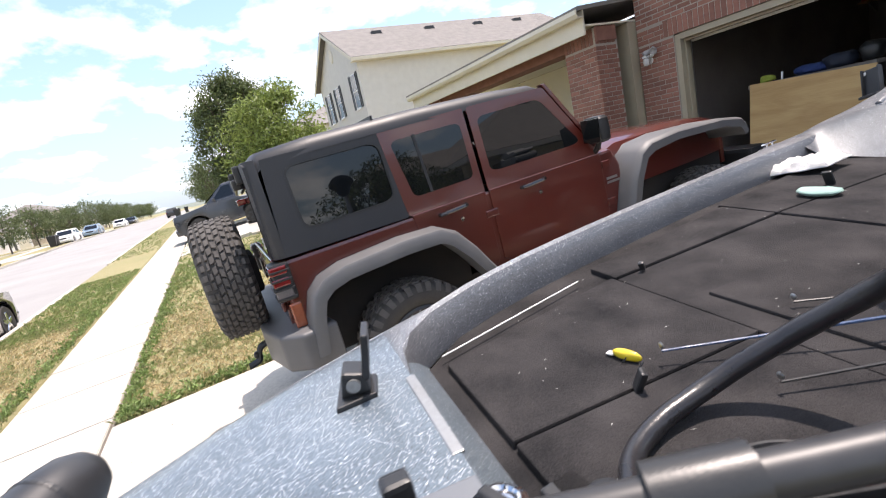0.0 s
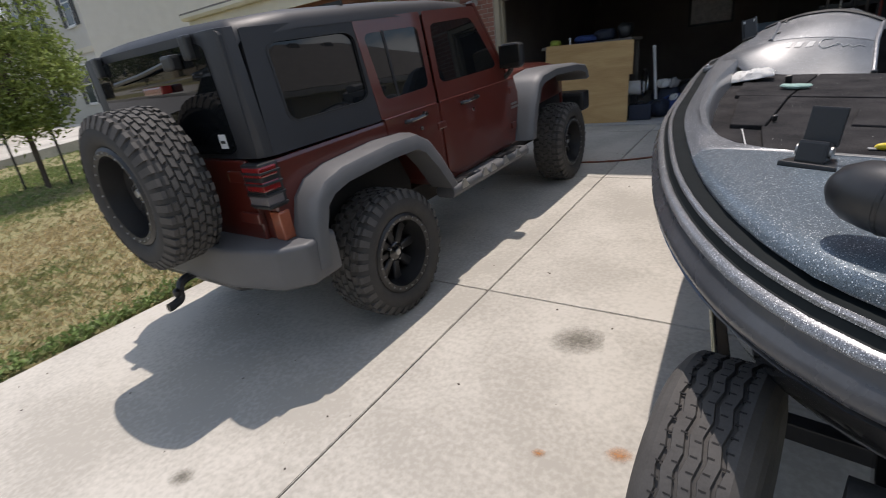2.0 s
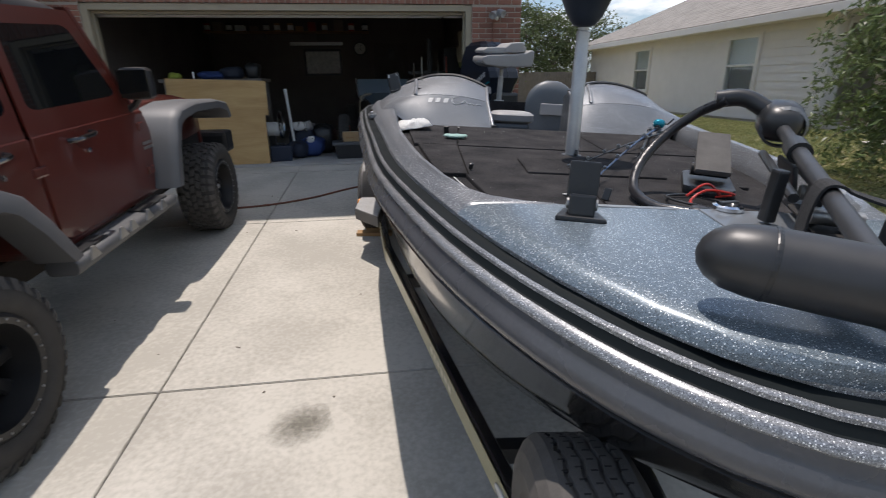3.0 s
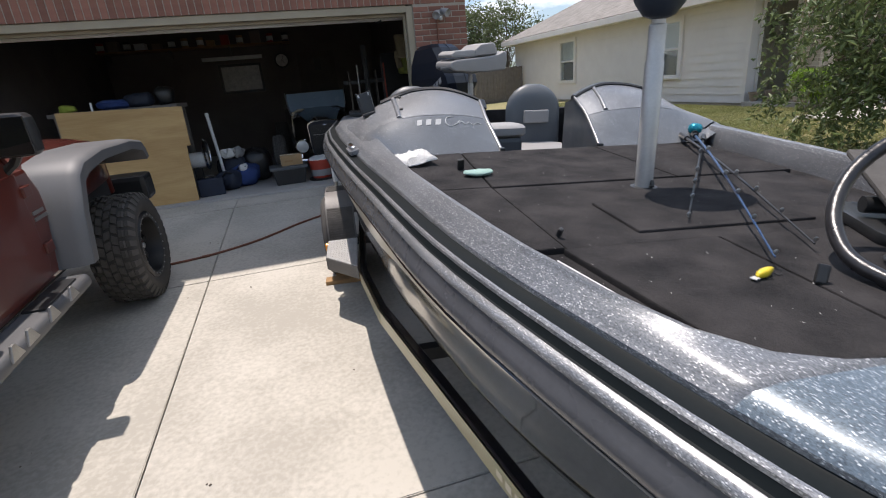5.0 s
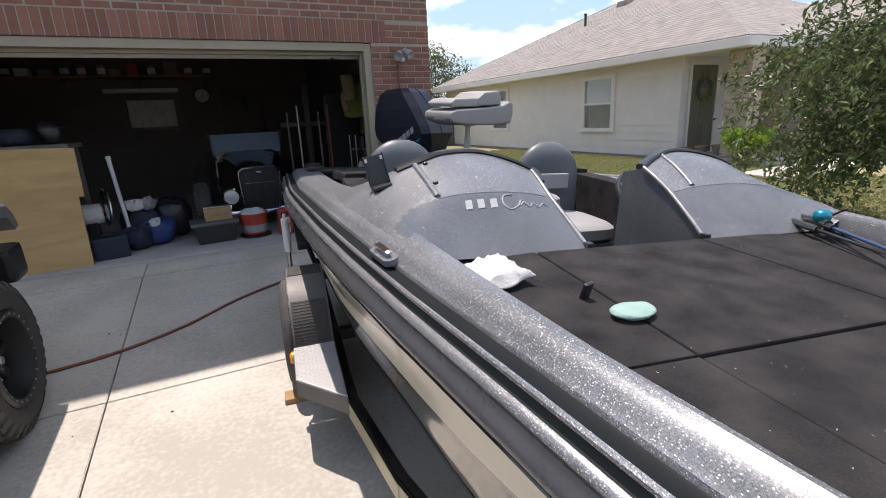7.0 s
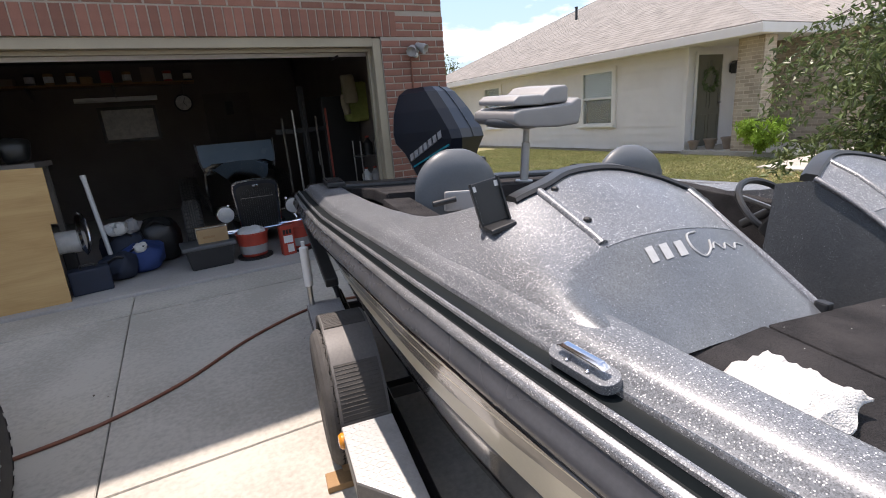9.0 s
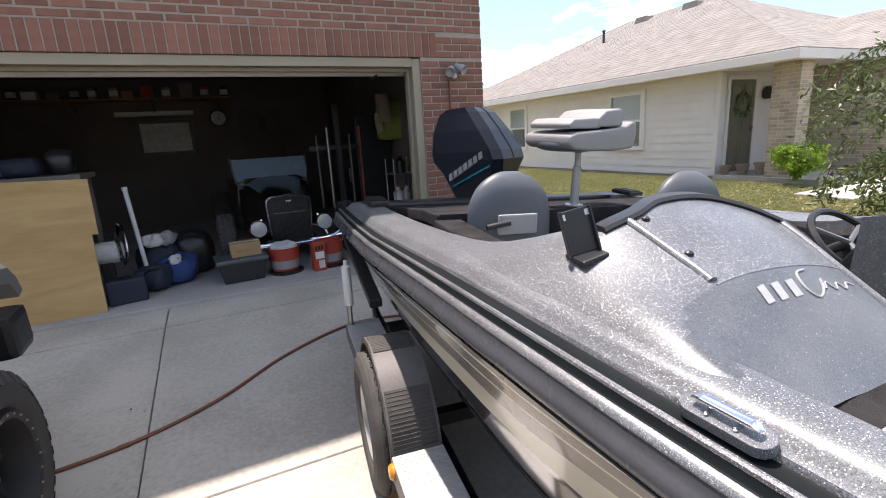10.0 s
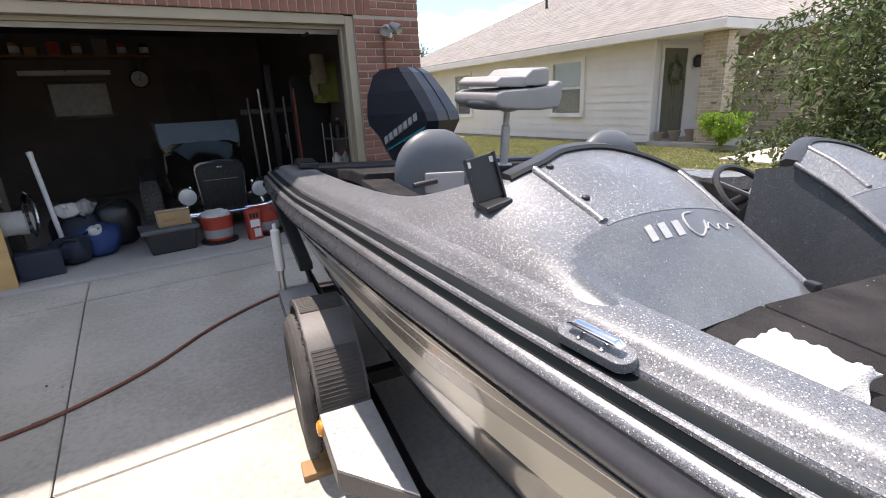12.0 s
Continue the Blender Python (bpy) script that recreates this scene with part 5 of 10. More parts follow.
# thin white tube stands in for light glancing off the hatch edge
part("trim_strip", tube([(-0.545, 1.242, -0.0035), (-0.433, 0.802, -0.0035)], 0.0018, 6), "white", foredeck, "thin white line painted as glare on the hatch edge")
part("cockpit_floor", box(-0.85, 0.85, 2.65, 4.45, -0.40, -0.37), "carpet", boat, "black carpeted cockpit floor")
for s in (-1, 1):
    part("cockpit_side", prism([(2.70, -0.37), (4.45, -0.37), (4.45, -0.06), (3.5, -0.01), (2.70, -0.01)], *sorted((s * 0.845, s * 0.865)), "x"), "carpet", boat)
part("rear_deck", bend(prism([(-0.88, 4.30), (0.88, 4.30), (0.895, 4.56), (0.90, 5.0), (0.90, 5.35), (-0.90, 5.35), (-0.90, 5.0), (-0.895, 4.56)], -0.03, 0.035, "z", 0.01), lambda c: Vector((c.x, c.y, c.z + lerp_tab(c.y, ((4.3, -0.008), (4.56, -0.02), (5.0, -0.085), (5.35, -0.145)))))), "carpet", boat, "black carpeted rear deck")
for s in (-1, 1):
    part("side_deck", box(*sorted((s * 0.76, s * 0.90)), 3.45, 4.30, -0.37, 0.004, 0.008), "carpet", boat, "black carpeted side deck")
part("rear_bulkhead", box(-0.87, 0.87, 4.29, 4.30, -0.37, 0.03), "carpet", boat)
part("transom", sheer(prism([(-1.08, 5.36), (1.08, 5.36), (1.08, 5.54), (-1.08, 5.54)], -0.3, 0.075, "z", 0.02)), "plastic_black", boat, "black transom cap")
for s in (-1, 1):
    vent = part("vent", box(*sorted((s * 0.94, s * 1.06)), 5.12, 5.34, -0.058, -0.030, 0.006), "plastic_black", boat, "black slatted vent")
    for k in range(6):
        part("slat", box(*sorted((s * 0.95, s * 1.05)), 5.14 + 0.033 * k, 5.155 + 0.033 * k, -0.030, -0.022), "black", vent)


COWL = (
    ((0.262, 2.645, -0.020), (0.36, 2.635, -0.014), (0.50, 2.625, -0.010), (0.64, 2.61, -0.004), (0.74, 2.59, 0.004), (0.81, 2.575, 0.016), (0.88, 2.56, 0.060), (0.965, 2.55, 0.046)),
    ((0.275, 2.76, 0.050), (0.37, 2.75, 0.062), (0.50, 2.74, 0.072), (0.64, 2.72, 0.077), (0.76, 2.70, 0.075), (0.86, 2.67, 0.072), (0.925, 2.65, 0.082), (0.982, 2.64, 0.046)),
    ((0.288, 2.887, 0.122), (0.38, 2.876, 0.142), (0.50, 2.863, 0.155), (0.64, 2.846, 0.157), (0.76, 2.826, 0.146), (0.86, 2.80, 0.121), (0.94, 2.77, 0.098), (1.000, 2.76, 0.046)),
    ((0.287, 2.98, 0.170), (0.38, 2.99, 0.202), (0.50, 2.995, 0.222), (0.64, 2.985, 0.218), (0.75, 2.955, 0.190), (0.85, 2.94, 0.153), (0.95, 2.93, 0.108), (1.024, 2.92, 0.046)),
    ((0.285, 3.06, 0.205), (0.38, 3.10, 0.243), (0.50, 3.14, 0.268), (0.64, 3.14, 0.262), (0.745, 3.10, 0.237), (0.85, 3.10, 0.196), (0.955, 3.10, 0.126), (1.050, 3.10, 0.046)),
)


def curve_at(v, t):
    """A smooth curve through the values v, t counted in steps."""
    k = max(0, min(len(v) - 2, int(t)))
    f = t - k
    p0, p1, p2, p3 = v[max(0, k - 1)], v[k], v[k + 1], v[min(len(v) - 1, k + 2)]
    return p1 + 0.5 * f * ((p2 - p0) + f * ((2 * p0 - 5 * p1 + 4 * p2 - p3) + f * (3 * (p1 - p2) + p3 - p0)))


def cowl_at(s, u, v):
    """A point of the cowl on side s: u from its inner edge to the gunwale, v from the deck to the rim."""
    rows_ = [[curve_at([Vector(p)[i] for p in row], u) for i in range(3)] for row in COWL]
    x, y, z = [curve_at([r[i] for r in rows_], v) for i in range(3)]
    return Vector((s * x, y, z))


def console(s):
    """The moulded cowl in front of a seat; s is the side."""
    nu, nv = 35, 24
    bm = bmesh.new()
    grid = [[bm.verts.new(cowl_at(s, 7 * i / nu, 4 * j / nv)) for i in range(nu + 1)] for j in range(nv + 1)]
    for j in range(nv):
        for i in range(nu):
            f = bm.faces.new((grid[j][i], grid[j][i + 1], grid[j + 1][i + 1], grid[j + 1][i]))
            u, v = 7 * (i + 0.5) / nu, 4 * (j + 0.5) / nv
            wide = 5 + 1.25 * math.sqrt(max(0.0, 1 - ((v - 1.1) / 1.1) ** 2)) if v < 1.1 else 4 + 2.25 * math.sqrt(max(0.0, 1 - ((v - 1.1) / 0.95) ** 2))
            f.material_index = 1 if v < 2.0 and u < wide else 0
    # shoulder that falls away aft to the gunwale
    first = 24
    prev = grid[nv][first:]
    crest = [Vector(v.co) for v in prev]
    for y, keep in ((3.15, 0.975), (3.22, 0.90), (3.30, 0.76), (3.40, 0.56), (3.50, 0.37), (3.62, 0.19), (3.78, 0.06), (4.0, 0.0), (4.3, -0.1)):
        row = []
        for k, p in enumerate(crest):
            w = k / (len(crest) - 1)
            x = abs(p.x) + (smooth_beam(y) - smooth_beam(3.1)) * w + (0.86 - abs(crest[0].x)) * (1 - w) ** 2 * (1 - max(0, keep))
            flat = 0.088 - 0.042 * w ** 2 - 0.05 * (1 - w) ** 3
            row.append(bm.verts.new((s * x, y + (p.y - 3.1) * max(0, keep), flat + (p.z - flat) * keep + lerp_tab(y, AFT))))
        for k in range(len(row) - 1):
            bm.faces.new((prev[k], prev[k + 1], row[k + 1], row[k]))
        low = [bm.verts.new((v.co.x, v.co.y, -0.30)) for v in (prev[0], row[0])]
        bm.faces.new((low[0], prev[0], row[0], low[1]))
        prev = row
    ob = part("console", bm, "flake", boat, "metal-flake console cowl with a smooth lower panel", True, ("gelcoat_flake",))
    # inner side wall down to the cockpit floor
    top = [cowl_at(s, 0, 4 * k / 12) for k in range(13)]
    rings = [[(p.x, p.y, -0.37), (p.x, p.y, p.z - 0.006), (p.x + s * 0.016, p.y, p.z - 0.006), (p.x + s * 0.016, p.y, -0.37)] for p in top]
    rings.append([(p[0], 3.19, p[2] - (0.03 if p[2] > 0 else 0)) for p in rings[-1]])
    part("console_side", loft(rings), "gelcoat_flake", ob, "smooth dark grey inner wall of the console", True)
    part("front_edge", tube([cowl_at(s, 0, 4 * k / 24) for k in range(25)], 0.010, 10), "flake_fine", ob, "", True)
    # thin brighter bead paints the highlight that runs along the panel's crease
    part("crease", tube([cowl_at(s, 4.0 * k / 20, 2.0) for k in range(21)], 0.0022, 6), "flake_bead", ob, "", True)
    # dark hood round the rear edge
    edge = [cowl_at(s, 4.9 * k / 30, 4.0) for k in range(31)]
    hood_ = loft([[p + Vector((0, -0.012, 0.004)), p + Vector((0, -0.004, 0.013)), p + Vector((0, 0.035, 0.014)), p + Vector((0, 0.05, 0.004)), p + Vector((0, 0.05, -0.014)), p + Vector((0, 0.0, -0.012))] for p in edge])
    part("coaming", hood_, "plastic_black", ob, "soft dark grey coaming", True)
    part("dash", prism([(3.12, 0.16), (3.16, 0.16), (3.26, -0.02), (3.22, -0.05), (3.10, 0.06)], *sorted((s * 0.33, s * 0.84)), "x", 0.01), "plastic_black", ob)
    # raised rib over the upper panel
    ur = 4.0 if s < 0 else 1.15
    part("rib", tube([cowl_at(s, ur + 0.02 * k, 2.1 + 1.85 * k / 12) + Vector((0, 0, -0.003)) for k in range(13)], 0.013, 12), "flake", ob, "", True)
    if s < 0:
        for v in (2.75, 3.75):
            p = cowl_at(s, ur - 0.12, v)
            part("rivet", lathe([(0.010, 0), (0.010, 0.005), (0.005, 0.009), (0, 0.0095)], 10, "z", tuple(p)), "plastic_black", ob)
        for k, v in enumerate((3.2, 3.5, 3.75)):
            p = cowl_at(s, -0.0, v)
            part("clip", move(box(-0.014, 0.014, -0.02, 0.02, -0.006, 0.006, 0.003), Matrix.Translation(p + Vector((0.014, 0, 0.0))) @ pose(0, 0, 0, 28, 20, 0)), "plastic_black", ob)
    p = cowl_at(s, 0.0, 0.12)
    part("corner_bumper", move(box(-0.013, 0.013, -0.016, 0.016, -0.018, 0.022, 0.006), Matrix.Translation(p)), "plastic_black", ob)
    return ob


con_l = console(-1)
con_r = console(1)
# maker's mark on the cowl: three slanted blocks and a swash, lettered nowhere
def patch_on(pts):
    """A thin painted patch on the cowl, its corners given along and up it."""
    bm = bmesh.new()
    vs = [bm.verts.new(cowl_at(-1, u, v) + Vector((0, -0.001, 0.002))) for u, v in pts]
    bm.faces.new(vs)
    return part("mark", bm, "mark_white", con_l, "pale painted mark")


def stroke(pts, r):
    line_ = [cowl_at(-1, u, v) + Vector((0, -0.0008, 0.0012)) for u, v, _ in pts]
    return part("mark", tube(line_, r, 6), "mark_white", con_l, "pale painted mark")


for k in range(3):
    u = 3.30 - 0.36 * k
    patch_on([(u, 1.46), (u - 0.20, 1.475), (u - 0.26, 1.76), (u - 0.06, 1.745)])
stroke(smooth_line([(1.78, 1.90, 0), (2.08, 1.84, 0), (2.18, 1.58, 0), (2.02, 1.40, 0), (1.74, 1.52, 0), (1.58, 1.70, 0)], 5), 0.0028)
stroke(smooth_line([(1.66, 1.52, 0), (1.50, 1.64, 0), (1.36, 1.50, 0), (1.18, 1.62, 0), (1.02, 1.50, 0), (0.80, 1.62, 0), (0.58, 1.58, 0)], 5), 0.0026)

# depth-sounder bracket on the port cowl
br = thing("sounder_mount", BOAT @ Matrix.Translation((-0.905, 3.06, 0.150)) @ pose(0, 0, 0, 0, -16, 0) @ Matrix.Scale(0.72, 4), "tilted black plastic electronics mount on the boat console", "electronics mount")
part("foot", box(-0.05, 0.05, -0.05, 0.06, 0.0, 0.018, 0.006), "plastic_black", br)
part("plate", move(box(-0.055, 0.055, -0.008, 0.008, 0.0, 0.155, 0.006), Matrix.Translation((0, 0.02, 0.012)) @ pose(0, 0, 0, -14, 0, -10)), "plastic_black", br)
for xx in (-0.052, 0.034):
    part("tag", move(box(xx, xx + 0.018, -0.0095, -0.008, 0.125, 0.145), Matrix.Translation((0, 0.02, 0.012)) @ pose(0, 0, 0, -14, 0, -10)), "white", br)
for xx in (-0.055, 0.047):
    part("wing", move(box(xx, xx + 0.008, -0.026, -0.004, 0.0, 0.158, 0.003), Matrix.Translation((0, 0.02, 0.012)) @ pose(0, 0, 0, -14, 0, -10)), "plastic_black", br)

# mooring cleat on the port gunwale
cl = thing("mooring_cleat", BOAT @ Matrix.Translation((-1.004, 2.570, 0.048)) @ pose(0, 0, 0, 0, -14, 10) @ Matrix.Scale(0.55, 4), "polished metal pull-up mooring cleat on the gunwale", "cleat")
part("base", prism(rrect(-0.042, 0.042, -0.125, 0.125, 0.040, 8), -0.03, 0.005, "z", 0.004, 3), "flake", cl)
part("horn", prism([(-0.095, 0.030), (-0.07, 0.040), (0.07, 0.040), (0.095, 0.030), (0.07, 0.026), (-0.07, 0.026)], -0.016, 0.016, "x", 0.005), "chrome", cl, "", True)
for yy in (-0.04, 0.04):
    part("leg", lathe([(0.008, 0.005), (0.008, 0.03)], 10, "z", (0.0, yy, 0)), "chrome", cl)
    for xx in (-0.024, 0.024):
        part("screw", lathe([(0.007, 0.008), (0.007, 0.012), (0, 0.014)], 8, "z", (xx, yy, 0)), "chrome", cl)

# seats
def bucket_seat(x, y, label):
    st = thing("folding_chair", BOAT @ Matrix.Translation((x, y, -0.37)), label, "chair", "boat chairs")
    part("base", box(-0.22, 0.22, -0.45, 0.05, 0.0, 0.08, 0.03), "plastic_grey", st)
    part("cushion", move(pillow(0.23, 0.25, 0.06, 14, 4), Matrix.Translation((0, -0.22, 0.13))), "vinyl_grey", st, "pale grey vinyl cushion", True)
    rings = []
    for k in range(15):
        t = k / 14
        z = 0.10 + 0.51 * (1 - (1 - t) ** 1.5)
        w = 0.22 * math.sqrt(max(0.012, 1 - max(0.0, (z - 0.41) / 0.205) ** 2))
        yo = 0.02 + 0.05 * t
        rings.append([(w * math.cos(a), yo + min(0.06, 0.35 * w) * math.sin(a), z) for a in [2 * math.pi * i / 20 for i in range(20)]])
    part("back", loft(rings), "plastic_grey", st, "rounded grey moulded seat back", True)
    part("pad", box(-0.10, 0.10, -0.055, -0.03, 0.33, 0.425, 0.01), "vinyl_grey", st)
    return st


port_seat = bucket_seat(-0.55, 4.14, "grey moulded bucket seat behind the port console")
part("lever", tube([(-0.17, -0.075, 0.375), (-0.06, -0.085, 0.395)], 0.014, 12), "plastic_black", port_seat, "black rubber handle", True)
bucket_seat(0.38, 3.98, "grey moulded bucket seat beside the walkway")
tr = thing("grab_roll", BOAT @ Matrix.Translation((0.04, 3.55, -0.37)), "pale vinyl jump-seat cushion between the consoles", "boat seat")
part("cushion", move(pillow(0.17, 0.11, 0.045, 14, 4), Matrix.Translation((-0.06, 0.0, 0.34))), "vinyl_grey", tr, "", True)
part("base", box(-0.2, 0.08, -0.09, 0.09, 0.0, 0.30, 0.03), "plastic_grey", tr)
wh = thing("steering_wheel", BOAT @ Matrix.Translation((0.65, 3.42, 0.0)) @ pose(0, 0, 0, 40, 0, 0), "black boat steering wheel on the starboard console", "steering wheel")
part("rim", tube([(0.17 * math.cos(a), 0.17 * math.sin(a), 0) for a in [2 * math.pi * i / 32 for i in range(33)]], 0.015, 8), "plastic_black", wh, "", True)
for k in range(3):
    part("spoke", tube([(0, 0, 0), (0.17 * math.cos(k * 2.09 + 0.5), 0.17 * math.sin(k * 2.09 + 0.5), 0)], 0.011, 6), "steel", wh)
part("column", tube([(0, 0, 0), (0, 0.04, -0.16)], 0.022, 10), "plastic_black", wh, "", True)

# folded pedestal chair on the rear deck
fc = thing("folded_boat_chair", BOAT @ Matrix.Translation((-0.03, 4.42, 0.019)), "folded pale grey vinyl boat chair on a metal post", "boat seat")
turn = Matrix.Translation((0, 0, 0.038)) @ pose(0, 0, 0, 0, -1, 12) @ Matrix.Diagonal((0.84, 0.9, 1, 1))
part("post", lathe([(0.05, 0), (0.05, 0.01), (0.024, 0.014), (0.024, 0.22), (0.017, 0.225), (0.017, 0.295), (0.075, 0.31), (0.075, 0.323)], 16, "z"), "post_grey", fc, "grey metal post", True)
part("shell", move(prism([(-0.24, 0.288), (-0.285, 0.312), (-0.28, 0.355), (-0.22, 0.372), (0.06, 0.385), (0.20, 0.398), (0.265, 0.425), (0.298, 0.415), (0.302, 0.35), (0.285, 0.283), (0.10, 0.272), (-0.10, 0.276)], -0.19, 0.19, "y", 0.022, 4), turn), "vinyl_dark", fc, "folded moulded seat base", True)
part("under_pad", move(pillow(0.115, 0.16, 0.034, 24, 2.7), turn @ Matrix.Translation((-0.175, -0.02, 0.305))), "plastic_grey", fc, "dark grey lower pad", True)
part("back_roll", move(prism([(-0.262, 0.388), (-0.268, 0.412), (-0.225, 0.436), (-0.06, 0.442), (-0.02, 0.440), (0.0, 0.388)], -0.165, 0.165, "y", 0.020, 4), turn), "vinyl_grey", fc, "folded backrest", True)
part("bolster", move(prism([(-0.035, 0.394), (-0.03, 0.440), (0.035, 0.478), (0.16, 0.490), (0.188, 0.478), (0.192, 0.402), (0.10, 0.396)], -0.17, 0.17, "y", 0.018, 4), turn), "vinyl_grey", fc, "", True)
part("hinge", move(box(0.185, 0.225, -0.13, 0.13, 0.40, 0.455, 0.012), turn), "vinyl_grey", fc)
part("tag", move(box(0.300, 0.304, -0.10, -0.05, 0.345, 0.385, 0.001), turn), "white", fc)

# casting post with its small saddle
po = thing("casting_seat", BOAT @ Matrix.Translation((0.02, 1.835, -0.018)), "small dark saddle seat on a tall grey post", "boat seat")
part("socket", lathe([(0.055, 0), (0.055, 0.006), (0.036, 0.010)], 20, "z"), "plastic_black", po)
post = [(0.030, 0.0), (0.030, 0.42), (0.027, 0.425), (0.027, 0.53), (0.022, 0.535), (0.022, 0.55)]
part("post", move(lathe(post, 20, "z"), pose(0, 0, 0, 0, -3, 0)), "post_grey", po, "tall pale grey post", True)
sad = [(0.02, 0.0), (0.05, 0.01), (0.075, 0.04), (0.10, 0.09), (0.14, 0.12), (0.165, 0.145), (0.165, 0.175), (0.14, 0.20), (0.08, 0.205), (0.0, 0.19)]
part("saddle", move(bend(lathe(sad, 28, "z"), lambda c: Vector((c.x * 1.05, c.y * 0.9, c.z + 0.05 * (c.x / 0.16) ** 2))), Matrix.Translation((-0.028, 0, 0.545)) @ pose(0, 0, 0, 0, -3, 20)), "navy_vinyl", po, "dark blue-black vinyl saddle", True)

# tie-down clamp, bow cleat, latch
rb = thing("rod_clamp", BOAT @ Matrix.Translation((-0.290, 0.605, 0.066)) @ pose(0, 0, 0, 0, 0, -12) @ Matrix.Scale(0.78, 4), "black plastic hold-down bracket on the foredeck", "bracket")
part("foot", prism([(-0.07, -0.045), (0.07, -0.045), (0.045, 0.045), (-0.045, 0.045)], 0.0, 0.016, "z", 0.005), "plastic_black", rb)
part("block", prism([(-0.035, 0.014), (0.035, 0.014), (0.030, 0.06), (-0.02, 0.075)], -0.036, 0.036, "x", 0.008), "plastic_black", rb)
part("plate", move(box(-0.042, 0.042, -0.008, 0.008, 0.05, 0.155, 0.005), pose(0, 0.02, 0.0, -12, 0, 0)), "plastic_black", rb)
for s in (-1, 1):
    part("knob", lathe([(0.016, 0.036 * s), (0.016, 0.042 * s), (0.0, 0.043 * s)], 14, "x", (0, 0, 0.042)), "bolt", rb, "", True)
bc = thing("bow_cleat", BOAT @ Matrix.Translation((0.09, 0.70, 0.076)) @ pose(0, 0, 0, 0, 0, 20), "small round metal pop-up cleat", "cleat")
part("ring", lathe([(0.034, 0), (0.034, 0.008), (0.026, 0.012), (0.020, 0.006)], 18, "z"), "chrome", bc, "", True)
part("bar", box(-0.026, 0.026, -0.008, 0.008, 0.004, 0.02, 0.004), "plastic_black", bc)
for lx, ly, sz in ((-0.56, 2.25, 1.0), (-0.085, 1.03, 0.8), (0.03, 1.80, 0.5), (-0.478, 1.40, 0.5)):
    la = thing("latch_tab", BOAT @ Matrix.Translation((lx, ly, -0.006)) @ pose(0, 0, 0, 0, 0, 30 * lx * 10), "small black webbing hatch pull tab", "latch", "hatch pull tabs")
    part("tab", move(box(-0.014 * sz, 0.014 * sz, -0.006, 0.006, 0, 0.05 * sz, 0.004), pose(0, 0, 0, -20, 8, 0)), "plastic_black", la)

# towel and wash pad
tw = thing("towel", BOAT @ Matrix.Translation((-0.765, 2.42, 0.002)) @ pose(0, 0, 0, 0, -10, 8), "crumpled white terry towel lying on the deck edge", "towel")
bm = bmesh.new()
rows = []
for j in range(19):
    row = []
    for i in range(25):
        u, v = i / 24 * 2 - 1, j / 18 * 2 - 1
        edge = 1 - max(abs(u), abs(v)) ** 6
        x = 0.115 * u * (1 + 0.10 * noise.noise((v * 1.5, 2.3, 0)))
        y = 0.085 * v * (1 + 0.22 * noise.noise((u * 1.7, 0.4, 0)))
        z = 0.014 + 0.026 * edge * (0.75 + 0.8 * noise.noise((u * 1.9, v * 1.5, 5.0))) + 0.012 * noise.noise((u * 6, v * 6, 1.0)) - 0.014 * (1 - edge)
        row.append(bm.verts.new((x, y, max(0.004, z))))
    rows.append(row)
for a, c in zip(rows, rows[1:]):
    for i in range(24):
        bm.faces.new((a[i], a[i + 1], c[i + 1], c[i]))
ex = bmesh.ops.extrude_face_region(bm, geom=bm.faces[:])
for v in ex["geom"]:
    if isinstance(v, bmesh.types.BMVert):
        v.co.z = 0.0
part("cloth", bm, "terry_white", tw, "", True)
pd = thing("wash_pad", BOAT @ Matrix.Translation((-0.515, 2.125, -0.006)) @ pose(0, 0, 0, 0, 0, 10) @ Matrix.Scale(0.82, 4), "oval mint green terry applicator pad", "wash pad")
part("pad", bend(pillow(0.072, 0.045, 0.013, 16, 2.6, 0.014), lambda c: Vector((c.x, c.y, c.z + 0.006 * (c.x / 0.07) ** 2 + 0.004 * noise.noise((c.x * 30, c.y * 30, 0))))), "terry_mint", pd, "", True)
part("seam", tube([(0.072 * math.cos(a), 0.045 * math.sin(a), 0.018) for a in [2 * math.pi * i / 28 for i in range(29)]], 0.004, 6), "terry_mint", pd)

# rods, reel and lure
def rod(a, b, label, mt, bend_z=0.02):
    r = thing("fishing_rod", BOAT, label, "fishing rod", "rods on the deck")
    pts = [Vector(a).lerp(Vector(b), k / 8) + Vector((0, 0, bend_z * math.sin(math.pi * k / 8))) for k in range(9)]
    part("blank", tube(pts, 0.007, 8, 0.3), mt, r, "", True)
    part("grip", tube([pts[0], pts[1]], 0.013, 10), "plastic_black", r, "", True)
    for k in (3, 5, 6, 7, 8):
        d = (pts[-1] - pts[0]).normalized()
        part("guide", lathe([(0.010 - 0.0008 * k, -0.0015), (0.013 - 0.0008 * k, 0.0), (0.010 - 0.0008 * k, 0.0015)], 12, "y", tuple(pts[k] + Vector((0, 0, 0.011)))), "steel", r)
    return r


r1 = rod((0.78, 2.66, 0.045), (-0.115, 1.115, 0.02), "dark blue baitcasting rod lying on the deck", "blue_rod")
rod((0.80, 2.58, 0.03), (-0.10, 1.42, 0.01), "black spinning rod lying on the deck", "plastic_black", 0.01)
rod((0.74, 2.70, 0.03), (0.05, 1.18, 0.012), "dark rod with fine guides lying on the deck", "plastic_black", 0.015)
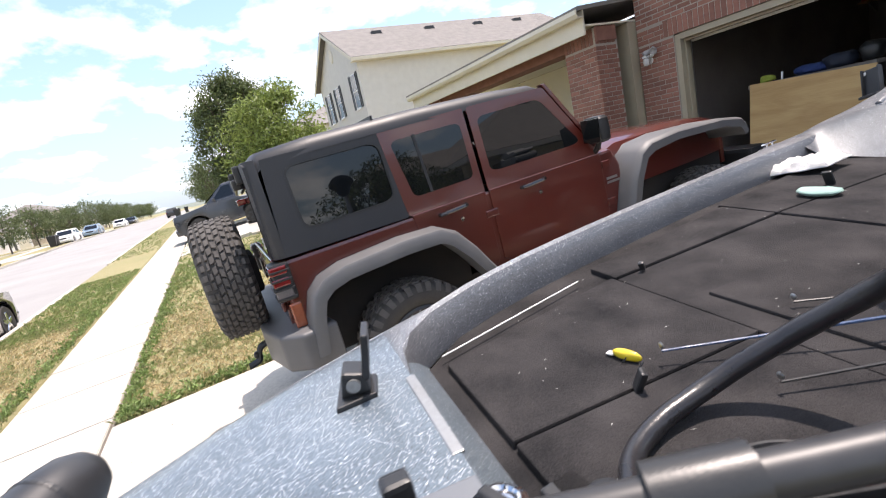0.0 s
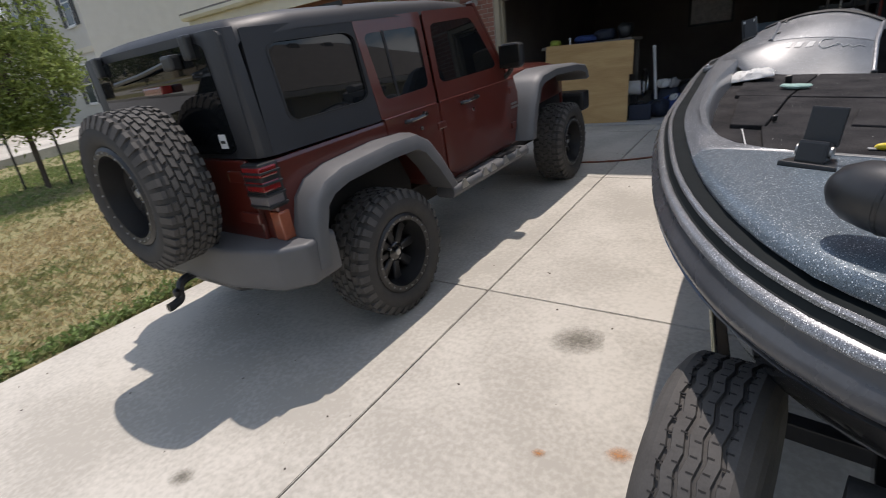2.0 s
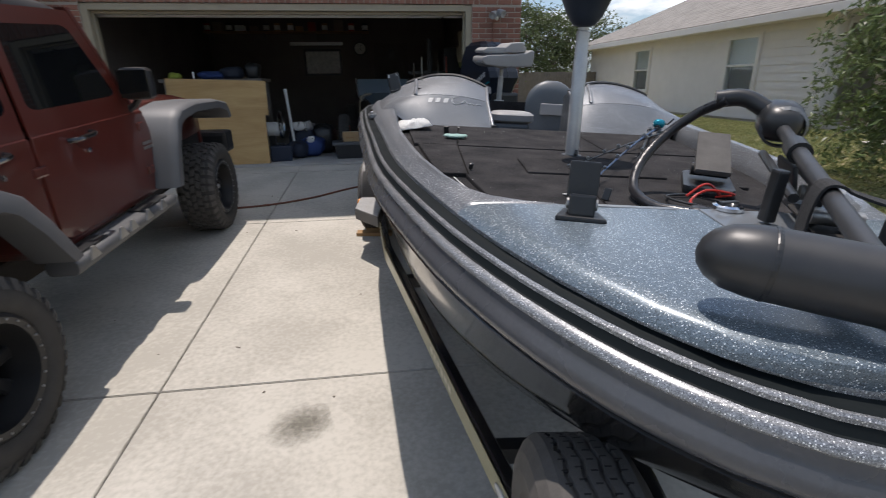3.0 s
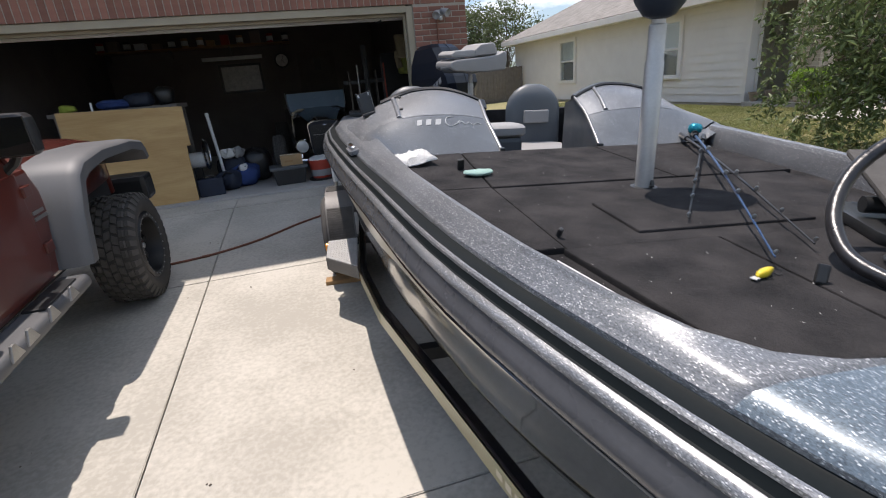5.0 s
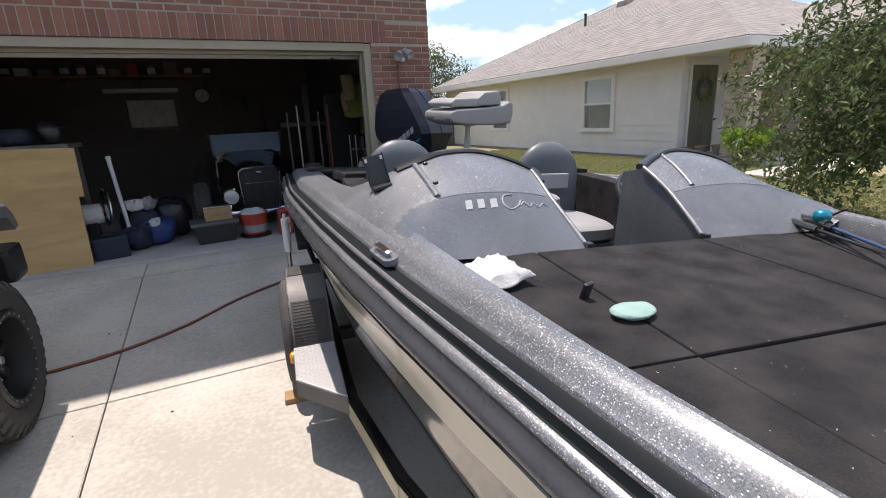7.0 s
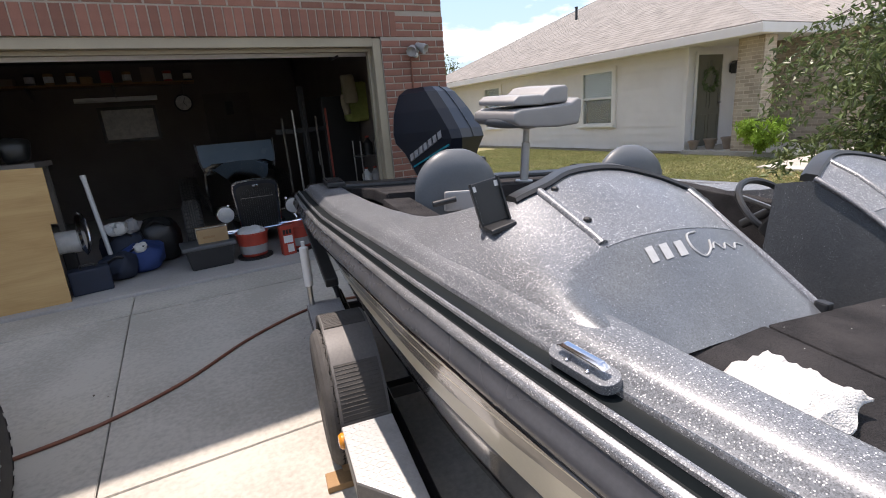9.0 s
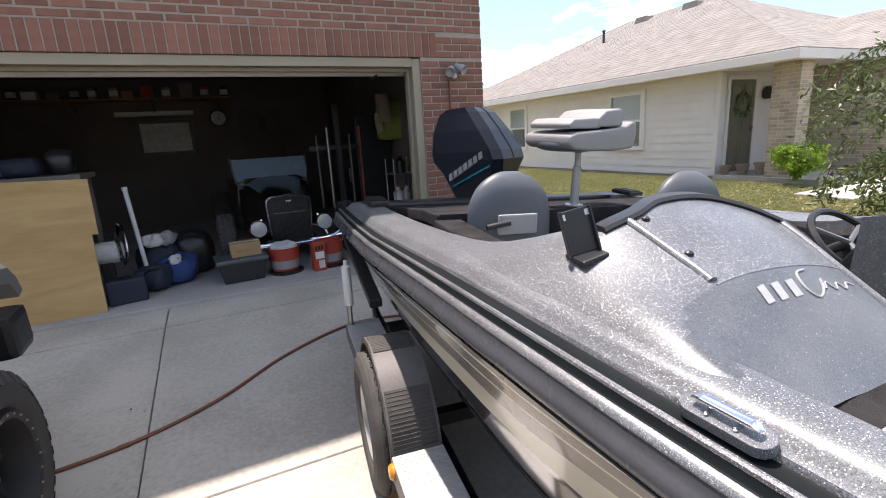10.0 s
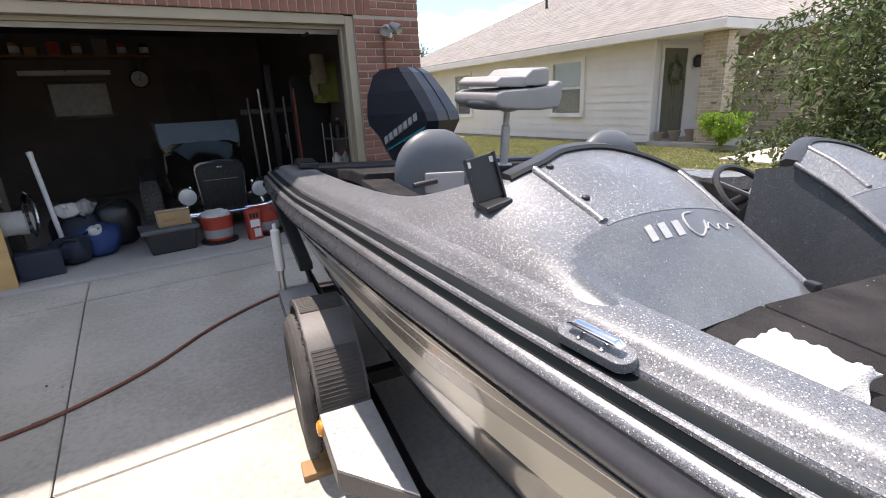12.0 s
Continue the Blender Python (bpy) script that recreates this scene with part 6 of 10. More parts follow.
reel = part("reel", move(pillow(0.035, 0.03, 0.028, 12, 2.4), Matrix.Translation((0.72, 2.55, 0.075))), "teal", r1, "teal anodised reel", True)
part("crank", tube([(0.755, 2.55, 0.075), (0.775, 2.55, 0.075), (0.78, 2.52, 0.10), (0.78, 2.50, 0.11)], 0.005, 6), "plastic_black", reel)
part("reel_seat", tube([(0.75, 2.61, 0.05), (0.69, 2.50, 0.055)], 0.016, 10), "plastic_black", r1, "", True)
lu = thing("fishing_lure", BOAT @ Matrix.Translation((-0.165, 1.08, -0.006)) @ pose(0, 0, 0, 0, 0, 20), "bright yellow crankbait lure at the rod tip", "lure")
part("body", bend(pillow(0.030, 0.009, 0.0105, 16, 2.2, 0.0105), lambda c: Vector((c.x, c.y * (1 - 0.5 * max(0, c.x / 0.030)), c.z))), "yellow", lu, "", True)
part("lip", box(-0.042, -0.026, -0.007, 0.007, 0.004, 0.007, 0.002), "lens_clear", lu)
for xx in (-0.008, 0.025):
    part("hook", tube(smooth_line([(xx, 0.0, 0.006), (xx + 0.004, -0.012, 0.002), (xx + 0.01, -0.016, 0.006), (xx + 0.012, -0.010, 0.012)], 3), 0.0012, 5), "black", lu)

# ---- trolling motor on the bow ----
tm = thing("trolling_motor", BOAT @ Matrix.Translation((0, 0.025, 0)), "black bow-mounted electric trolling motor folded on its mount", "trolling motor")
ax0, ax1 = Vector((-0.235, 0.205, 0.145)), Vector((0.11, 0.035, 0.135))
axis = (ax1 - ax0).normalized()
rot = axis.to_track_quat("Z", "Y").to_matrix().to_4x4()
L = (ax1 - ax0).length
body = lathe([(0.004, -0.004), (0.018, 0.0), (0.033, 0.012), (0.045, 0.035), (0.050, 0.065), (0.051, 0.08), (0.0505, L - 0.09), (0.052, L - 0.085), (0.052, L - 0.03), (0.044, L - 0.01), (0.03, L + 0.01)], 36, "z")
part("motor_housing", move(body, Matrix.Translation(ax0) @ rot), "motor_black", tm, "worn black motor housing", True)
part("band", move(lathe([(0.0515, 0.08), (0.0522, 0.082), (0.0522, 0.085), (0.0515, 0.087)], 36, "z", caps=False), Matrix.Translation(ax0) @ rot), "plastic_black", tm)
for k in range(3):
    rings = []
    for i in range(9):
        t = i / 8
        w = 0.036 * math.sin(math.pi * (0.15 + 0.85 * t) ** 0.8) + 0.012
        tw_a = 0.9 - 0.5 * t
        rings.append([(0.02 + 0.085 * t, w * math.cos(a) * math.cos(tw_a), w * math.cos(a) * math.sin(tw_a) + 0.004 * math.sin(a)) for a in [2 * math.pi * q / 12 for q in range(12)]])
    bm = move(loft(rings), Matrix.Translation(ax1 + axis * 0.03) @ rot @ Matrix.Rotation(2 * math.pi * k / 3 + 0.5, 4, "Z"))
    part("propeller_blade", bm, "prop_grey", tm, "dull grey plastic blade", True)
part("prop_hub", move(lathe([(0.034, 0.0), (0.034, 0.05), (0.02, 0.065), (0, 0.07)], 20, "z"), Matrix.Translation(ax1) @ rot), "plastic_black", tm, "", True)
s0, s1 = Vector((-0.01, 0.13, 0.13)), Vector((0.375, 0.97, 0.235))
part("shaft", tube([s0, s1], 0.0175, 18), "motor_black", tm, "smooth black shaft", True)
part("shaft_collar", tube([s0, s0.lerp(s1, 0.06)], 0.024, 18), "plastic_black", tm, "", True)
part("shaft_collar", tube([s0.lerp(s1, 0.72), s0.lerp(s1, 0.80)], 0.027, 18), "plastic_black", tm, "", True)
head = part("head", move(pillow(0.06, 0.085, 0.055, 16, 2.6), Matrix.Translation((0.40, 1.03, 0.255)) @ pose(0, 0, 0, 10, 0, -25)), "plastic_black", tm, "black control head", True)
part("head_ring", move(lathe([(0.052, -0.012), (0.06, 0.0), (0.052, 0.012)], 24, "y", caps=False), Matrix.Translation((0.385, 0.985, 0.24)) @ pose(0, 0, 0, 8, 0, -25)), "plastic_grey", head)
part("head_arm", tube(smooth_line([(0.37, 1.05, 0.28), (0.32, 1.10, 0.31), (0.25, 1.13, 0.30)], 4), 0.026, 12), "plastic_black", head, "", True)
cab = smooth_line([(0.27, 1.10, 0.30), (0.22, 1.17, 0.25), (0.14, 1.19, 0.17), (0.06, 1.14, 0.09), (0.015, 1.05, 0.03), (0.02, 0.94, 0.010), (0.07, 0.86, 0.012), (0.20, 0.79, 0.03)], 8)
part("cable", bend(tube(cab, 0.0155, 12), lambda c: c + Vector((0, 0, 0.002 * noise.noise(c * 25)))), "cable_black", tm, "thick corrugated black cable", True)
# mount: base tray, side cover with a decal, links and strap
part("mount_tray", prism([(0.02, 0.10), (0.11, 0.05), (0.42, 0.80), (0.33, 0.85)], 0.066, 0.086, "z", 0.006), "mount_dark", tm, "grey metal mount tray")
cover = part("mount_cover", prism([(0.10, 0.02), (0.15, 0.0), (0.31, 0.40), (0.30, 0.46), (0.25, 0.45)], 0.07, 0.15, "z", 0.018, 3), "mount_dark", tm, "dark grey plastic mount cover", True)
dec_dir = Vector((0.16, 0.40, 0)).normalized()
dec_n = Vector((dec_dir.y, -dec_dir.x, 0))
decal = Matrix(((dec_dir.x, dec_n.x, 0, 0.159), (dec_dir.y, dec_n.y, 0, 0.022), (0, 0, 1, 0.112), (0, 0, 0, 1)))
part("decal", move(box(0.0, 0.36, -0.001, 0.003, -0.03, 0.025, 0.0), decal), "black", cover, "black decal")
for a, w, z0, z1, mt in ((0.03, 0.022, -0.008, 0.016, "yellow"), (0.058, 0.012, -0.008, 0.016, "yellow"), (0.078, 0.022, -0.008, 0.016, "yellow"), (0.107, 0.022, -0.008, 0.016, "yellow"), (0.15, 0.025, -0.008, 0.018, "yellow"), (0.182, 0.025, -0.008, 0.018, "yellow"), (0.214, 0.025, -0.008, 0.018, "yellow"), (0.246, 0.027, -0.008, 0.018, "yellow"), (0.17, 0.10, -0.022, -0.012, "white")):
    part("decal_bar", move(prism([(a, z0), (a + w, z0), (a + w + 0.006, z1), (a + 0.006, z1)], 0.003, 0.0045, "y"), decal), mt, cover)
for f0, f1, off in ((0.45, 0.95, 0.035), (0.5, 1.0, -0.03)):
    a, c = s0.lerp(s1, f0), s0.lerp(s1, f1)
    part("link_arm", tube([a + Vector((off, -off * 0.4, -0.045)), c + Vector((off, -off * 0.4, -0.07))], 0.011, 8), "plastic_black", tm)
way = smooth_line([(0, 0.026, -0.09), (0, 0.026, -0.02), (0, 0.016, 0.017), (0, -0.010, 0.021), (0, -0.03, 0.010), (0, -0.10, -0.006), (0, -0.175, -0.010), (0, -0.197, -0.04), (0, -0.203, -0.10), (0, -0.208, -0.26)], 4)
rings = []
for k, p in enumerate(way):
    d = (Vector(way[min(k + 1, len(way) - 1)]) - Vector(way[max(k - 1, 0)])).normalized()
    o = Vector((0, -d.z, d.y)) * 0.0025
    rings.append([Vector(p) + Vector((-0.033, 0, 0)) - o, Vector(p) + Vector((0.033, 0, 0)) - o, Vector(p) + Vector((0.033, 0, 0)) + o, Vector(p) + Vector((-0.033, 0, 0)) + o])
part("strap", loft(rings), "webbing", tm, "black webbing strap").matrix_basis = Matrix.Translation(s0.lerp(s1, 0.40)) @ pose(0, 0, 0, 0, 0, 65)
part("bracket", box(0.105, 0.130, 0.56, 0.59, 0.08, 0.195, 0.006), "plastic_black", tm)
part("bracket", box(0.165, 0.190, 0.525, 0.555, 0.08, 0.18, 0.006), "plastic_black", tm)
part("pull_rod", tube([(0.20, 0.56, 0.13), (0.36, 0.80, 0.15)], 0.005, 6), "steel", tm)
for k, (x, y) in enumerate(((0.07, 0.12), (0.14, 0.30), (0.23, 0.50), (0.32, 0.72))):
    part("bolt", lathe([(0.010, 0.086), (0.010, 0.092), (0.005, 0.096)], 8, "z", (x, y, 0)), "bolt", tm)
part("head_plate", move(box(-0.006, 0.006, -0.10, 0.10, 0.0, 0.10, 0.006), Matrix.Translation((0.33, 0.82, 0.075)) @ pose(0, 0, 0, 0, -12, -24)), "plastic_black", tm)
# flat dark plate on the tray; its colour gives a recess's shade
part("mount_slot", prism([(p[0] * 0.92 + p[1] * 0.39, p[1] * 0.92 - p[0] * 0.39) for p in rrect(-0.045, 0.02, 0.46, 0.76, 0.03, 4)], 0.0862, 0.0885, "z"), "underbody", tm, "dark plate painted as a shaded recess in the mount tray")
for k, (x, y) in enumerate(((0.215, 0.50), (0.335, 0.70))):
    part("pivot", tube([(x - 0.05, y + 0.02, 0.115), (x + 0.03, y - 0.015, 0.115)], 0.018, 12), "steel", tm, "bright pivot pin", True)
part("edge_plate", box(-0.27, -0.03, 0.688, 0.706, 0.068, 0.073, 0.002), "steel", boat, "scuffed metal edge plate")
# foot pedal with loose wires
fp = thing("foot_pedal", BOAT @ Matrix.Translation((0.36, 1.28, -0.006)) @ pose(0, 0, 0, 0, 0, -25), "black rubber foot control pedal on the deck", "foot pedal")
part("base", prism(rrect(-0.08, 0.08, -0.17, 0.15, 0.04, 4), 0.0, 0.03, "z", 0.008), "plastic_black", fp, "", True)
part("treadle", bend(move(box(-0.055, 0.055, -0.15, 0.15, 0.0, 0.018, 0.008), Matrix.Translation((0, 0.02, 0.085)) @ pose(0, 0, 0, 16, 0, 0)), lambda c: c + Vector((0, 0, 0.03 * (c.y / 0.15) ** 2))), "tread", fp, "", True)
part("pivot", tube([(-0.06, 0, 0.06), (0.06, 0, 0.06)], 0.022, 10), "plastic_black", fp, "", True)
for mt, pts in (("red_wire", [(0.02, -0.19, 0.01), (0.06, -0.26, 0.04), (-0.02, -0.30, 0.05), (-0.06, -0.36, 0.02), (0.0, -0.42, 0.015)]), ("red_wire", [(0.03, -0.19, 0.02), (-0.02, -0.25, 0.06), (-0.07, -0.28, 0.02)]), ("plastic_black", [(-0.02, -0.18, 0.01), (-0.12, -0.26, 0.01), (-0.10, -0.36, 0.02), (0.02, -0.40, 0.02)])):
    part("wire", tube(smooth_line(pts, 5), 0.004, 6), mt, fp, "", True)
plug = thing("power_plug", BOAT @ Matrix.Translation((0.10, 0.83, -0.018)) @ pose(0, 0, 0, 0, 0, 10), "black socket for the trolling motor cable", "socket")
part("body", lathe([(0.045, 0), (0.045, 0.008), (0.026, 0.012), (0.026, 0.055), (0.02, 0.06), (0, 0.061)], 18, "z"), "plastic_black", plug, "", True)
part("base", box(-0.10, 0.09, -0.03, 0.03, 0.0, 0.012, 0.004), "plastic_black", plug)
# smooth grey pad under the mount
part("mount_pad", prism([(0.02, 0.70), (0.36, 0.70), (0.31, 0.50), (0.20, 0.24), (0.08, 0.09), (-0.01, 0.13)], 0.058, 0.0745, "z", 0.003), "gelcoat", boat, "smooth grey non-slip pad")

# lint and sand on the carpet
lint = bmesh.new()
rl = random.Random(31)
for k in range(200):
    y = rl.uniform(0.85, 2.65)
    x = rl.uniform(-1, 1) * (inner_edge(y) - 0.06)
    a, ln = rl.uniform(0, 3.14), rl.uniform(0.001, 0.004)
    z = 0.0006
    dx, dy, t = ln * math.cos(a), ln * math.sin(a), 0.0005
    lint.faces.new([lint.verts.new(v) for v in ((x - dx, y - dy, z), (x + dy * t / ln, y - dx * t / ln, z + 0.001), (x + dx, y + dy, z), (x - dy * t / ln, y + dx * t / ln, z + 0.001))])
lint_ob = part("lint", lint, "paper", None)
lint_ob.matrix_basis = BOAT
tagged(lint_ob, "pale lint and sand grains on the black carpet", "lint", kind="stuff")

# ---- outboard ----
ob_m = thing("outboard_motor", BOAT @ Matrix.Translation((0.22, 5.62, -0.40)) @ pose(0, 0, 0, -6, 0, 34) @ Matrix.Diagonal((1.05, 1.0, 1.2, 1)), "glossy black outboard motor tilted on the transom", "outboard motor")
rings = []
FORM = ((0.12, 0.10, 0.12, 0.42, 0.04), (0.26, 0.145, 0.06, 0.52, 0.06), (0.42, 0.190, 0.0, 0.60, 0.07), (0.50, 0.218, -0.035, 0.66, 0.06), (0.56, 0.222, -0.015, 0.67, 0.06), (0.70, 0.208, 0.09, 0.66, 0.065), (0.82, 0.185, 0.20, 0.60, 0.06), (0.855, 0.150, 0.26, 0.54, 0.05))
for z, w, y0, y1, ch in FORM:
    rings.append([(-w, y0 + ch, z), (-w, y1 - ch, z), (-w + ch, y1, z), (w - ch, y1, z), (w, y1 - ch, z), (w, y0 + ch, z), (w - ch, y0, z), (-w + ch, y0, z)])
bm = loft(rings)
bmesh.ops.bevel(bm, geom=[e for e in bm.edges if e.calc_face_angle(0) > 0.3], offset=0.010, segments=1, affect="EDGES", clamp_overlap=True)
cowl = part("cowl", bm, "engine", ob_m, "glossy black faceted cowl")
part("cowl_ridge", tube([(0, y0 - 0.001, z) for z, w, y0, y1, ch in FORM[3:]] + [(0, 0.53, 0.857)], 0.005, 6), "plastic_black", cowl)
for k in range(7):
    a = 0.12 + 0.050 * k
    part("mark", prism([(a, 0.560 - 0.022 * k), (a + 0.034, 0.545 - 0.022 * k), (a + 0.030, 0.500 - 0.022 * k), (a - 0.004, 0.515 - 0.022 * k)], -0.2265, -0.205, "x"), "vinyl_grey", cowl, "pale painted mark")
part("stripe", prism([(0.06, 0.470), (0.44, 0.335), (0.44, 0.322), (0.06, 0.455)], -0.212, -0.170, "x"), "teal", cowl, "thin painted stripe")
part("midsection", box(-0.09, 0.09, 0.10, 0.42, -0.35, 0.24, 0.04), "engine", ob_m)
part("bracket", box(-0.15, 0.15, -0.06, 0.10, -0.25, 0.36, 0.03), "plastic_black", ob_m)
part("gearcase", move(pillow(0.06, 0.26, 0.06, 14, 2.4), Matrix.Translation((0, 0.28, -0.42))), "engine", ob_m, "", True)


# ---- the trailer ----
TRAILER = Matrix.Translation((1.80, -6.846, -0.3937)) @ pose(0, 0, 0, 0, 0, -7.5) @ pose(0, 0, 0, math.degrees(math.atan(SLOPE)), 0, 0)
tr_ob = thing("boat_trailer", TRAILER, "black boat trailer with treadplate fenders and olive side rails", "trailer")


def beam(name, a, b, w, h, material, parent, label=""):
    """A straight box beam from a to b, w wide and h high."""
    a, b = Vector(a), Vector(b)
    d = b - a
    ang = math.atan2(d.y, d.x)
    bm = box(0, math.hypot(d.x, d.y), -w / 2, w / 2, -h / 2, h / 2, 0.006, 1)
    bend(bm, lambda c: Vector((c.x, c.y, c.z + d.z * c.x / max(0.01, math.hypot(d.x, d.y)))))
    return part(name, move(bm, Matrix.Translation(a) @ Matrix.Rotation(ang, 4, "Z")), material, parent, label)


def road_wheel(name, at, r, w, rim, side=-1):
    """A trailer wheel: ribbed highway tyre with sipes on a plain pressed-steel rim, its face to side * x."""
    o = w / 2
    hub = part(name, lathe([(0.05, -0.02), (0.055, 0.0), (0.045, 0.03), (0.0, 0.034)], 18, "x"), "steel", tr_ob, "", True)
    hub.matrix_basis = Matrix.Translation(at) @ pose(0, 0, 0, 0, 0, 180 if side < 0 else 0)
    g_ = 0.008
    prof = [(rim, o - 0.02), (rim + 0.02, o), (rim + 0.06, o + 0.008), (r - 0.035, o + 0.002), (r - 0.012, o - 0.012), (r, o - 0.028)]
    xs_ = [o - 0.048 - k * (w - 0.096) / 3 for k in range(4)]
    for x in xs_:
        prof += [(r, x + 0.005), (r - g_, x + 0.003), (r - g_, x - 0.003), (r, x - 0.005)]
    prof += [(r, -o + 0.028), (r - 0.012, -o + 0.012), (r - 0.035, -o - 0.002), (rim + 0.06, -o - 0.008), (rim + 0.02, -o), (rim, -o + 0.02)]
    bm = lathe(prof, 96, "x", caps=False)

    def wavy(c):
        rad = math.hypot(c.y, c.z)
        if rad > r - 0.011 and abs(c.x) < o - 0.03:
            a = math.atan2(c.z, c.y)
            c.x += 0.0035 * math.sin(24 * a)
        return c
    part("tyre", bend(bm, wavy), "tread", hub, "black ribbed highway tyre")
    sip = bmesh.new()
    for k in range(64):
        a = 2 * math.pi * k / 64
        for j in range(5):
            x0 = o - 0.030 - j * (w - 0.060) / 5
            join(sip, move(box(x0 - 0.020, x0 - 0.008, -0.0016, 0.0016, r - 0.004, r + 0.0006), Matrix.Rotation(a + 0.03 * (j % 2), 4, "X")))
    tagged(part("sipe", sip, "underbody", hub), kind="stuff")
    dish = part("rim", lathe([(rim + 0.012, o - 0.016), (rim - 0.006, o - 0.010), (rim - 0.02, o - 0.03), (rim - 0.03, 0.0), (0.11, 0.01), (0.06, 0.025), (0.04, 0.01)], 40, "x", caps=False), "post_grey", hub, "pale pressed-steel rim", True)
    for k in range(5):
        a = 2 * math.pi * k / 5
        part("wheel_nut", lathe([(0.011, 0.012), (0.011, 0.032), (0.006, 0.036)], 6, "x", (0, 0.075 * math.cos(a), 0.075 * math.sin(a))), "bolt", dish)
    return hub


for s in (-1, 1):
    for k, (a, b) in enumerate((((s * 0.10, -0.25, 0.36), (s * 0.96, 2.75, 0.30)), ((s * 0.96, 2.74, 0.30), (s * 1.06, 3.30, 0.30)), ((s * 1.06, 3.29, 0.30), (s * 1.06, 5.35, 0.30)))):
        beam("rail", a, b, 0.045, 0.11, "black_gloss", tr_ob, "glossy black frame rail")
        off = Vector((s * 0.026, -0.008, -0.004))
        beam("rail_face", Vector(a) + off, Vector(b) + off, 0.004, 0.085, "olive", tr_ob, "olive painted rail side")
    # painted mark and oval lamp on the rail side
    for k in range(6):
        p = Vector((s * 0.10, -0.25, 0.36)).lerp(Vector((s * 0.96, 2.75, 0.30)), 0.50 + 0.018 * k)
        part("mark", move(box(0.0, 0.035, -0.001, 0.001, -0.018 + 0.006 * (k % 2), 0.016), Matrix.Translation(p + Vector((s * 0.030, -0.009, 0))) @ Matrix.Rotation(math.atan2(3.0, s * 0.86), 4, "Z")), "trim_cream", tr_ob, "pale painted mark")
    p = Vector((s * 0.10, -0.25, 0.36)).lerp(Vector((s * 0.96, 2.75, 0.30)), 0.33)
    part("side_lamp", move(pillow(0.055, 0.008, 0.022, 12, 2.4), Matrix.Translation(p + Vector((s * 0.032, -0.009, 0))) @ Matrix.Rotation(math.atan2(3.0, s * 0.86), 4, "Z")), "lens_clear", tr_ob, "pale oval side lamp", True)
    # bunks
    beam("bunk", (s * 0.42, 1.6, 0.50), (s * 0.50, 5.2, 0.50), 0.09, 0.04, "carpet", tr_ob, "carpeted bunk board")
    for yy in (2.0, 3.4, 4.9):
        part("bunk_post", box(s * 0.44 - 0.02, s * 0.44 + 0.02, yy - 0.02, yy + 0.02, 0.28, 0.49), "steel", tr_ob)
    # fender: bent sheet with rubber treads, step plates before and after
    xi, xo = s * 1.09, s * 1.30
    prof = []
    cy, cz, R = 4.13, 0.32, 0.385
    for k in range(17):
        a = math.radians(172 - 164 * k / 16)
        prof.append((cy + R * math.cos(a), cz + R * math.sin(a)))
    outer = prof + [(y, z) for y, z in [(cy + (R - 0.008) * math.cos(math.radians(8 + 164 * k / 16)), cz + (R - 0.008) * math.sin(math.radians(8 + 164 * k / 16))) for k in range(17)]]
    fender = part("fender", prism(outer, *sorted((xi, xo)), "x"), "fender_paint", tr_ob, "dusty grey steel fender", True)
    lip = [(cy + (R - 0.025) * math.cos(math.radians(172 - 164 * k / 16)), cz + (R - 0.025) * math.sin(math.radians(172 - 164 * k / 16))) for k in range(17)]
    part("fender_lip", prism(prof + lip[::-1], *sorted((xo - s * 0.006, xo)), "x"), "fender_paint", fender)
    for a0, a1 in ((165, 130), (100, 74)):
        pad = [(cy + (R + 0.004) * math.cos(math.radians(a0 + (a1 - a0) * k / 6)), cz + (R + 0.004) * math.sin(math.radians(a0 + (a1 - a0) * k / 6))) for k in range(7)]
        pad += [(cy + (R + 0.0005) * math.cos(math.radians(a1 + (a0 - a1) * k / 6)), cz + (R + 0.0005) * math.sin(math.radians(a1 + (a0 - a1) * k / 6))) for k in range(7)]
        part("tread_pad", prism(pad, *sorted((xi + s * 0.012, xo - s * 0.012)), "x"), "tread", fender, "black ribbed rubber pad")
        for k in range(14):
            a = math.radians(a0 + (a1 - a0) * (k + 0.5) / 14)
            part("pad_rib", box(*sorted((xi + s * 0.015, xo - s * 0.015)), cy + (R + 0.004) * math.cos(a) - 0.002, cy + (R + 0.004) * math.cos(a) + 0.002, cz + (R + 0.002) * math.sin(a), cz + (R + 0.0048) * math.sin(a)), "tread", fender)
    for y0, y1 in ((3.22, 3.745), (4.515, 5.05)):
        step = part("step_plate", prism([(xo, y0 + (0.22 if y0 < 4 else 0)), (xo, y1), (xi, y1), (xi, y0)] if s > 0 else [(xi, y0), (xi, y1), (xo, y1), (xo, y0 + (0.22 if y0 < 4 else 0))], 0.40, 0.415, "z", 0.003), "diamond", tr_ob, "bright treadplate step")
        bm = bmesh.new()
        for i in range(11):
            for j in range(26):
                x = xi + (xo - xi) * (i + 0.5) / 11
                y = y0 + (y1 - y0) * (j + 0.5) / 26
                if y0 < 4 and abs(x - xi) / 0.21 > (y - y0) / 0.22 - 0.06:
                    continue
                join(bm, move(box(-0.0075, 0.0075, -0.002, 0.002, 0.4148, 0.4166), Matrix.Translation((x, y, 0)) @ Matrix.Rotation(math.radians(45 if (i + j) % 2 else -45), 4, "Z")))
        tagged(part("treads", bm, "diamond", step), kind="stuff")
        front = [(xo, y0 + (0.22 if y0 < 4 else 0)), (xo, y1)]
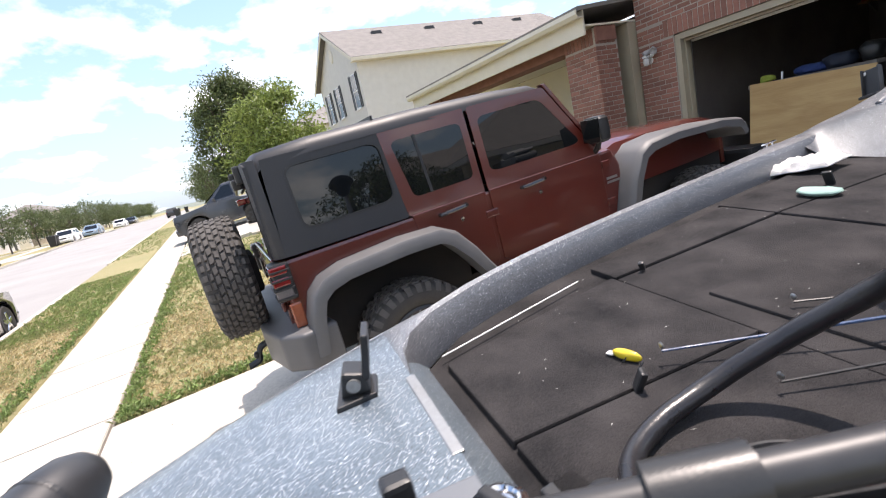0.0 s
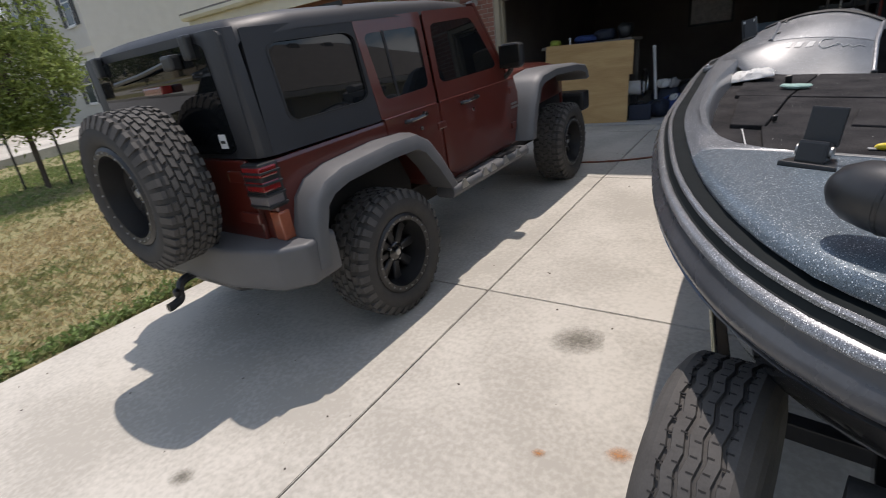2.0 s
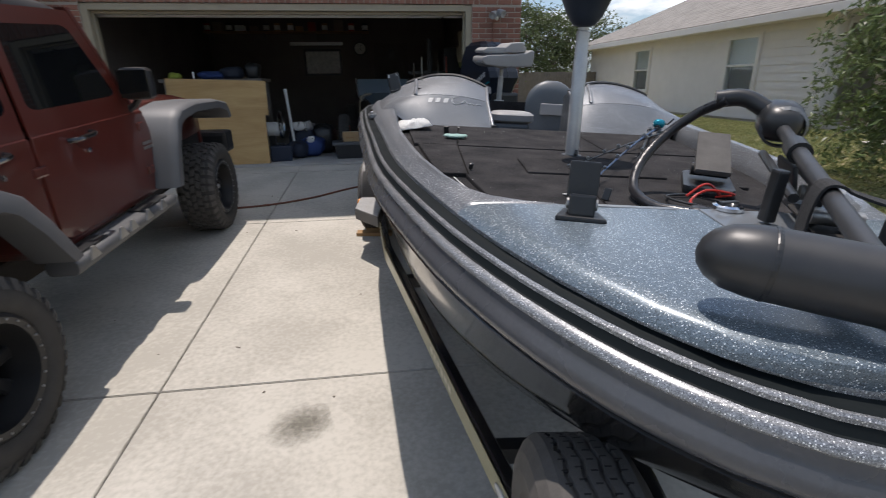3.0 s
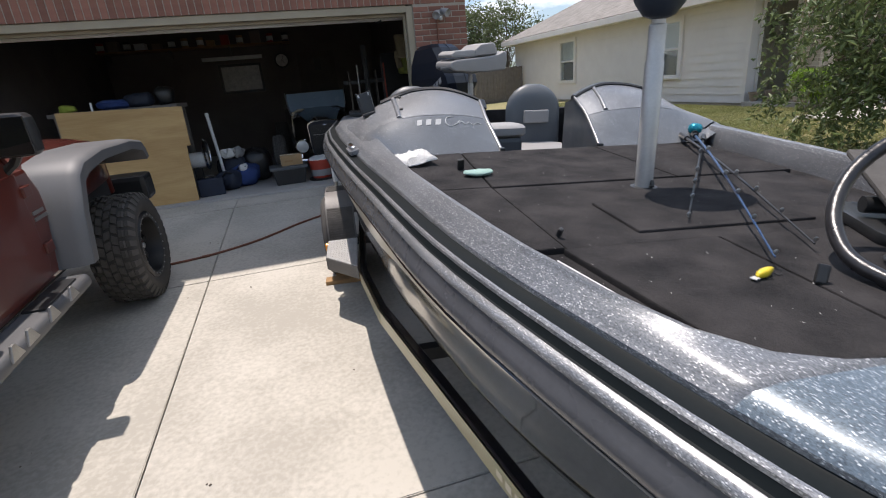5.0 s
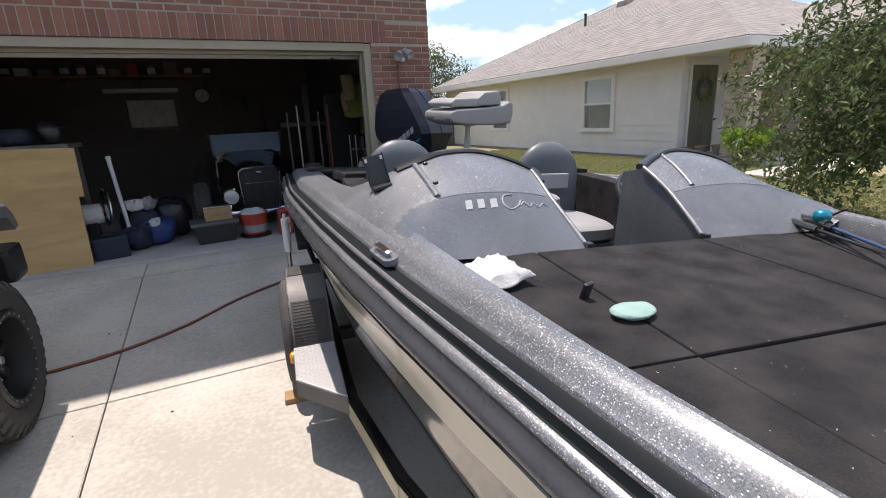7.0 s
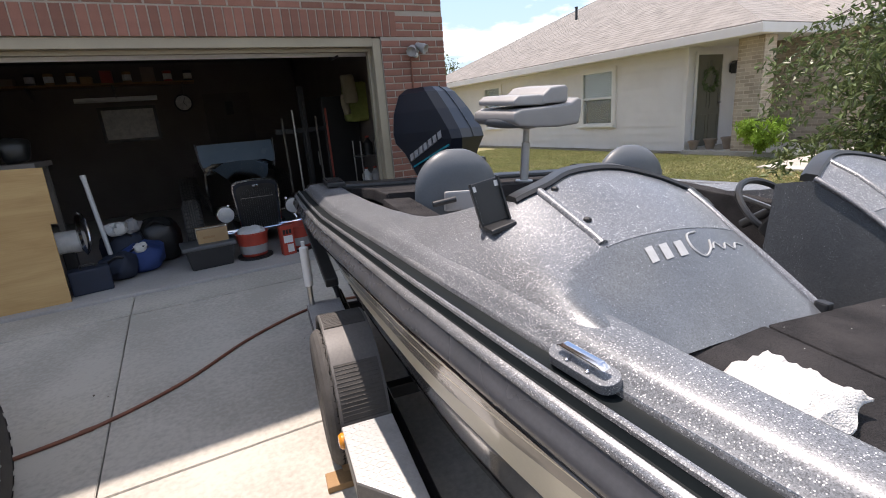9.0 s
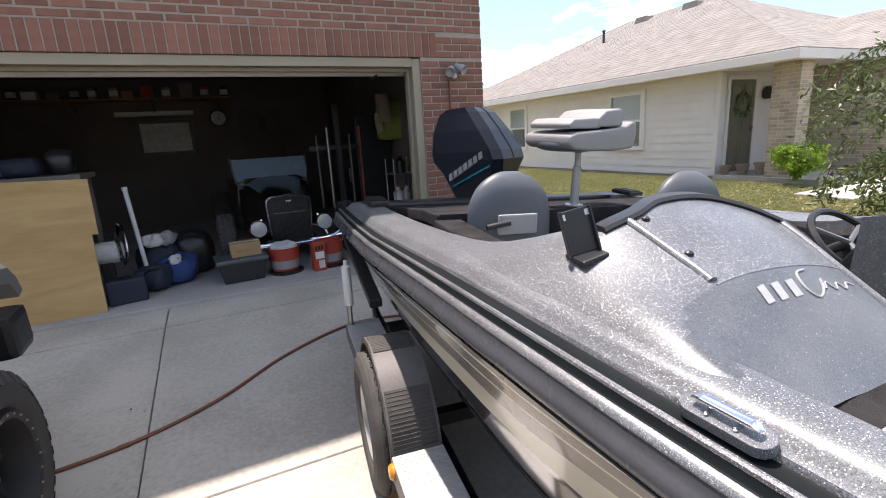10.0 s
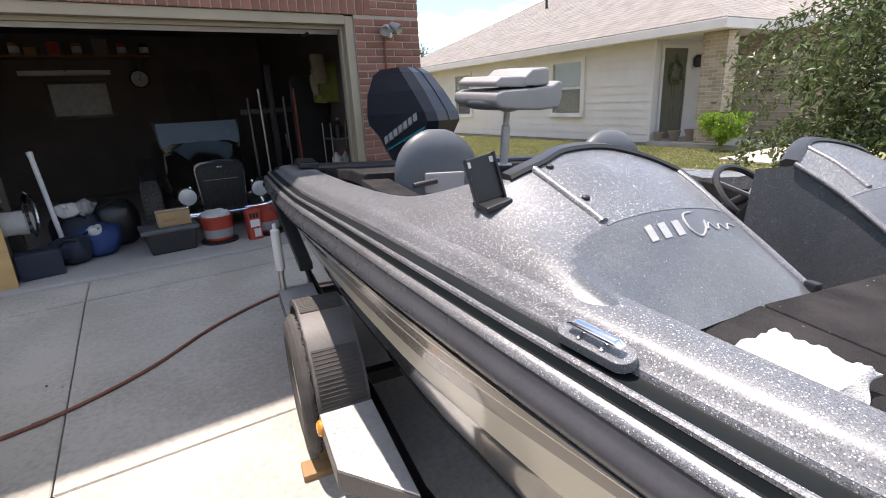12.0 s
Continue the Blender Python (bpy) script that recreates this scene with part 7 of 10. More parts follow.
        beam("step_edge", (front[0][0], front[0][1], 0.365), (front[1][0], front[1][1], 0.365), 0.008, 0.09, "fender_paint", tr_ob)
        if y0 < 4:
            beam("step_edge", (xi, y0, 0.365), (xo, y0 + 0.22, 0.365), 0.008, 0.09, "fender_paint", tr_ob)
    part("marker_lamp", lathe([(0.032, 0.0), (0.032, 0.012 * s), (0.024, 0.022 * s), (0.0, 0.025 * s)], 18, "x", (xo, 3.70, 0.385)), "lens_amber", tr_ob, "round amber marker lamp", True)
    road_wheel("wheel", (s * 1.25, cy, 0.32), 0.32, 0.19, 0.178, s)
    # guide post, with a pale pipe sleeve
    gp = part("guide_post", tube(smooth_line([(s * 1.06, 5.0, 0.30), (s * 1.24, 5.02, 0.32), (s * 1.27, 5.02, 0.42), (s * 1.27, 5.02, 0.62)], 5), 0.018, 8), "steel", tr_ob, "", True)
    part("sleeve", lathe([(0.028, 0.55), (0.028, 0.80), (0.012, 0.81), (0.012, 0.84)], 14, "z", (s * 1.27, 5.02, 0)), "white", gp, "white plastic sleeve", True)
    beam("side_guide", (s * 1.17, 4.60, 0.70), (s * 1.20, 5.40, 0.92), 0.07, 0.05, "plastic_black", tr_ob)
    part("guide_stay", tube([(s * 1.06, 5.1, 0.3), (s * 1.17, 5.0, 0.75)], 0.02, 8), "black", tr_ob)
for yy, w in ((1.0, 0.42), (2.4, 0.86), (4.13, 1.2), (5.2, 1.05)):
    part("cross_member", box(-w, w, yy - 0.03, yy + 0.03, 0.22, 0.29, 0.006), "black", tr_ob)
part("tongue", box(-0.05, 0.05, -1.1, 0.9, 0.31, 0.41, 0.01), "black_gloss", tr_ob, "black tongue beam")
part("coupler", prism([(-1.30, 0.36), (-1.24, 0.45), (-1.05, 0.46), (-0.95, 0.41), (-0.95, 0.33), (-1.28, 0.33)], -0.05, 0.05, "x", 0.012), "steel", tr_ob)
part("winch_post", box(-0.035, 0.035, 0.02, 0.09, 0.40, 0.86, 0.008), "black", tr_ob, "black winch post")
part("winch", move(lathe([(0.03, -0.07), (0.075, -0.07), (0.075, -0.06), (0.035, -0.055), (0.035, 0.055), (0.075, 0.06), (0.075, 0.07), (0.03, 0.07)], 20, "x"), Matrix.Translation((0, 0.13, 0.66))), "black", tr_ob, "", True)
part("winch_handle", tube([(0.08, 0.13, 0.66), (0.13, 0.13, 0.66), (0.14, 0.05, 0.78), (0.19, 0.05, 0.78)], 0.009, 6), "steel", tr_ob)
for s in (-1, 1):
    part("bow_stop", move(lathe([(0.012, -0.03), (0.045, -0.028), (0.045, 0.028), (0.012, 0.03)], 16, "x"), Matrix.Translation((s * 0.10, 0.22, 0.80))), "rubber", tr_ob, "", True)
    part("stop_arm", tube([(s * 0.03, 0.06, 0.80), (s * 0.10, 0.22, 0.80)], 0.014, 6), "black", tr_ob)
part("jack", lathe([(0.03, 0.12), (0.03, 0.62), (0.035, 0.63), (0.0, 0.65)], 14, "z", (0.13, -0.55, 0)), "steel", tr_ob, "", True)
part("jack_foot", lathe([(0.0, 0.0), (0.08, 0.0), (0.08, 0.02), (0.02, 0.04), (0.02, 0.14)], 16, "z", (0.13, -0.55, 0)), "steel", tr_ob)
# spare wheel carried beside the tongue
sp = road_wheel("spare_wheel", (-0.335, 0.25, 0.66), 0.285, 0.185, 0.155)
part("spare_bracket", tube([(-0.33, 0.24, 0.655), (-0.02, 0.06, 0.62)], 0.02, 8), "black", tr_ob)
# wooden chock under the tyre
ch = thing("wheel_chock", TRAILER @ Matrix.Translation((-1.22, 3.90, 0.0)), "rough timber block wedged under the trailer tyre", "chock")
part("block", box(-0.17, 0.16, -0.05, 0.045, 0.0, 0.04, 0.005), "wood", ch)
part("wedge", prism([(0.045, 0.0), (-0.03, 0.0), (0.045, 0.06)], -0.09, 0.09, "x", 0.003), "wood", ch)

# ---- the hose across the driveway ----
hs = thing("garden_hose", Matrix.Identity(4), "reddish brown garden hose lying across the driveway", "hose")
HOSE = ((-0.95, -1.86), (-0.39, -1.80), (-0.01, -1.71), (0.39, -1.50), (0.81, -1.15), (1.27, -0.90), (1.62, -0.86), (2.1, -1.0))
line = smooth_line([(x, y, drive_z(x, y) + 0.011) for x, y in HOSE], 8)
part("tube", tube(line, 0.011, 10), "hose", hs, "", True)
part("splice", tube([Vector(line[14]) - Vector((0.03, 0.006, 0)), Vector(line[14]) + Vector((0.03, 0.008, 0))], 0.0135, 10), "hose", hs)
# oil stain, rust spots and grit on the concrete
def stain_mat(name, col, scale):
    m = bpy.data.materials.new(name)
    m.use_nodes = True
    n, l = m.node_tree.nodes, m.node_tree.links
    b = n["Principled BSDF"]
    b.inputs["Base Color"].default_value, b.inputs["Roughness"].default_value = (*col, 1), 0.9
    tc, no, gr = n.new("ShaderNodeTexCoord"), n.new("ShaderNodeTexNoise"), n.new("ShaderNodeTexGradient")
    gr.gradient_type = "SPHERICAL"
    l.new(tc.outputs["Object"], gr.inputs["Vector"]); l.new(tc.outputs["Object"], no.inputs["Vector"])
    no.inputs["Scale"].default_value, no.inputs["Detail"].default_value, no.inputs["Roughness"].default_value = scale, 8, 0.75
    mu = n.new("ShaderNodeMath"); mu.operation = "MULTIPLY"
    l.new(gr.outputs["Fac"], mu.inputs[0]); l.new(no.outputs["Fac"], mu.inputs[1])
    rg = n.new("ShaderNodeMapRange")
    rg.inputs["From Min"].default_value, rg.inputs["From Max"].default_value, rg.inputs["To Max"].default_value = 0.17, 0.46, 0.62
    l.new(mu.outputs[0], rg.inputs["Value"]); l.new(rg.outputs["Result"], b.inputs["Alpha"])
    return m


M["oil"] = stain_mat("oil", (0.15, 0.14, 0.11), 7)
M["rust"] = stain_mat("rust", (0.45, 0.20, 0.06), 3)
for x, y, r, mt in ((0.75, -5.28, 0.27, "oil"), (0.86, -6.09, 0.05, "rust"), (1.15, -5.96, 0.09, "rust"), (-0.5, -6.9, 0.10, "oil")):
    bm = lathe([(1.0, 0.0), (0.0, 0.0)], 20, "z", caps=False)
    st = tagged(part("stain", bm, mt), "dark drip stain on the concrete", "stain", kind="structure")
    st.matrix_basis = Matrix.Translation((x, y, drive_z(x, y) + 0.004)) @ pose(0, 0, 0, math.degrees(math.atan(SLOPE)), 0, 30) @ Matrix.Diagonal((r, r * 0.8, 1, 1))
bm = bmesh.new()
rng = random.Random(9)
for k in range(60):
    x, y = rng.uniform(-2.3, 1.4), rng.uniform(-7.4, -1.2)
    s = rng.uniform(0.002, 0.007)
    join(bm, move(box(-s, s, -s * 0.8, s * 0.8, 0, s, s * 0.3, 1), Matrix.Translation((x, y, drive_z(x, y))) @ Matrix.Rotation(rng.random() * 6, 4, "Z")))
tagged(part("grit", bm, "bark"), "small scattered leaves and grit on the concrete", "grit", kind="stuff")


# ---- garage: fittings ----
gd = tagged(new("garage_door"), "raised white sectional garage door under the ceiling", "garage door", kind="structure")
for k in range(5):
    z_ = 2.12 + 0.10 * k
    part("panel", prism([(0.34 + 0.54 * k, z_), (0.34 + 0.54 * (k + 1) - 0.012, z_ + 0.098), (0.34 + 0.54 * (k + 1) - 0.012, z_ + 0.138), (0.34 + 0.54 * k, z_ + 0.04)], GX0 + 0.05, GX1 - 0.05, "x", 0.004), "white", gd, "white ribbed steel panel")
part("bottom_seal", box(GX0 + 0.05, GX1 - 0.05, 0.300, 0.330, 2.055, 2.15, 0.006), "white", gd)
for xx in (GX0 + 0.02, GX1 - 0.04):
    part("track", prism([(0.30, 2.17), (3.1, 2.69), (3.1, 2.73), (0.30, 2.21)], xx, xx + 0.03, "x"), "steel", gd)
    part("track", box(xx, xx + 0.03, 0.28, 0.31, 0.05, 2.24), "steel", gd)
part("pulley_arm", tube([(GX1 - 0.5, 0.36, 2.12), (GX1 - 0.42, 0.30, 2.03), (GX1 - 0.36, 0.28, 2.06)], 0.012, 6), "black", gd)

pl = thing("plywood_sheet", Matrix.Translation((-1.16, 0.55, FLOOR_Z)) @ pose(0, 0, 0, -7, 0, 3), "golden plywood sheet with a notched corner leaning upright", "plywood")
part("sheet", prism([(-0.68, 0.0), (0.66, 0.0), (0.66, 0.72), (0.71, 0.72), (0.71, 1.22), (-0.68, 1.27)], -0.009, 0.009, "y", 0.002), "ply", pl)
part("batten", box(-0.30, -0.28, 0.02, 0.04, 1.1, 1.36), "white", pl)
tb = thing("work_bench", Matrix.Translation((-1.3, 1.3, FLOOR_Z)), "dark timber bench behind the plywood", "bench")
part("top", box(-0.75, 0.75, -0.35, 0.35, 1.20, 1.25, 0.006), "wood_grey", tb)
for x in (-0.7, 0.66):
    for y in (-0.31, 0.27):
        part("leg", box(x, x + 0.05, y, y + 0.05, 0.0, 1.20), "wood_grey", tb)
for x, y, mt, sx, sy, sz, nm, lab in ((-0.55, -0.2, "lime_cloth", 0.10, 0.07, 0.05, "rag", "yellow-green rag on the bench"), (-0.05, -0.1, "blue_cloth", 0.20, 0.13, 0.06, "tarpaulin", "crumpled blue tarpaulin on the bench"), (0.25, -0.05, "navy", 0.18, 0.15, 0.09, "tool_bag", "dark tool bag on the bench"), (0.55, 0.05, "plastic_black", 0.12, 0.12, 0.12, "tool_case", "black tool case on the bench")):
    t = thing(nm, Matrix.Translation((-1.3 + x, 1.3 + y, FLOOR_Z + 1.25)), lab, nm.replace("_", " "))
    part("body", bend(pillow(sx, sy, sz, 14, 3, sz), lambda c: c + Vector((0.02, 0.015, 0.02)) * noise.noise(c * 9)), mt, t, "", True)

# back wall: picture, clock, tube lamp, shelf, door
pc = thing("framed_picture", Matrix.Translation((-0.08, 6.09, 1.70)), "black-framed print hanging on the garage back wall", "picture")
part("frame", ring_panel([(-0.46, -0.31), (0.46, -0.31), (0.46, 0.31), (-0.46, 0.31)], [(-0.41, -0.26), (0.41, -0.26), (0.41, 0.26), (-0.41, 0.26)], -0.03, 0.0, "y"), "black", pc)
part("print", box(-0.41, 0.41, -0.012, -0.004, -0.26, 0.26), "paper", pc, "pale grey print")
tl = thing("tube_lamp", Matrix.Translation((-0.2, 6.05, 2.13)), "unlit white fluorescent tube on the back wall", "lamp")
part("tube", tube([(-0.62, 0, 0), (0.62, 0, 0)], 0.02, 10), "white", tl, "", True)
part("batten", box(-0.64, 0.64, 0.0, 0.045, -0.03, 0.05, 0.006), "white", tl)
ck = thing("wall_clock", Matrix.Translation((0.86, 6.07, 2.02)), "round wall clock with a dark rim", "clock")
part("rim", lathe([(0.15, 0.02), (0.16, -0.01), (0.145, -0.03), (0.135, -0.02)], 28, "y", caps=False), "black", ck, "", True)
part("dial", lathe([(0.135, -0.012), (0.0, -0.013)], 28, "y"), "paper", ck)
for a, ln in ((20, 0.10), (140, 0.07)):
    part("hand", move(box(-0.004, 0.004, -0.02, -0.016, 0, ln), Matrix.Rotation(radians(a), 4, "Y")), "black", ck)
shf = thing("wall_shelf", Matrix.Translation((-1.0, 5.90, 2.36)), "long timber shelf along the garage back wall", "shelf")
part("board", box(-1.9, 2.1, -0.22, 0.19, 0.0, 0.03, 0.004), "wood", shf)
for x in (-1.6, -0.4, 0.8, 1.9):
    part("bracket", prism([(0.18, 0.0), (0.18, -0.2), (0.15, -0.2), (-0.15, -0.03), (-0.15, 0.0)], x - 0.01, x + 0.01, "x"), "wood_grey", shf)
rng = random.Random(3)
x = -2.75
while x < 0.95:
    w = rng.uniform(0.10, 0.26)
    h = rng.uniform(0.10, 0.25)
    mt = rng.choice(("tote_grey", "navy", "red_plastic", "cardboard", "black", "white", "terracotta"))
    kind = rng.random()
    if kind < 0.5:
        t = thing("storage_box", Matrix.Translation((x + w / 2, 5.88, 2.39)), "small storage box standing on the shelf", "box", "boxes on the shelf")
        part("body", box(-w / 2, w / 2, -0.12, 0.12, 0, h, 0.008), mt, t)
        part("lid", box(-w / 2 - 0.004, w / 2 + 0.004, -0.125, 0.125, h, h + 0.015, 0.004), mt, t)
    else:
        t = thing("paint_can", Matrix.Translation((x + w / 2, 5.85, 2.39)), "paint can standing on the shelf", "can", "cans on the shelf")
        part("body", lathe([(0.0, 0), (0.07, 0), (0.07, 0.18), (0.074, 0.185), (0.06, 0.19), (0.0, 0.19)], 18, "z"), mt, t, "", True)
        part("label", lathe([(0.0705, 0.04), (0.0705, 0.14)], 18, "z", caps=False), "paper", t)
    x += w + rng.uniform(0.03, 0.14)
idr = tagged(new("door_1"), "dull brown inner door in the garage back wall", "door", kind="structure")
part("leaf", box(1.2, 2.06, 6.06, 6.095, FLOOR_Z, 2.16, 0.004), "door_brown", idr)
for z0, z1 in ((0.2, 0.95), (1.1, 2.0)):
    part("panel", box(1.32, 1.94, 6.048, 6.06, z0, z1, 0.012), "door_brown", idr)
part("knob", lathe([(0.012, 6.03), (0.03, 6.02), (0.03, 6.0), (0.0, 5.99)], 14, "y", (1.28, 0, 1.0)), "steel", idr)
part("poster", box(1.58, 1.72, 6.04, 6.046, 1.75, 2.0), "black", idr)

# ---- the hot rod ----
hr = thing("hot_rod_car", Matrix.Translation((1.34, 1.45, FLOOR_Z)), "black vintage open roadster with exposed front axle and upright grille", "car")
gr = [(x * 1.14, z * 1.06) for x, z in ((-0.195, 0.0), (0.195, 0.0), (0.21, 0.04), (0.235, 0.50), (0.225, 0.555), (0.18, 0.585), (0.0, 0.60), (-0.18, 0.585), (-0.225, 0.555), (-0.235, 0.50), (-0.21, 0.04))]
gi = [(x * 0.95, 0.016 + z * 0.95) for x, z in gr]
gb = [(x * 0.86, 0.03 + z * 0.86) for x, z in gr]
grill = part("grille_shell", ring_panel([(x, z + 0.19) for x, z in gi], [(x, z + 0.19) for x, z in gb], 0.0, 0.09, "y"), "engine", hr, "glossy black grille shell", True)
part("grille_trim", ring_panel([(x, z + 0.19) for x, z in gr], [(x, z + 0.19) for x, z in gi], 0.004, 0.05, "y"), "chrome", grill, "thin chrome outline")
part("grille_core", prism([(x, z + 0.19) for x, z in gb], 0.045, 0.06, "y"), "black", grill)
for k in range(15):
    xx = -0.18 + 0.36 * k / 14
    part("grille_bar", box(xx - 0.002, xx + 0.002, 0.03, 0.042, 0.235, 0.70 if abs(xx) < 0.15 else 0.68), "plastic_black", grill)
part("grille_bar", box(-0.19, 0.19, 0.028, 0.034, 0.60, 0.605), "steel", grill)
part("badge", box(-0.03, 0.03, -0.004, 0.002, 0.735, 0.755, 0.004), "chrome", grill)
rings = []
for y, w, zb, zt in ((0.09, 0.225, 0.28, 0.78), (0.6, 0.30, 0.26, 0.86), (1.1, 0.40, 0.25, 0.93), (1.35, 0.47, 0.25, 0.97)):
    rings.append([(-w, y, zb), (-w, y, zt - 0.16), (-w * 0.85, y, zt - 0.05), (-w * 0.45, y, zt), (0, y, zt + 0.012), (w * 0.45, y, zt), (w * 0.85, y, zt - 0.05), (w, y, zt - 0.16), (w, y, zb)])
part("hood", loft(rings), "car_black", hr, "glossy black bonnet", True)
rings = []
for y, w, zt in ((1.35, 0.50, 0.97), (1.8, 0.60, 1.02), (2.6, 0.62, 1.0), (3.2, 0.50, 0.9), (3.45, 0.3, 0.7)):
    rings.append([(-w * 0.9, y, 0.3), (-w, y, 0.6), (-w * 0.95, y, zt - 0.06), (-w * 0.7, y, zt), (w * 0.7, y, zt), (w * 0.95, y, zt - 0.06), (w, y, 0.6), (w * 0.9, y, 0.3)])
part("body", loft(rings), "car_black", hr, "glossy black body tub", True)
# windscreen frame seen against the dark room
# opaque pale blue paint carries the sky's reflection on the screen
part("windscreen", prism([(1.36, 0.93), (1.375, 0.93), (1.50, 1.235), (1.485, 1.235)], -0.50, 0.50, "x"), "car_blue", hr, "glass painted pale blue for the sky reflection")
for s in (-1, 1):
    part("screen_post", tube(smooth_line([(s * 0.46, 1.30, 0.86), (s * 0.50, 1.36, 0.97), (s * 0.525, 1.49, 1.25)], 4), 0.014, 8), "chrome", hr, "", True)
    lamp = part("headlight", move(lathe([(0.0, -0.06), (0.092, -0.053), (0.104, -0.036), (0.100, 0.0), (0.073, 0.07), (0.025, 0.12), (0.0, 0.125)], 24, "y"), Matrix.Translation((s * 0.385, -0.05, 0.46))), "chrome", hr, "round chrome headlight", True)
    part("lens", move(lathe([(0.0, -0.070), (0.06, -0.066), (0.090, -0.057)], 24, "y", caps=False), Matrix.Translation((s * 0.385, -0.05, 0.46))), "lens_clear", lamp, "ribbed clear lens", True)
    part("lamp_bar", tube([(s * 0.22, 0.05, 0.40), (s * 0.385, -0.01, 0.42)], 0.014, 8), "chrome", hr)
    part("suspension", tube(smooth_line([(s * 0.2, 0.02, 0.24), (s * 0.45, 0.0, 0.24), (s * 0.62, 0.0, 0.32)], 4), 0.022, 8), "chrome", hr, "", True)
    part("shock", tube([(s * 0.33, 0.05, 0.55), (s * 0.42, 0.0, 0.28)], 0.02, 8), "chrome", hr)
    wheel("wheel", hr, (s * 0.74, 0.12, 0.33), s, r=0.33, w=0.17, rim=0.20, rows=4, blocks=40, beadlock=False, face_mat="red_plastic", deep=0.04)
    wheel("wheel", hr, (s * 0.76, 2.75, 0.36), s, r=0.36, w=0.24, rim=0.20, rows=4, blocks=40, beadlock=False, face_mat="red_plastic", deep=0.04)
part("axle", tube([(-0.62, 0.0, 0.26), (0.0, 0.02, 0.20), (0.62, 0.0, 0.26)], 0.025, 10), "chrome", hr, "chrome front axle")
part("spreader_bar", tube([(-0.42, -0.16, 0.245), (0.42, -0.16, 0.255)], 0.014, 8), "chrome", hr)
part("chassis", box(-0.30, 0.30, 0.1, 3.3, 0.2, 0.28), "black", hr)
part("seat", box(-0.5, 0.5, 2.2, 2.5, 0.5, 1.08, 0.08), "black", hr)

# ---- things on the garage floor ----
tt = thing("storage_tote", Matrix.Translation((0.70, 0.98, FLOOR_Z)) @ pose(0, 0, 0, 0, 0, 4), "dark grey lidded plastic storage tote", "storage box")
part("body", bend(box(-0.235, 0.235, -0.18, 0.18, 0.0, 0.22, 0.02), lambda c: Vector((c.x * (0.86 + 0.64 * c.z), c.y * (0.86 + 0.64 * c.z), c.z))), "tote_black", tt)
part("lid", box(-0.265, 0.265, -0.20, 0.20, 0.218, 0.265, 0.015), "tote_grey", tt, "grey lid")
cb = thing("cardboard_box", Matrix.Translation((0.76, 0.98, FLOOR_Z + 0.265)) @ pose(0, 0, 0, 0, 0, 3), "small brown cardboard carton on the tote", "box")
part("body", box(-0.15, 0.15, -0.10, 0.10, 0.0, 0.145, 0.003), "cardboard", cb)
part("tape", box(-0.152, 0.152, -0.025, 0.025, 0.02, 0.147), "trim_cream", cb)
part("print", box(-0.10, 0.02, -0.1025, -0.1, 0.05, 0.075), "wood", cb)
for bx, nm in ((1.16, "bucket"), (1.66, "bucket")):
    bk = thing(nm, Matrix.Translation((bx, 0.98, FLOOR_Z)), "red wash bucket with a pale dolly base and cloths", "bucket", "wash buckets")
    part("dolly", lathe([(0.0, 0.0), (0.19, 0.0), (0.19, 0.025), (0.0, 0.03)], 24, "z"), "black", bk)
    part("pail", lathe([(0.0, 0.03), (0.135, 0.03), (0.145, 0.06), (0.17, 0.28), (0.178, 0.285), (0.178, 0.295), (0.16, 0.285), (0.14, 0.10), (0.0, 0.09)], 28, "z"), "red_plastic", bk, "red plastic pail", True)
    part("band", lathe([(0.1485, 0.06), (0.160, 0.155)], 28, "z", caps=False), "vinyl_grey", bk, "pale band")
    if bx < 1.5:
        part("cloth", bend(pillow(0.15, 0.15, 0.05, 14, 2.4, 0.29), lambda c: c + Vector((0, 0, 0.04)) * noise.noise(c * 14)), "terry_white", bk, "white wash cloths", True)
rx = thing("spray_box", Matrix.Translation((1.50, 0.80, FLOOR_Z)) @ pose(0, 0, 0, 0, 0, 8), "red and white product carton standing upright", "box")
part("body", box(-0.07, 0.07, -0.05, 0.05, 0, 0.33, 0.003), "red_plastic", rx)
part("panel", box(-0.05, 0.05, -0.053, -0.05, 0.14, 0.22), "white", rx)
part("photo", box(-0.02, 0.05, -0.0535, -0.05, 0.03, 0.12), "terry_white", rx)
for k in range(3):
    part("bar", box(-0.05 + 0.035 * k, -0.025 + 0.035 * k, -0.0535, -0.05, 0.24, 0.29), "black", rx)
wp = thing("pvc_pole", Matrix.Translation((-0.20, 1.25, FLOOR_Z)) @ pose(0, 0, 0, 4, -3, 0), "white plastic pole standing among the bags", "pole")
part("pole", tube([(0, 0, 0), (0, 0, 1.08)], 0.022, 12), "white", wp, "", True)
part("cap", lathe([(0.026, 1.05), (0.026, 1.09), (0, 1.095)], 12, "z"), "white", wp)
cs = thing("tool_case", Matrix.Translation((-0.36, 0.82, FLOOR_Z)) @ pose(0, 0, 0, 0, 0, 10), "dark blue hard case standing on the floor", "case")
part("body", box(-0.165, 0.165, -0.09, 0.09, 0.0, 0.24, 0.02), "navy", cs)
part("handle", tube(smooth_line([(-0.06, 0, 0.24), (-0.05, 0, 0.27), (0.05, 0, 0.27), (0.06, 0, 0.24)], 3), 0.01, 6), "black", cs)
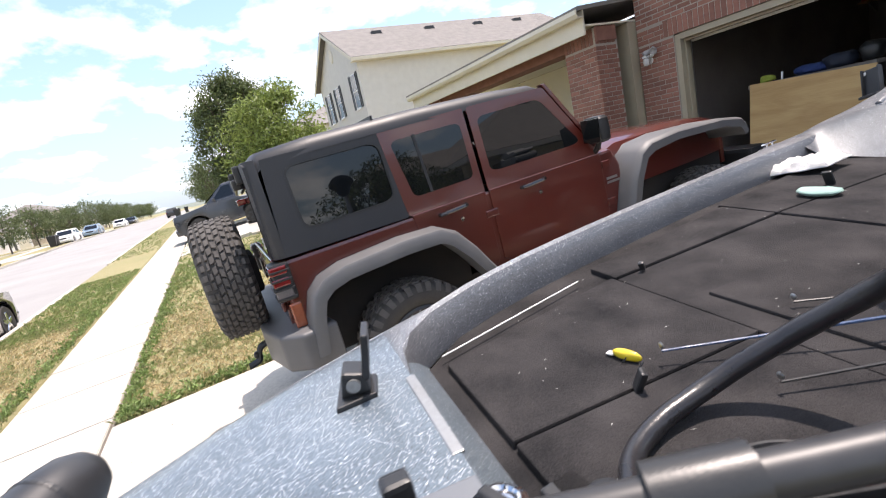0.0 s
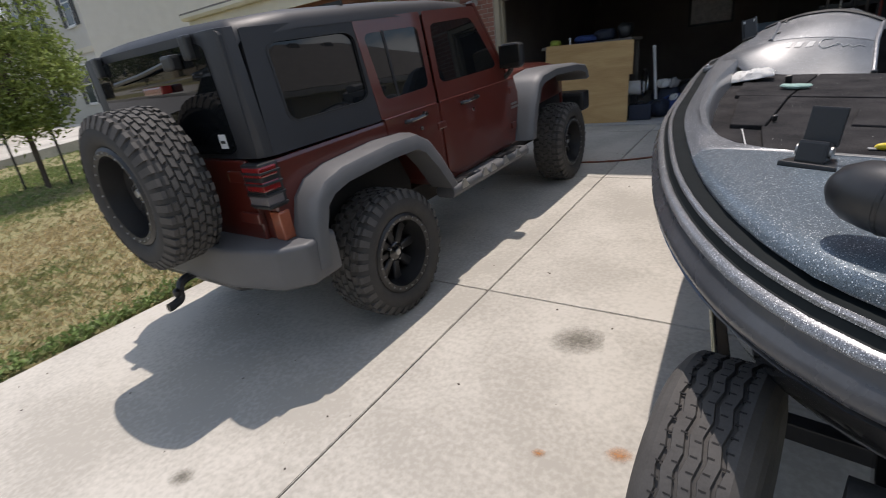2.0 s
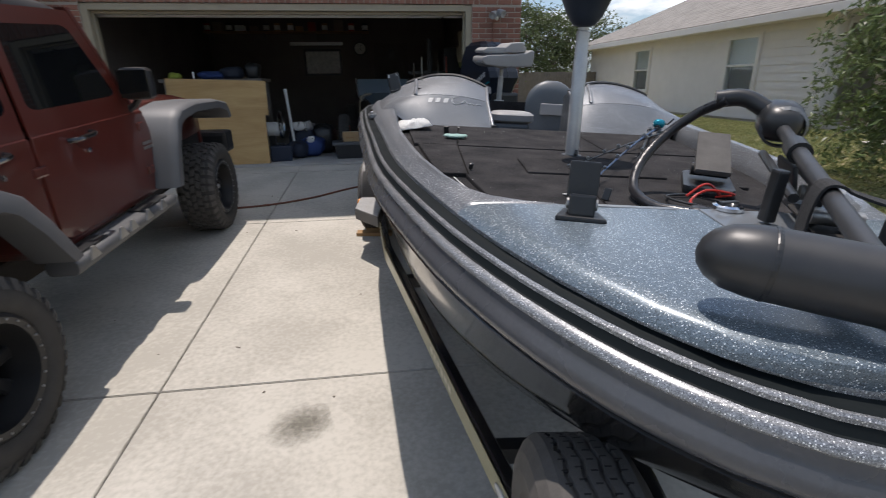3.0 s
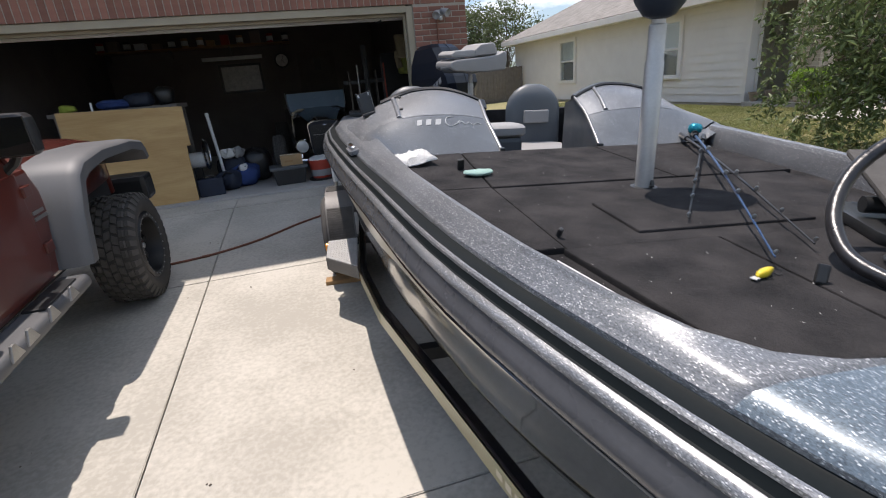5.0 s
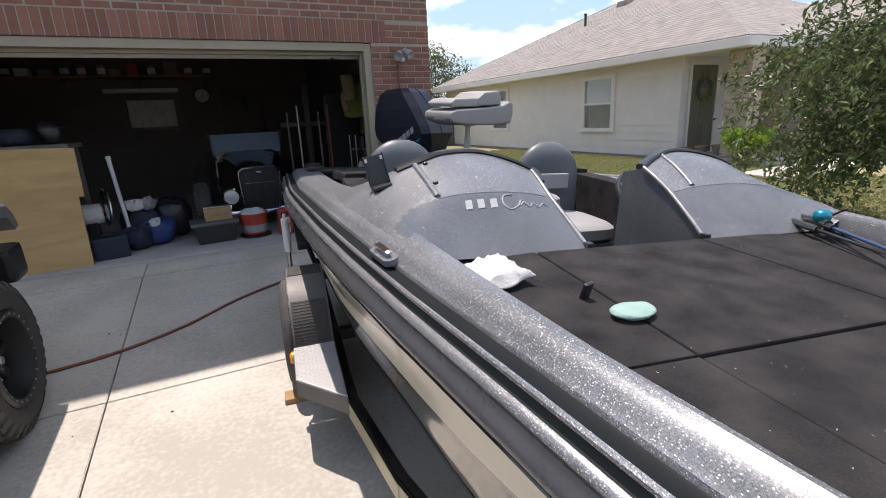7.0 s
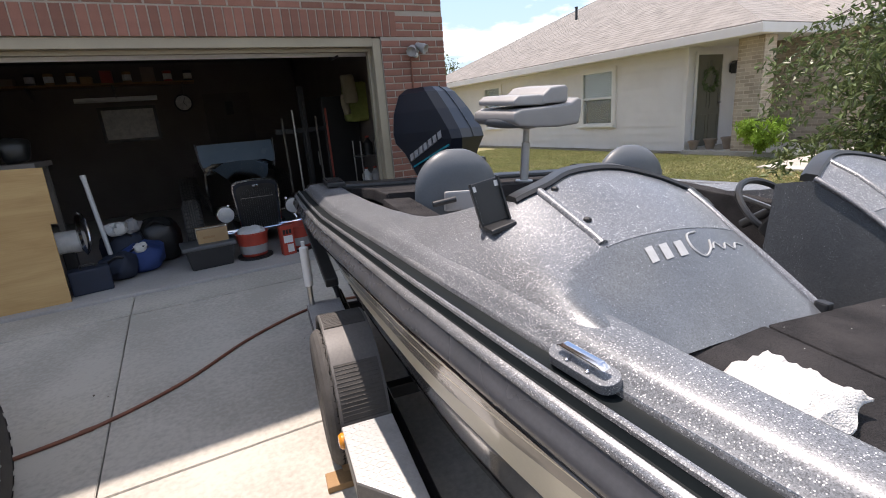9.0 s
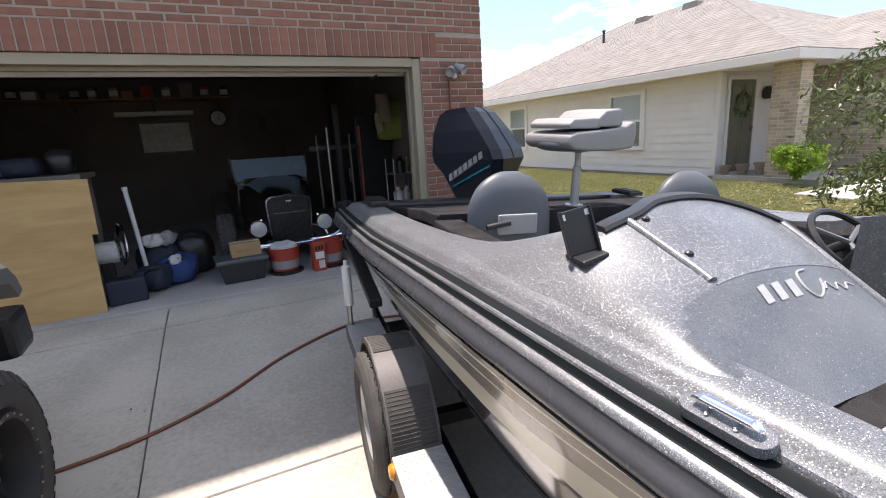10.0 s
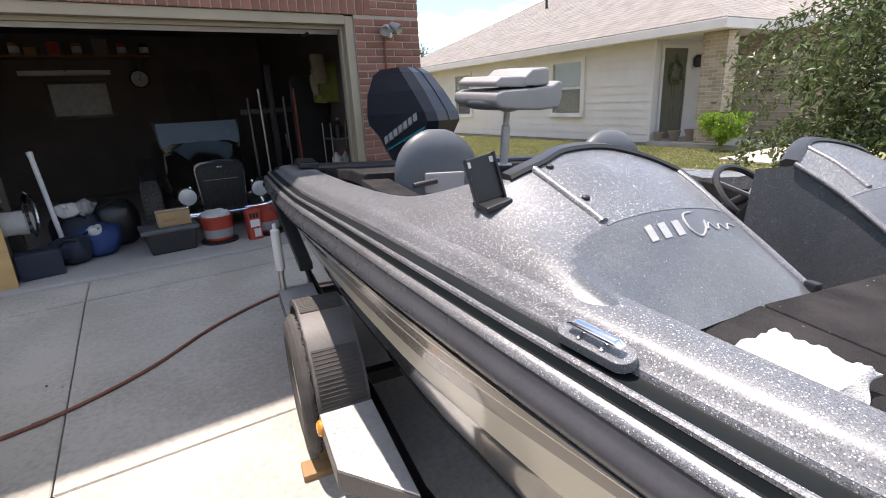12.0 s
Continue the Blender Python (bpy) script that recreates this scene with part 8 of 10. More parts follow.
for k, (x, y, sx, sy, sz, mt, lab) in enumerate(((0.06, 1.30, 0.22, 0.20, 0.16, "blue_cloth", "bright blue nylon bag slumped on the floor"), (-0.14, 1.10, 0.16, 0.16, 0.14, "navy", "dark blue bag slumped on the floor"), (-0.10, 1.45, 0.22, 0.18, 0.24, "navy", "dark duffel bag against the pile"), (0.22, 1.65, 0.24, 0.2, 0.26, "black", "black bag in the pile"))):
    bg = thing("bag", Matrix.Translation((x, y, FLOOR_Z)), lab, "bag", "bags on the floor")
    part("sack", bend(pillow(sx, sy, sz, 18, 2.6, sz * 0.98), lambda c: c + Vector((0.05, 0.04, 0.0)) * noise.noise(c * 7 + Vector((k * 3, 0, 0))) + Vector((0, 0, 0.03 * noise.noise(c * 12) if c.z > 0.05 else 0))), mt, bg, "", True)
    part("strap", tube(smooth_line([(-sx * 0.7, -sy * 0.6, sz * 1.3), (0, -sy * 0.9, sz * 1.9), (sx * 0.7, -sy * 0.5, sz * 1.4)], 4), 0.012, 6), "black", bg, "", True)
for x, y, z, sx, mt in ((-0.12, 1.28, 0.55, 0.10, "terry_white"), (0.06, 1.15, 0.36, 0.07, "terry_white"), (-0.02, 1.42, 0.52, 0.12, "vinyl_grey")):
    pb = thing("plastic_bag", Matrix.Translation((x, y, FLOOR_Z + z - 0.12)), "crumpled white plastic bag on top of the pile", "bag", "plastic bags")
    part("sack", bend(pillow(sx, sx * 0.8, sx * 0.7, 14, 2.2, sx * 0.6), lambda c: c * (1 + 0.45 * noise.noise(c * 22 + Vector((x * 50, 0, 0))))), mt, pb, "", True)
fn = thing("wheel_fan", Matrix.Translation((-0.50, 1.0, FLOOR_Z)), "pale round tank and wheel behind the plywood", "equipment")
part("tank", move(lathe([(0.0, -0.16), (0.09, -0.15), (0.11, -0.10), (0.11, 0.10), (0.09, 0.15), (0.0, 0.16)], 20, "x"), Matrix.Translation((0.0, 0, 0.48))), "terry_white", fn, "", True)
part("ring", move(lathe([(0.19, -0.02), (0.22, 0.0), (0.19, 0.02)], 28, "x", caps=False), Matrix.Translation((0.15, 0, 0.55))), "chrome", fn, "", True)
part("stand", box(-0.05, 0.05, -0.05, 0.05, 0.0, 0.5, 0.01), "black", fn)
# east side: cabinet, stand with jugs, hanging clothes
cbn = thing("tall_cabinet", Matrix.Translation((2.72, 2.6, FLOOR_Z)), "black metal cabinet against the garage side wall", "cabinet")
part("body", box(-0.25, 0.25, -0.45, 0.45, 0.0, 1.75, 0.01), "black", cbn)
for s in (-1, 1):
    dd = part("door", box(-0.262, -0.25, min(0, s * 0.44), max(0, s * 0.44), 0.05, 1.70, 0.004), "plastic_black", cbn)
    part("handle", box(-0.28, -0.262, s * 0.05 - 0.01, s * 0.05 + 0.01, 0.8, 1.0, 0.004), "steel", dd)
jk = thing("hanging_jacket", Matrix.Translation((2.88, 1.9, 1.42)), "yellow-green work jacket hanging by the door", "jacket")
part("cloth", bend(box(-0.16, 0.16, -0.09, 0.09, 0.0, 0.52, 0.06, 3), lambda c: Vector((c.x * (1.1 - 0.5 * max(0, c.z - 0.36)), c.y + 0.03 * math.sin(c.x * 26), c.z + 0.01 * noise.noise(c * 12)))), "lime_dark", jk, "", True)
part("sleeve", tube(smooth_line([(-0.12, -0.05, 0.46), (-0.19, -0.08, 0.30), (-0.17, -0.10, 0.10)], 4), 0.05, 10), "tan_cloth", jk, "", True)
part("hook", tube([(0, 0.0, 0.52), (0, 0.1, 0.62)], 0.008, 6), "steel", jk)
hk = thing("shirt_on_peg", Matrix.Translation((2.80, 1.75, 1.66)), "tan cloth hanging beside the jacket", "cloth")
part("cloth", bend(box(-0.13, 0.05, -0.06, 0.04, 0.0, 0.36, 0.04, 3), lambda c: c + Vector((0.02 * math.sin(c.z * 14), 0.02 * math.sin(c.x * 40), 0))), "tan_cloth", hk, "", True)
sd = thing("wire_stand", Matrix.Translation((2.78, 1.35, FLOOR_Z)), "metal wire stand with jugs beside the door", "stand")
for z in (0.1, 0.55, 0.95):
    part("shelf", box(-0.16, 0.16, -0.16, 0.16, z, z + 0.012), "steel", sd)
for x in (-0.15, 0.15):
    for y in (-0.15, 0.15):
        part("leg", tube([(x, y, 0), (x, y, 1.15)], 0.008, 6), "steel", sd)
for x, y, z, mt in ((-0.06, -0.05, 0.112, "blue_cloth"), (0.07, 0.02, 0.562, "vinyl_grey"), (-0.05, 0.03, 0.562, "white"), (0.0, 0.0, 0.962, "black")):
    jg = thing("jug", Matrix.Translation((2.78 + x, 1.35 + y, FLOOR_Z + z)), "plastic fluid jug on the wire stand", "jug", "jugs on the stand")
    part("body", lathe([(0, 0), (0.06, 0), (0.062, 0.15), (0.03, 0.19), (0.022, 0.20), (0.022, 0.22), (0, 0.22)], 16, "z"), mt, jg, "", True)
    part("cap", lathe([(0.024, 0.22), (0.024, 0.24), (0, 0.241)], 12, "z"), "red_plastic", jg)
tj = thing("trailer_jack_bar", Matrix.Translation((2.2, 2.2, FLOOR_Z)), "tall dark tool rack in the garage", "rack")
part("post", box(-0.04, 0.04, -0.04, 0.04, 0, 1.9), "black", tj)
for k in range(5):
    part("tool", tube([(-0.3 + 0.15 * k, -0.06, 0.5), (-0.3 + 0.15 * k, -0.06, 1.5 + 0.1 * (k % 3))], 0.014, 6), ("wood_grey", "steel", "black", "wood_grey", "red_plastic")[k], tj)
part("bar", box(-0.4, 0.4, -0.05, -0.02, 1.3, 1.36), "black", tj)
# outside lamps by the opening
for lx in (2.90, -2.78):
    sl = thing("flood_lamp", Matrix.Translation((lx, -0.002, 2.06)), "weathered twin motion flood lamp on the brick", "lamp", "wall flood lamps")
    part("plate", lathe([(0.055, 0.0), (0.055, -0.02), (0.03, -0.028), (0, -0.028)], 20, "y"), "vinyl_grey", sl, "", True)
    for s in (-1, 1):
        part("shade", move(lathe([(0.018, 0.05), (0.03, 0.02), (0.045, -0.03), (0.05, -0.07), (0.044, -0.068), (0.0, -0.04)], 18, "y"), Matrix.Translation((s * 0.045, -0.07, 0.02 + 0.01 * s)) @ pose(0, 0, 0, 30, 0, s * 35)), "vinyl_grey", sl, "", True)
    part("sensor", move(pillow(0.022, 0.03, 0.025, 10, 3), Matrix.Translation((0, -0.05, -0.05))), "white", sl, "", True)
dn = thing("conduit", Matrix.Translation((2.86, -0.012, 0.2)), "thin rusty conduit down the brick pier", "pipe")
part("pipe", tube([(0, 0, 0), (0, 0, 1.80)], 0.010, 8), "hose", dn, "", True)
part("clip", box(-0.02, 0.02, -0.006, 0.012, 0.8, 0.83), "steel", dn)


# ---- houses, vehicles and trees round the place ----
rnd = random.Random(41)


def put(name, bm, material, parent, base, label="", smooth=False):
    """A part given in world coordinates under a thing that stands at base."""
    ob = part(name, move(bm, Matrix.Translation(-Vector(base))), material, parent, label, smooth)
    if name in ("roof", "blind"):
        ob["kind"] = "stuff"
    return ob


def slope_roof(a, b, c, d, n=14, thick=0.05):
    """Shingle courses between the eave a-b and the ridge d-c, each course lapping the one below."""
    a, b, c, d = (Vector(p) for p in (a, b, c, d))
    up = (b - a).cross(d - a).normalized()
    if up.z < 0:
        up = -up
    bm = bmesh.new()
    for i in range(n):
        u0, u1 = i / n, min(1.0, (i + 1.15) / n)
        lo0, lo1 = a.lerp(d, u0), b.lerp(c, u0)
        hi0, hi1 = a.lerp(d, u1), b.lerp(c, u1)
        vs = [bm.verts.new(p) for p in (lo0 + up * 0.0075, lo1 + up * 0.0075, hi1 + up * 0.004, hi0 + up * 0.004, lo0 - up * thick, lo1 - up * thick, hi1 - up * thick, hi0 - up * thick)]
        for f in ((0, 1, 2, 3), (4, 7, 6, 5), (0, 4, 5, 1), (1, 5, 6, 2), (3, 2, 6, 7), (0, 3, 7, 4)):
            bm.faces.new([vs[k] for k in f])
    return bm


def house_window(house, base, m, w, h, frame_mat="white", shutters=False, blind=False, solid=True):
    """Two-sash window set on a wall. m: local x along the wall, y into it, z up, origin at the sill's middle."""
    loc = Matrix.Translation(-Vector(base)) @ m
    f = 0.055
    bm = ring_panel([(-w / 2, 0), (w / 2, 0), (w / 2, h), (-w / 2, h)], [(-w / 2 + f, f), (w / 2 - f, f), (w / 2 - f, h - f), (-w / 2 + f, h - f)], -0.035, 0.10, "y")
    win = part("window", move(bm, loc), frame_mat, house, "white framed window")
    for z0_, z1_, y_ in ((f, h / 2, -0.012), (h / 2, h - f, -0.022)):
        y_ = y_ if solid else y_ + 0.03
        pane = part("pane", move(box(-w / 2 + f, w / 2 - f, y_, y_ + 0.006, z0_, z1_), loc), "glass_house" if solid else "glass_clear", win)
        pane.visible_shadow = solid
    part("sash_rail", move(box(-w / 2 + f, w / 2 - f, -0.028, 0.045, h / 2 - 0.025, h / 2 + 0.025, 0.006), loc), frame_mat, win)
    part("sill", move(box(-w / 2 - 0.04, w / 2 + 0.04, -0.07, 0.02, -0.05, -0.003, 0.008), loc), frame_mat, win)
    if not solid:
        # added dark sheet behind the panes, in place of an unlit room
        part("dark_room", move(box(-w / 2 + f, w / 2 - f, 0.12, 0.125, f, h - f), loc), "dark_paint", win)
    if blind and not solid:
        bl = bmesh.new()
        k = 0.0
        while k < h * 0.46:
            box(-w / 2 + f, w / 2 - f, 0.055, 0.062, h - f - 0.045 - k, h - f - k, bm=bl)
            k += 0.05
        part("blind", move(bl, loc), "white", win, "lowered pale slatted blind")["kind"] = "stuff"
    if shutters:
        for s in (-1, 1):
            x0 = s * (w / 2 + 0.03) + (0 if s > 0 else -0.32)
            sh = part("shutter", move(ring_panel([(x0, 0), (x0 + 0.32, 0), (x0 + 0.32, h), (x0, h)], [(x0 + 0.05, 0.06), (x0 + 0.27, 0.06), (x0 + 0.27, h - 0.06), (x0 + 0.05, h - 0.06)], -0.05, -0.004, "y"), loc), "dark_paint", win, "dark louvred shutter")
            z = 0.075
            lv = bmesh.new()
            while z < h - 0.08:
                box(x0 + 0.048, x0 + 0.272, -0.036, -0.012, z, z + 0.035, bm=lv)
                z += 0.055
            ob = part("louvre_panel", move(lv, loc), "dark_paint", sh)
            ob["kind"] = "stuff"
    return win


def wall_dir(p, facing):
    """A window's matrix: facing is the outward direction along -y, +x or -x."""
    return Matrix.Translation(Vector(p)) @ Matrix.Rotation({"-y": 0.0, "+x": math.pi / 2, "-x": -math.pi / 2, "+y": math.pi}[facing], 4, "Z")


# -- neighbour's two-storey house beyond the lawn --
B1 = (-25.65, 2.0, 0.6)
house_l = thing("house", pose(*B1), "two-storey pale stucco house with dark shutters and grey shingles", "house")
hx0, hx1, hpk, hy0, hy1 = -29.7, -21.6, -25.65, 2.0, 17.0
put("wall", prism([(hx0, 0.0), (hx1, 0.0), (hx1, 6.8), (hpk, 8.95), (hx0, 6.8)], hy0, hy1, "y"), "stucco", house_l, B1)
put("roof", slope_roof((hx1 + 0.4, hy0 - 0.35, 6.62), (hx1 + 0.4, hy1 + 0.3, 6.62), (hpk, hy1 + 0.3, 9.12), (hpk, hy0 - 0.35, 9.12), 30), "shingle_grey", house_l, B1)
put("roof", slope_roof((hx0 - 0.4, hy0 - 0.35, 6.62), (hx0 - 0.4, hy1 + 0.3, 6.62), (hpk, hy1 + 0.3, 9.12), (hpk, hy0 - 0.35, 9.12), 30), "shingle_grey", house_l, B1)
put("fascia", box(hx1 + 0.38, hx1 + 0.43, hy0 - 0.35, hy1 + 0.3, 6.44, 6.60, 0.01), "trim_cream", house_l, B1)
put("soffit", box(hx1 + 0.003, hx1 + 0.377, hy0 - 0.33, hy1 + 0.28, 6.44, 6.475), "trim_cream", house_l, B1)
for sgn in (-1, 1):
    put("bargeboard", prism([(hpk, 8.86), (hpk, 9.06), (hpk + sgn * 4.45, 6.6), (hpk + sgn * 4.45, 6.40)], hy0 - 0.36, hy0 - 0.31, "y"), "trim_cream", house_l, B1)
for wx_, wz_ in ((-22.68, 4.35), (-26.0, 4.35), (-28.2, 4.35)):
    house_window(house_l, B1, wall_dir((wx_, hy0, wz_), "-y"), 0.80, 1.75, shutters=True)
for wx_ in (-23.2, -26.4):
    house_window(house_l, B1, wall_dir((wx_, hy0, 1.35), "-y"), 0.9, 1.6, shutters=True)
gv = put("gable_vent", lathe([(0.01, hy0 - 0.05), (0.30, hy0 - 0.05), (0.36, hy0 - 0.03), (0.36, hy0 + 0.02)], 24, "y", (hpk, 0, 7.75)), "trim_cream", house_l, B1, "round louvred vent")
for vy in (4.2, 7.6, 11.0, 14.0):
    put("roof_vent", prism([(vy, 8.42), (vy + 0.7, 8.42), (vy + 0.62, 8.62), (vy + 0.08, 8.62)], hpk + 0.75, hpk + 1.25, "x", 0.02), "dark_paint", house_l, B1, "low dark roof vent")
put("cornice", box(hx0 + 0.2, hx1 - 0.01, hy0 - 0.04, hy0 - 0.002, 3.3, 3.52, 0.01), "trim_cream", house_l, B1)
put("entry_door", box(-28.6, -27.6, hy0 - 0.05, hy0 - 0.003, 0.65, 2.75, 0.02), "dark_paint", house_l, B1)

# -- porch of the house with the garage --
B2 = (-6.2, 0.0, 0.0)
porch = thing("porch", pose(*B2), "covered front porch with brick columns and cream gutter", "porch")
put("fascia", box(-9.3, -3.06, -1.02, -0.985, 2.46, 2.80, 0.006), "trim_cream", porch, B2)
gut = prism([(-1.16, 2.80), (-1.165, 2.74), (-1.13, 2.69), (-1.025, 2.69), (-1.025, 2.80), (-1.035, 2.80), (-1.035, 2.702), (-1.125, 2.702), (-1.15, 2.745), (-1.147, 2.80)], -9.35, -3.02, "x")
put("gutter", gut, "trim_cream", porch, B2, "cream painted gutter")
put("soffit", box(-9.28, -3.06, -0.98, 1.58, 2.575, 2.60), "trim_cream", porch, B2)
put("beam", box(-8.9, -3.08, -0.78, -0.38, 2.36, 2.57, 0.01), "brick", porch, B2, "brick faced beam over the porch opening")
put("roof", slope_roof((-9.4, -1.14, 2.83), (-3.0, -1.14, 2.83), (-3.07, 1.58, 3.06), (-9.4, 1.58, 3.06), 18), "shingle_grey", porch, B2)
put("floor", box(-9.0, -3.1, -0.9, 1.58, -0.15, 0.13, 0.01), "concrete", porch, B2)
porch_wall = tagged(part("wall_porch", box(-9.25, -3.06, 1.585, 1.597, 0.13, 2.57), "trim_cream"), "cream painted wall behind the porch", "wall", kind="structure")
house_window(porch, B2, wall_dir((-5.5, 1.58, 0.95), "-y"), 1.5, 1.35, blind=True)
house_window(porch, B2, wall_dir((-7.9, 1.58, 0.95), "-y"), 0.9, 1.35, blind=True)
put("return_wall", box(-3.62, -3.07, -0.15, 1.58, 0.0, 2.57), "trim_tan", porch, B2, "tan painted wall between column and garage")
sconce = thing("wall_lamp", pose(-2.86, -0.002, 1.95), "small white lantern on the brick pier", "wall lamp")
part("back_plate", lathe([(0.01, -0.02), (0.05, -0.02), (0.055, 0.0), (0.055, 0.012)], 18, "y"), "white", sconce)
part("globe", lathe([(0.01, -0.075), (0.038, -0.06), (0.05, -0.02), (0.048, 0.02), (0.02, 0.05)], 18, "z", (0, -0.085, 0)), "lens_clear", sconce, smooth=True)
part("cap", lathe([(0.055, 0.045), (0.05, 0.07), (0.01, 0.085)], 18, "z", (0, -0.085, 0)), "white", sconce)
part("arm", tube(smooth_line([(0, -0.015, 0.02), (0, -0.05, 0.10), (0, -0.085, 0.08)]), 0.008, 8), "white", sconce)

# -- neighbour's single-storey house on the other side --
B3 = (14.0, 8.0, 0.1)
house_r = thing("house", pose(*B3), "single-storey house with cream lap siding and shingle hip roof", "house")
RX, RY0, RY1, RZ0, RZ1 = 10.97, 2.70, 15.0, 0.16, 2.62
r_wins = ((4.80, 5.95), (9.95, 10.97))
core = bmesh.new()
ys_ = [RY0, 4.80, 5.95, 9.95, 10.97, RY1]
for k in range(5):
    if k in (1, 3):
        box(RX + 0.02, RX + 0.17, ys_[k], ys_[k + 1], RZ0, 0.80, bm=core)
        box(RX + 0.02, RX + 0.17, ys_[k], ys_[k + 1], 2.23, RZ1, bm=core)
    else:
        box(RX + 0.02, RX + 0.17, ys_[k], ys_[k + 1], RZ0, RZ1, bm=core)
r_wall = put("wall", core, "siding", house_r, B3, "cream horizontal lap siding")
put("wall", box(RX + 0.18, 20.0, RY0 + 0.02, RY1, RZ0, RZ1), "siding", house_r, B3)
put("foundation", box(RX + 0.03, 20.1, RY0 + 0.03, RY1, -0.2, RZ0 - 0.002), "concrete", house_r, B3, "bare concrete foundation edge")
zb = RZ0
while zb < RZ1 - 0.02:
    zt = min(zb + 0.19, RZ1)
    spans = [(RY0, RY1)]
    if zt > 0.80 and zb < 2.23:
        spans = [(RY0, 4.80), (5.95, 9.95), (10.97, RY1)]
    for a_, b_ in spans:
        put("board", prism([(RX - 0.004, zb), (RX + 0.018, zb), (RX + 0.018, zt), (RX + 0.012, zt)], a_, b_, "y"), "siding", r_wall, B3)
    put("board", prism([(RY0 - 0.006, zb), (RY0 + 0.018, zb), (RY0 + 0.018, zt), (RY0 + 0.010, zt)], RX + 0.02, 12.9, "x"), "siding", r_wall, B3)
    zb += 0.19
put("corner_board", box(RX - 0.034, RX + 0.07, RY0 - 0.034, RY0 + 0.06, RZ0, RZ1, 0.004), "siding", house_r, B3)
for a_, b_ in r_wins:
    house_window(house_r, B3, wall_dir((RX - 0.012, (a_ + b_) / 2, 0.80), "-x"), b_ - a_, 1.43, blind=True, solid=False)
for a_, b_ in r_wins:
    put("trim", ring_panel([(a_ - 0.07, 0.73), (b_ + 0.07, 0.73), (b_ + 0.07, 2.30), (a_ - 0.07, 2.30)], [(a_ + 0.003, 0.80), (b_ - 0.003, 0.80), (b_ - 0.003, 2.228), (a_ + 0.003, 2.228)], RX - 0.045, RX + 0.012, "x"), "siding", house_r, B3)
EX, EZ = 10.50, 2.63
put("roof", slope_roof((EX, RY1 + 0.4, EZ), (22.1, RY1 + 0.4, EZ), (16.35, 10.2, 5.36), (16.25, 10.2, 5.36), 26), "shingle", house_r, B3)
put("roof", slope_roof((EX, 0.90, EZ), (EX, RY1 + 0.4, EZ), (16.3, 10.2, 5.36), (16.3, 6.70, 5.36), 38), "shingle", house_r, B3, "weathered brown-grey shingle roof slope")
put("roof", slope_roof((EX, 0.90, EZ), (22.1, 0.90, EZ), (16.35, 6.70, 5.36), (16.25, 6.70, 5.36), 38), "shingle", house_r, B3, "weathered brown-grey shingle hip")
put("roof", slope_roof((22.1, 0.90, EZ), (22.1, RY1 + 0.4, EZ), (16.3, 10.2, 5.36), (16.3, 6.70, 5.36), 38), "shingle", house_r, B3)
put("fascia", box(EX - 0.03, EX + 0.01, 0.87, RY1 + 0.4, EZ - 0.20, EZ - 0.02, 0.008), "siding", house_r, B3)
put("fascia", box(EX + 0.011, 12.88, 0.87, 0.91, EZ - 0.20, EZ - 0.02, 0.008), "siding", house_r, B3)
put("soffit", box(EX + 0.011, RX + 0.01, RY0, RY1 + 0.38, EZ - 0.19, EZ - 0.165), "siding", house_r, B3)
put("soffit", box(EX + 0.011, 12.88, 0.911, RY0 - 0.03, EZ - 0.19, EZ - 0.165), "siding", house_r, B3)
for vy in (6.9, 8.9):
    put("roof_vent", prism([(vy, 5.02), (vy + 0.62, 5.02), (vy + 0.55, 5.24), (vy + 0.07, 5.24)], 15.6, 16.05, "x", 0.02), "shingle", house_r, B3, "low roof vent")
put("vent_pipe", lathe([(0.045, 4.0), (0.045, 4.75), (0.06, 4.75), (0.06, 4.8)], 14, "z", (14.2, 9.6, 0)), "dark_paint", house_r, B3)
# porch column of pale brick, and the brick wing
put("column", box(RX + 0.01, RX + 0.42, 1.08, 1.60, -0.05, EZ - 0.2, 0.006), "brick_pale", house_r, B3, "pale brick porch column")
put("porch_floor", box(RX - 0.1, 12.88, 0.5, RY0 - 0.03, -0.1, 0.20, 0.012), "concrete", house_r, B3)
wing = put("wing", prism([(12.9, -0.1), (16.5, -0.1), (16.5, 2.66), (14.7, 3.48), (12.9, 2.66)], -0.45, RY0, "y"), "brick_pale", house_r, B3, "pale brick front wing")
put("roof", slope_roof((12.5, -0.85, 2.62), (12.5, 3.0, 2.62), (14.7, 5.0, 3.62), (14.7, -0.85, 3.62), 22), "shingle", house_r, B3)
put("roof", slope_roof((16.9, -0.85, 2.62), (16.9, 3.0, 2.62), (14.7, 5.0, 3.62), (14.7, -0.85, 3.62), 22), "shingle", house_r, B3)
put("fascia", box(12.44, 12.49, -0.85, 0.86, 2.42, 2.60, 0.008), "siding", house_r, B3)
house_window(house_r, B3, wall_dir((14.7, -0.45, 0.8), "-y"), 1.5, 1.4, blind=True)
for sgn in (-1, 1):
    put("bargeboard", prism([(14.7, 3.44), (14.7, 3.60), (14.7 + sgn * 2.2, 2.60), (14.7 + sgn * 2.2, 2.44)], -0.88, -0.83, "y"), "siding", house_r, B3)
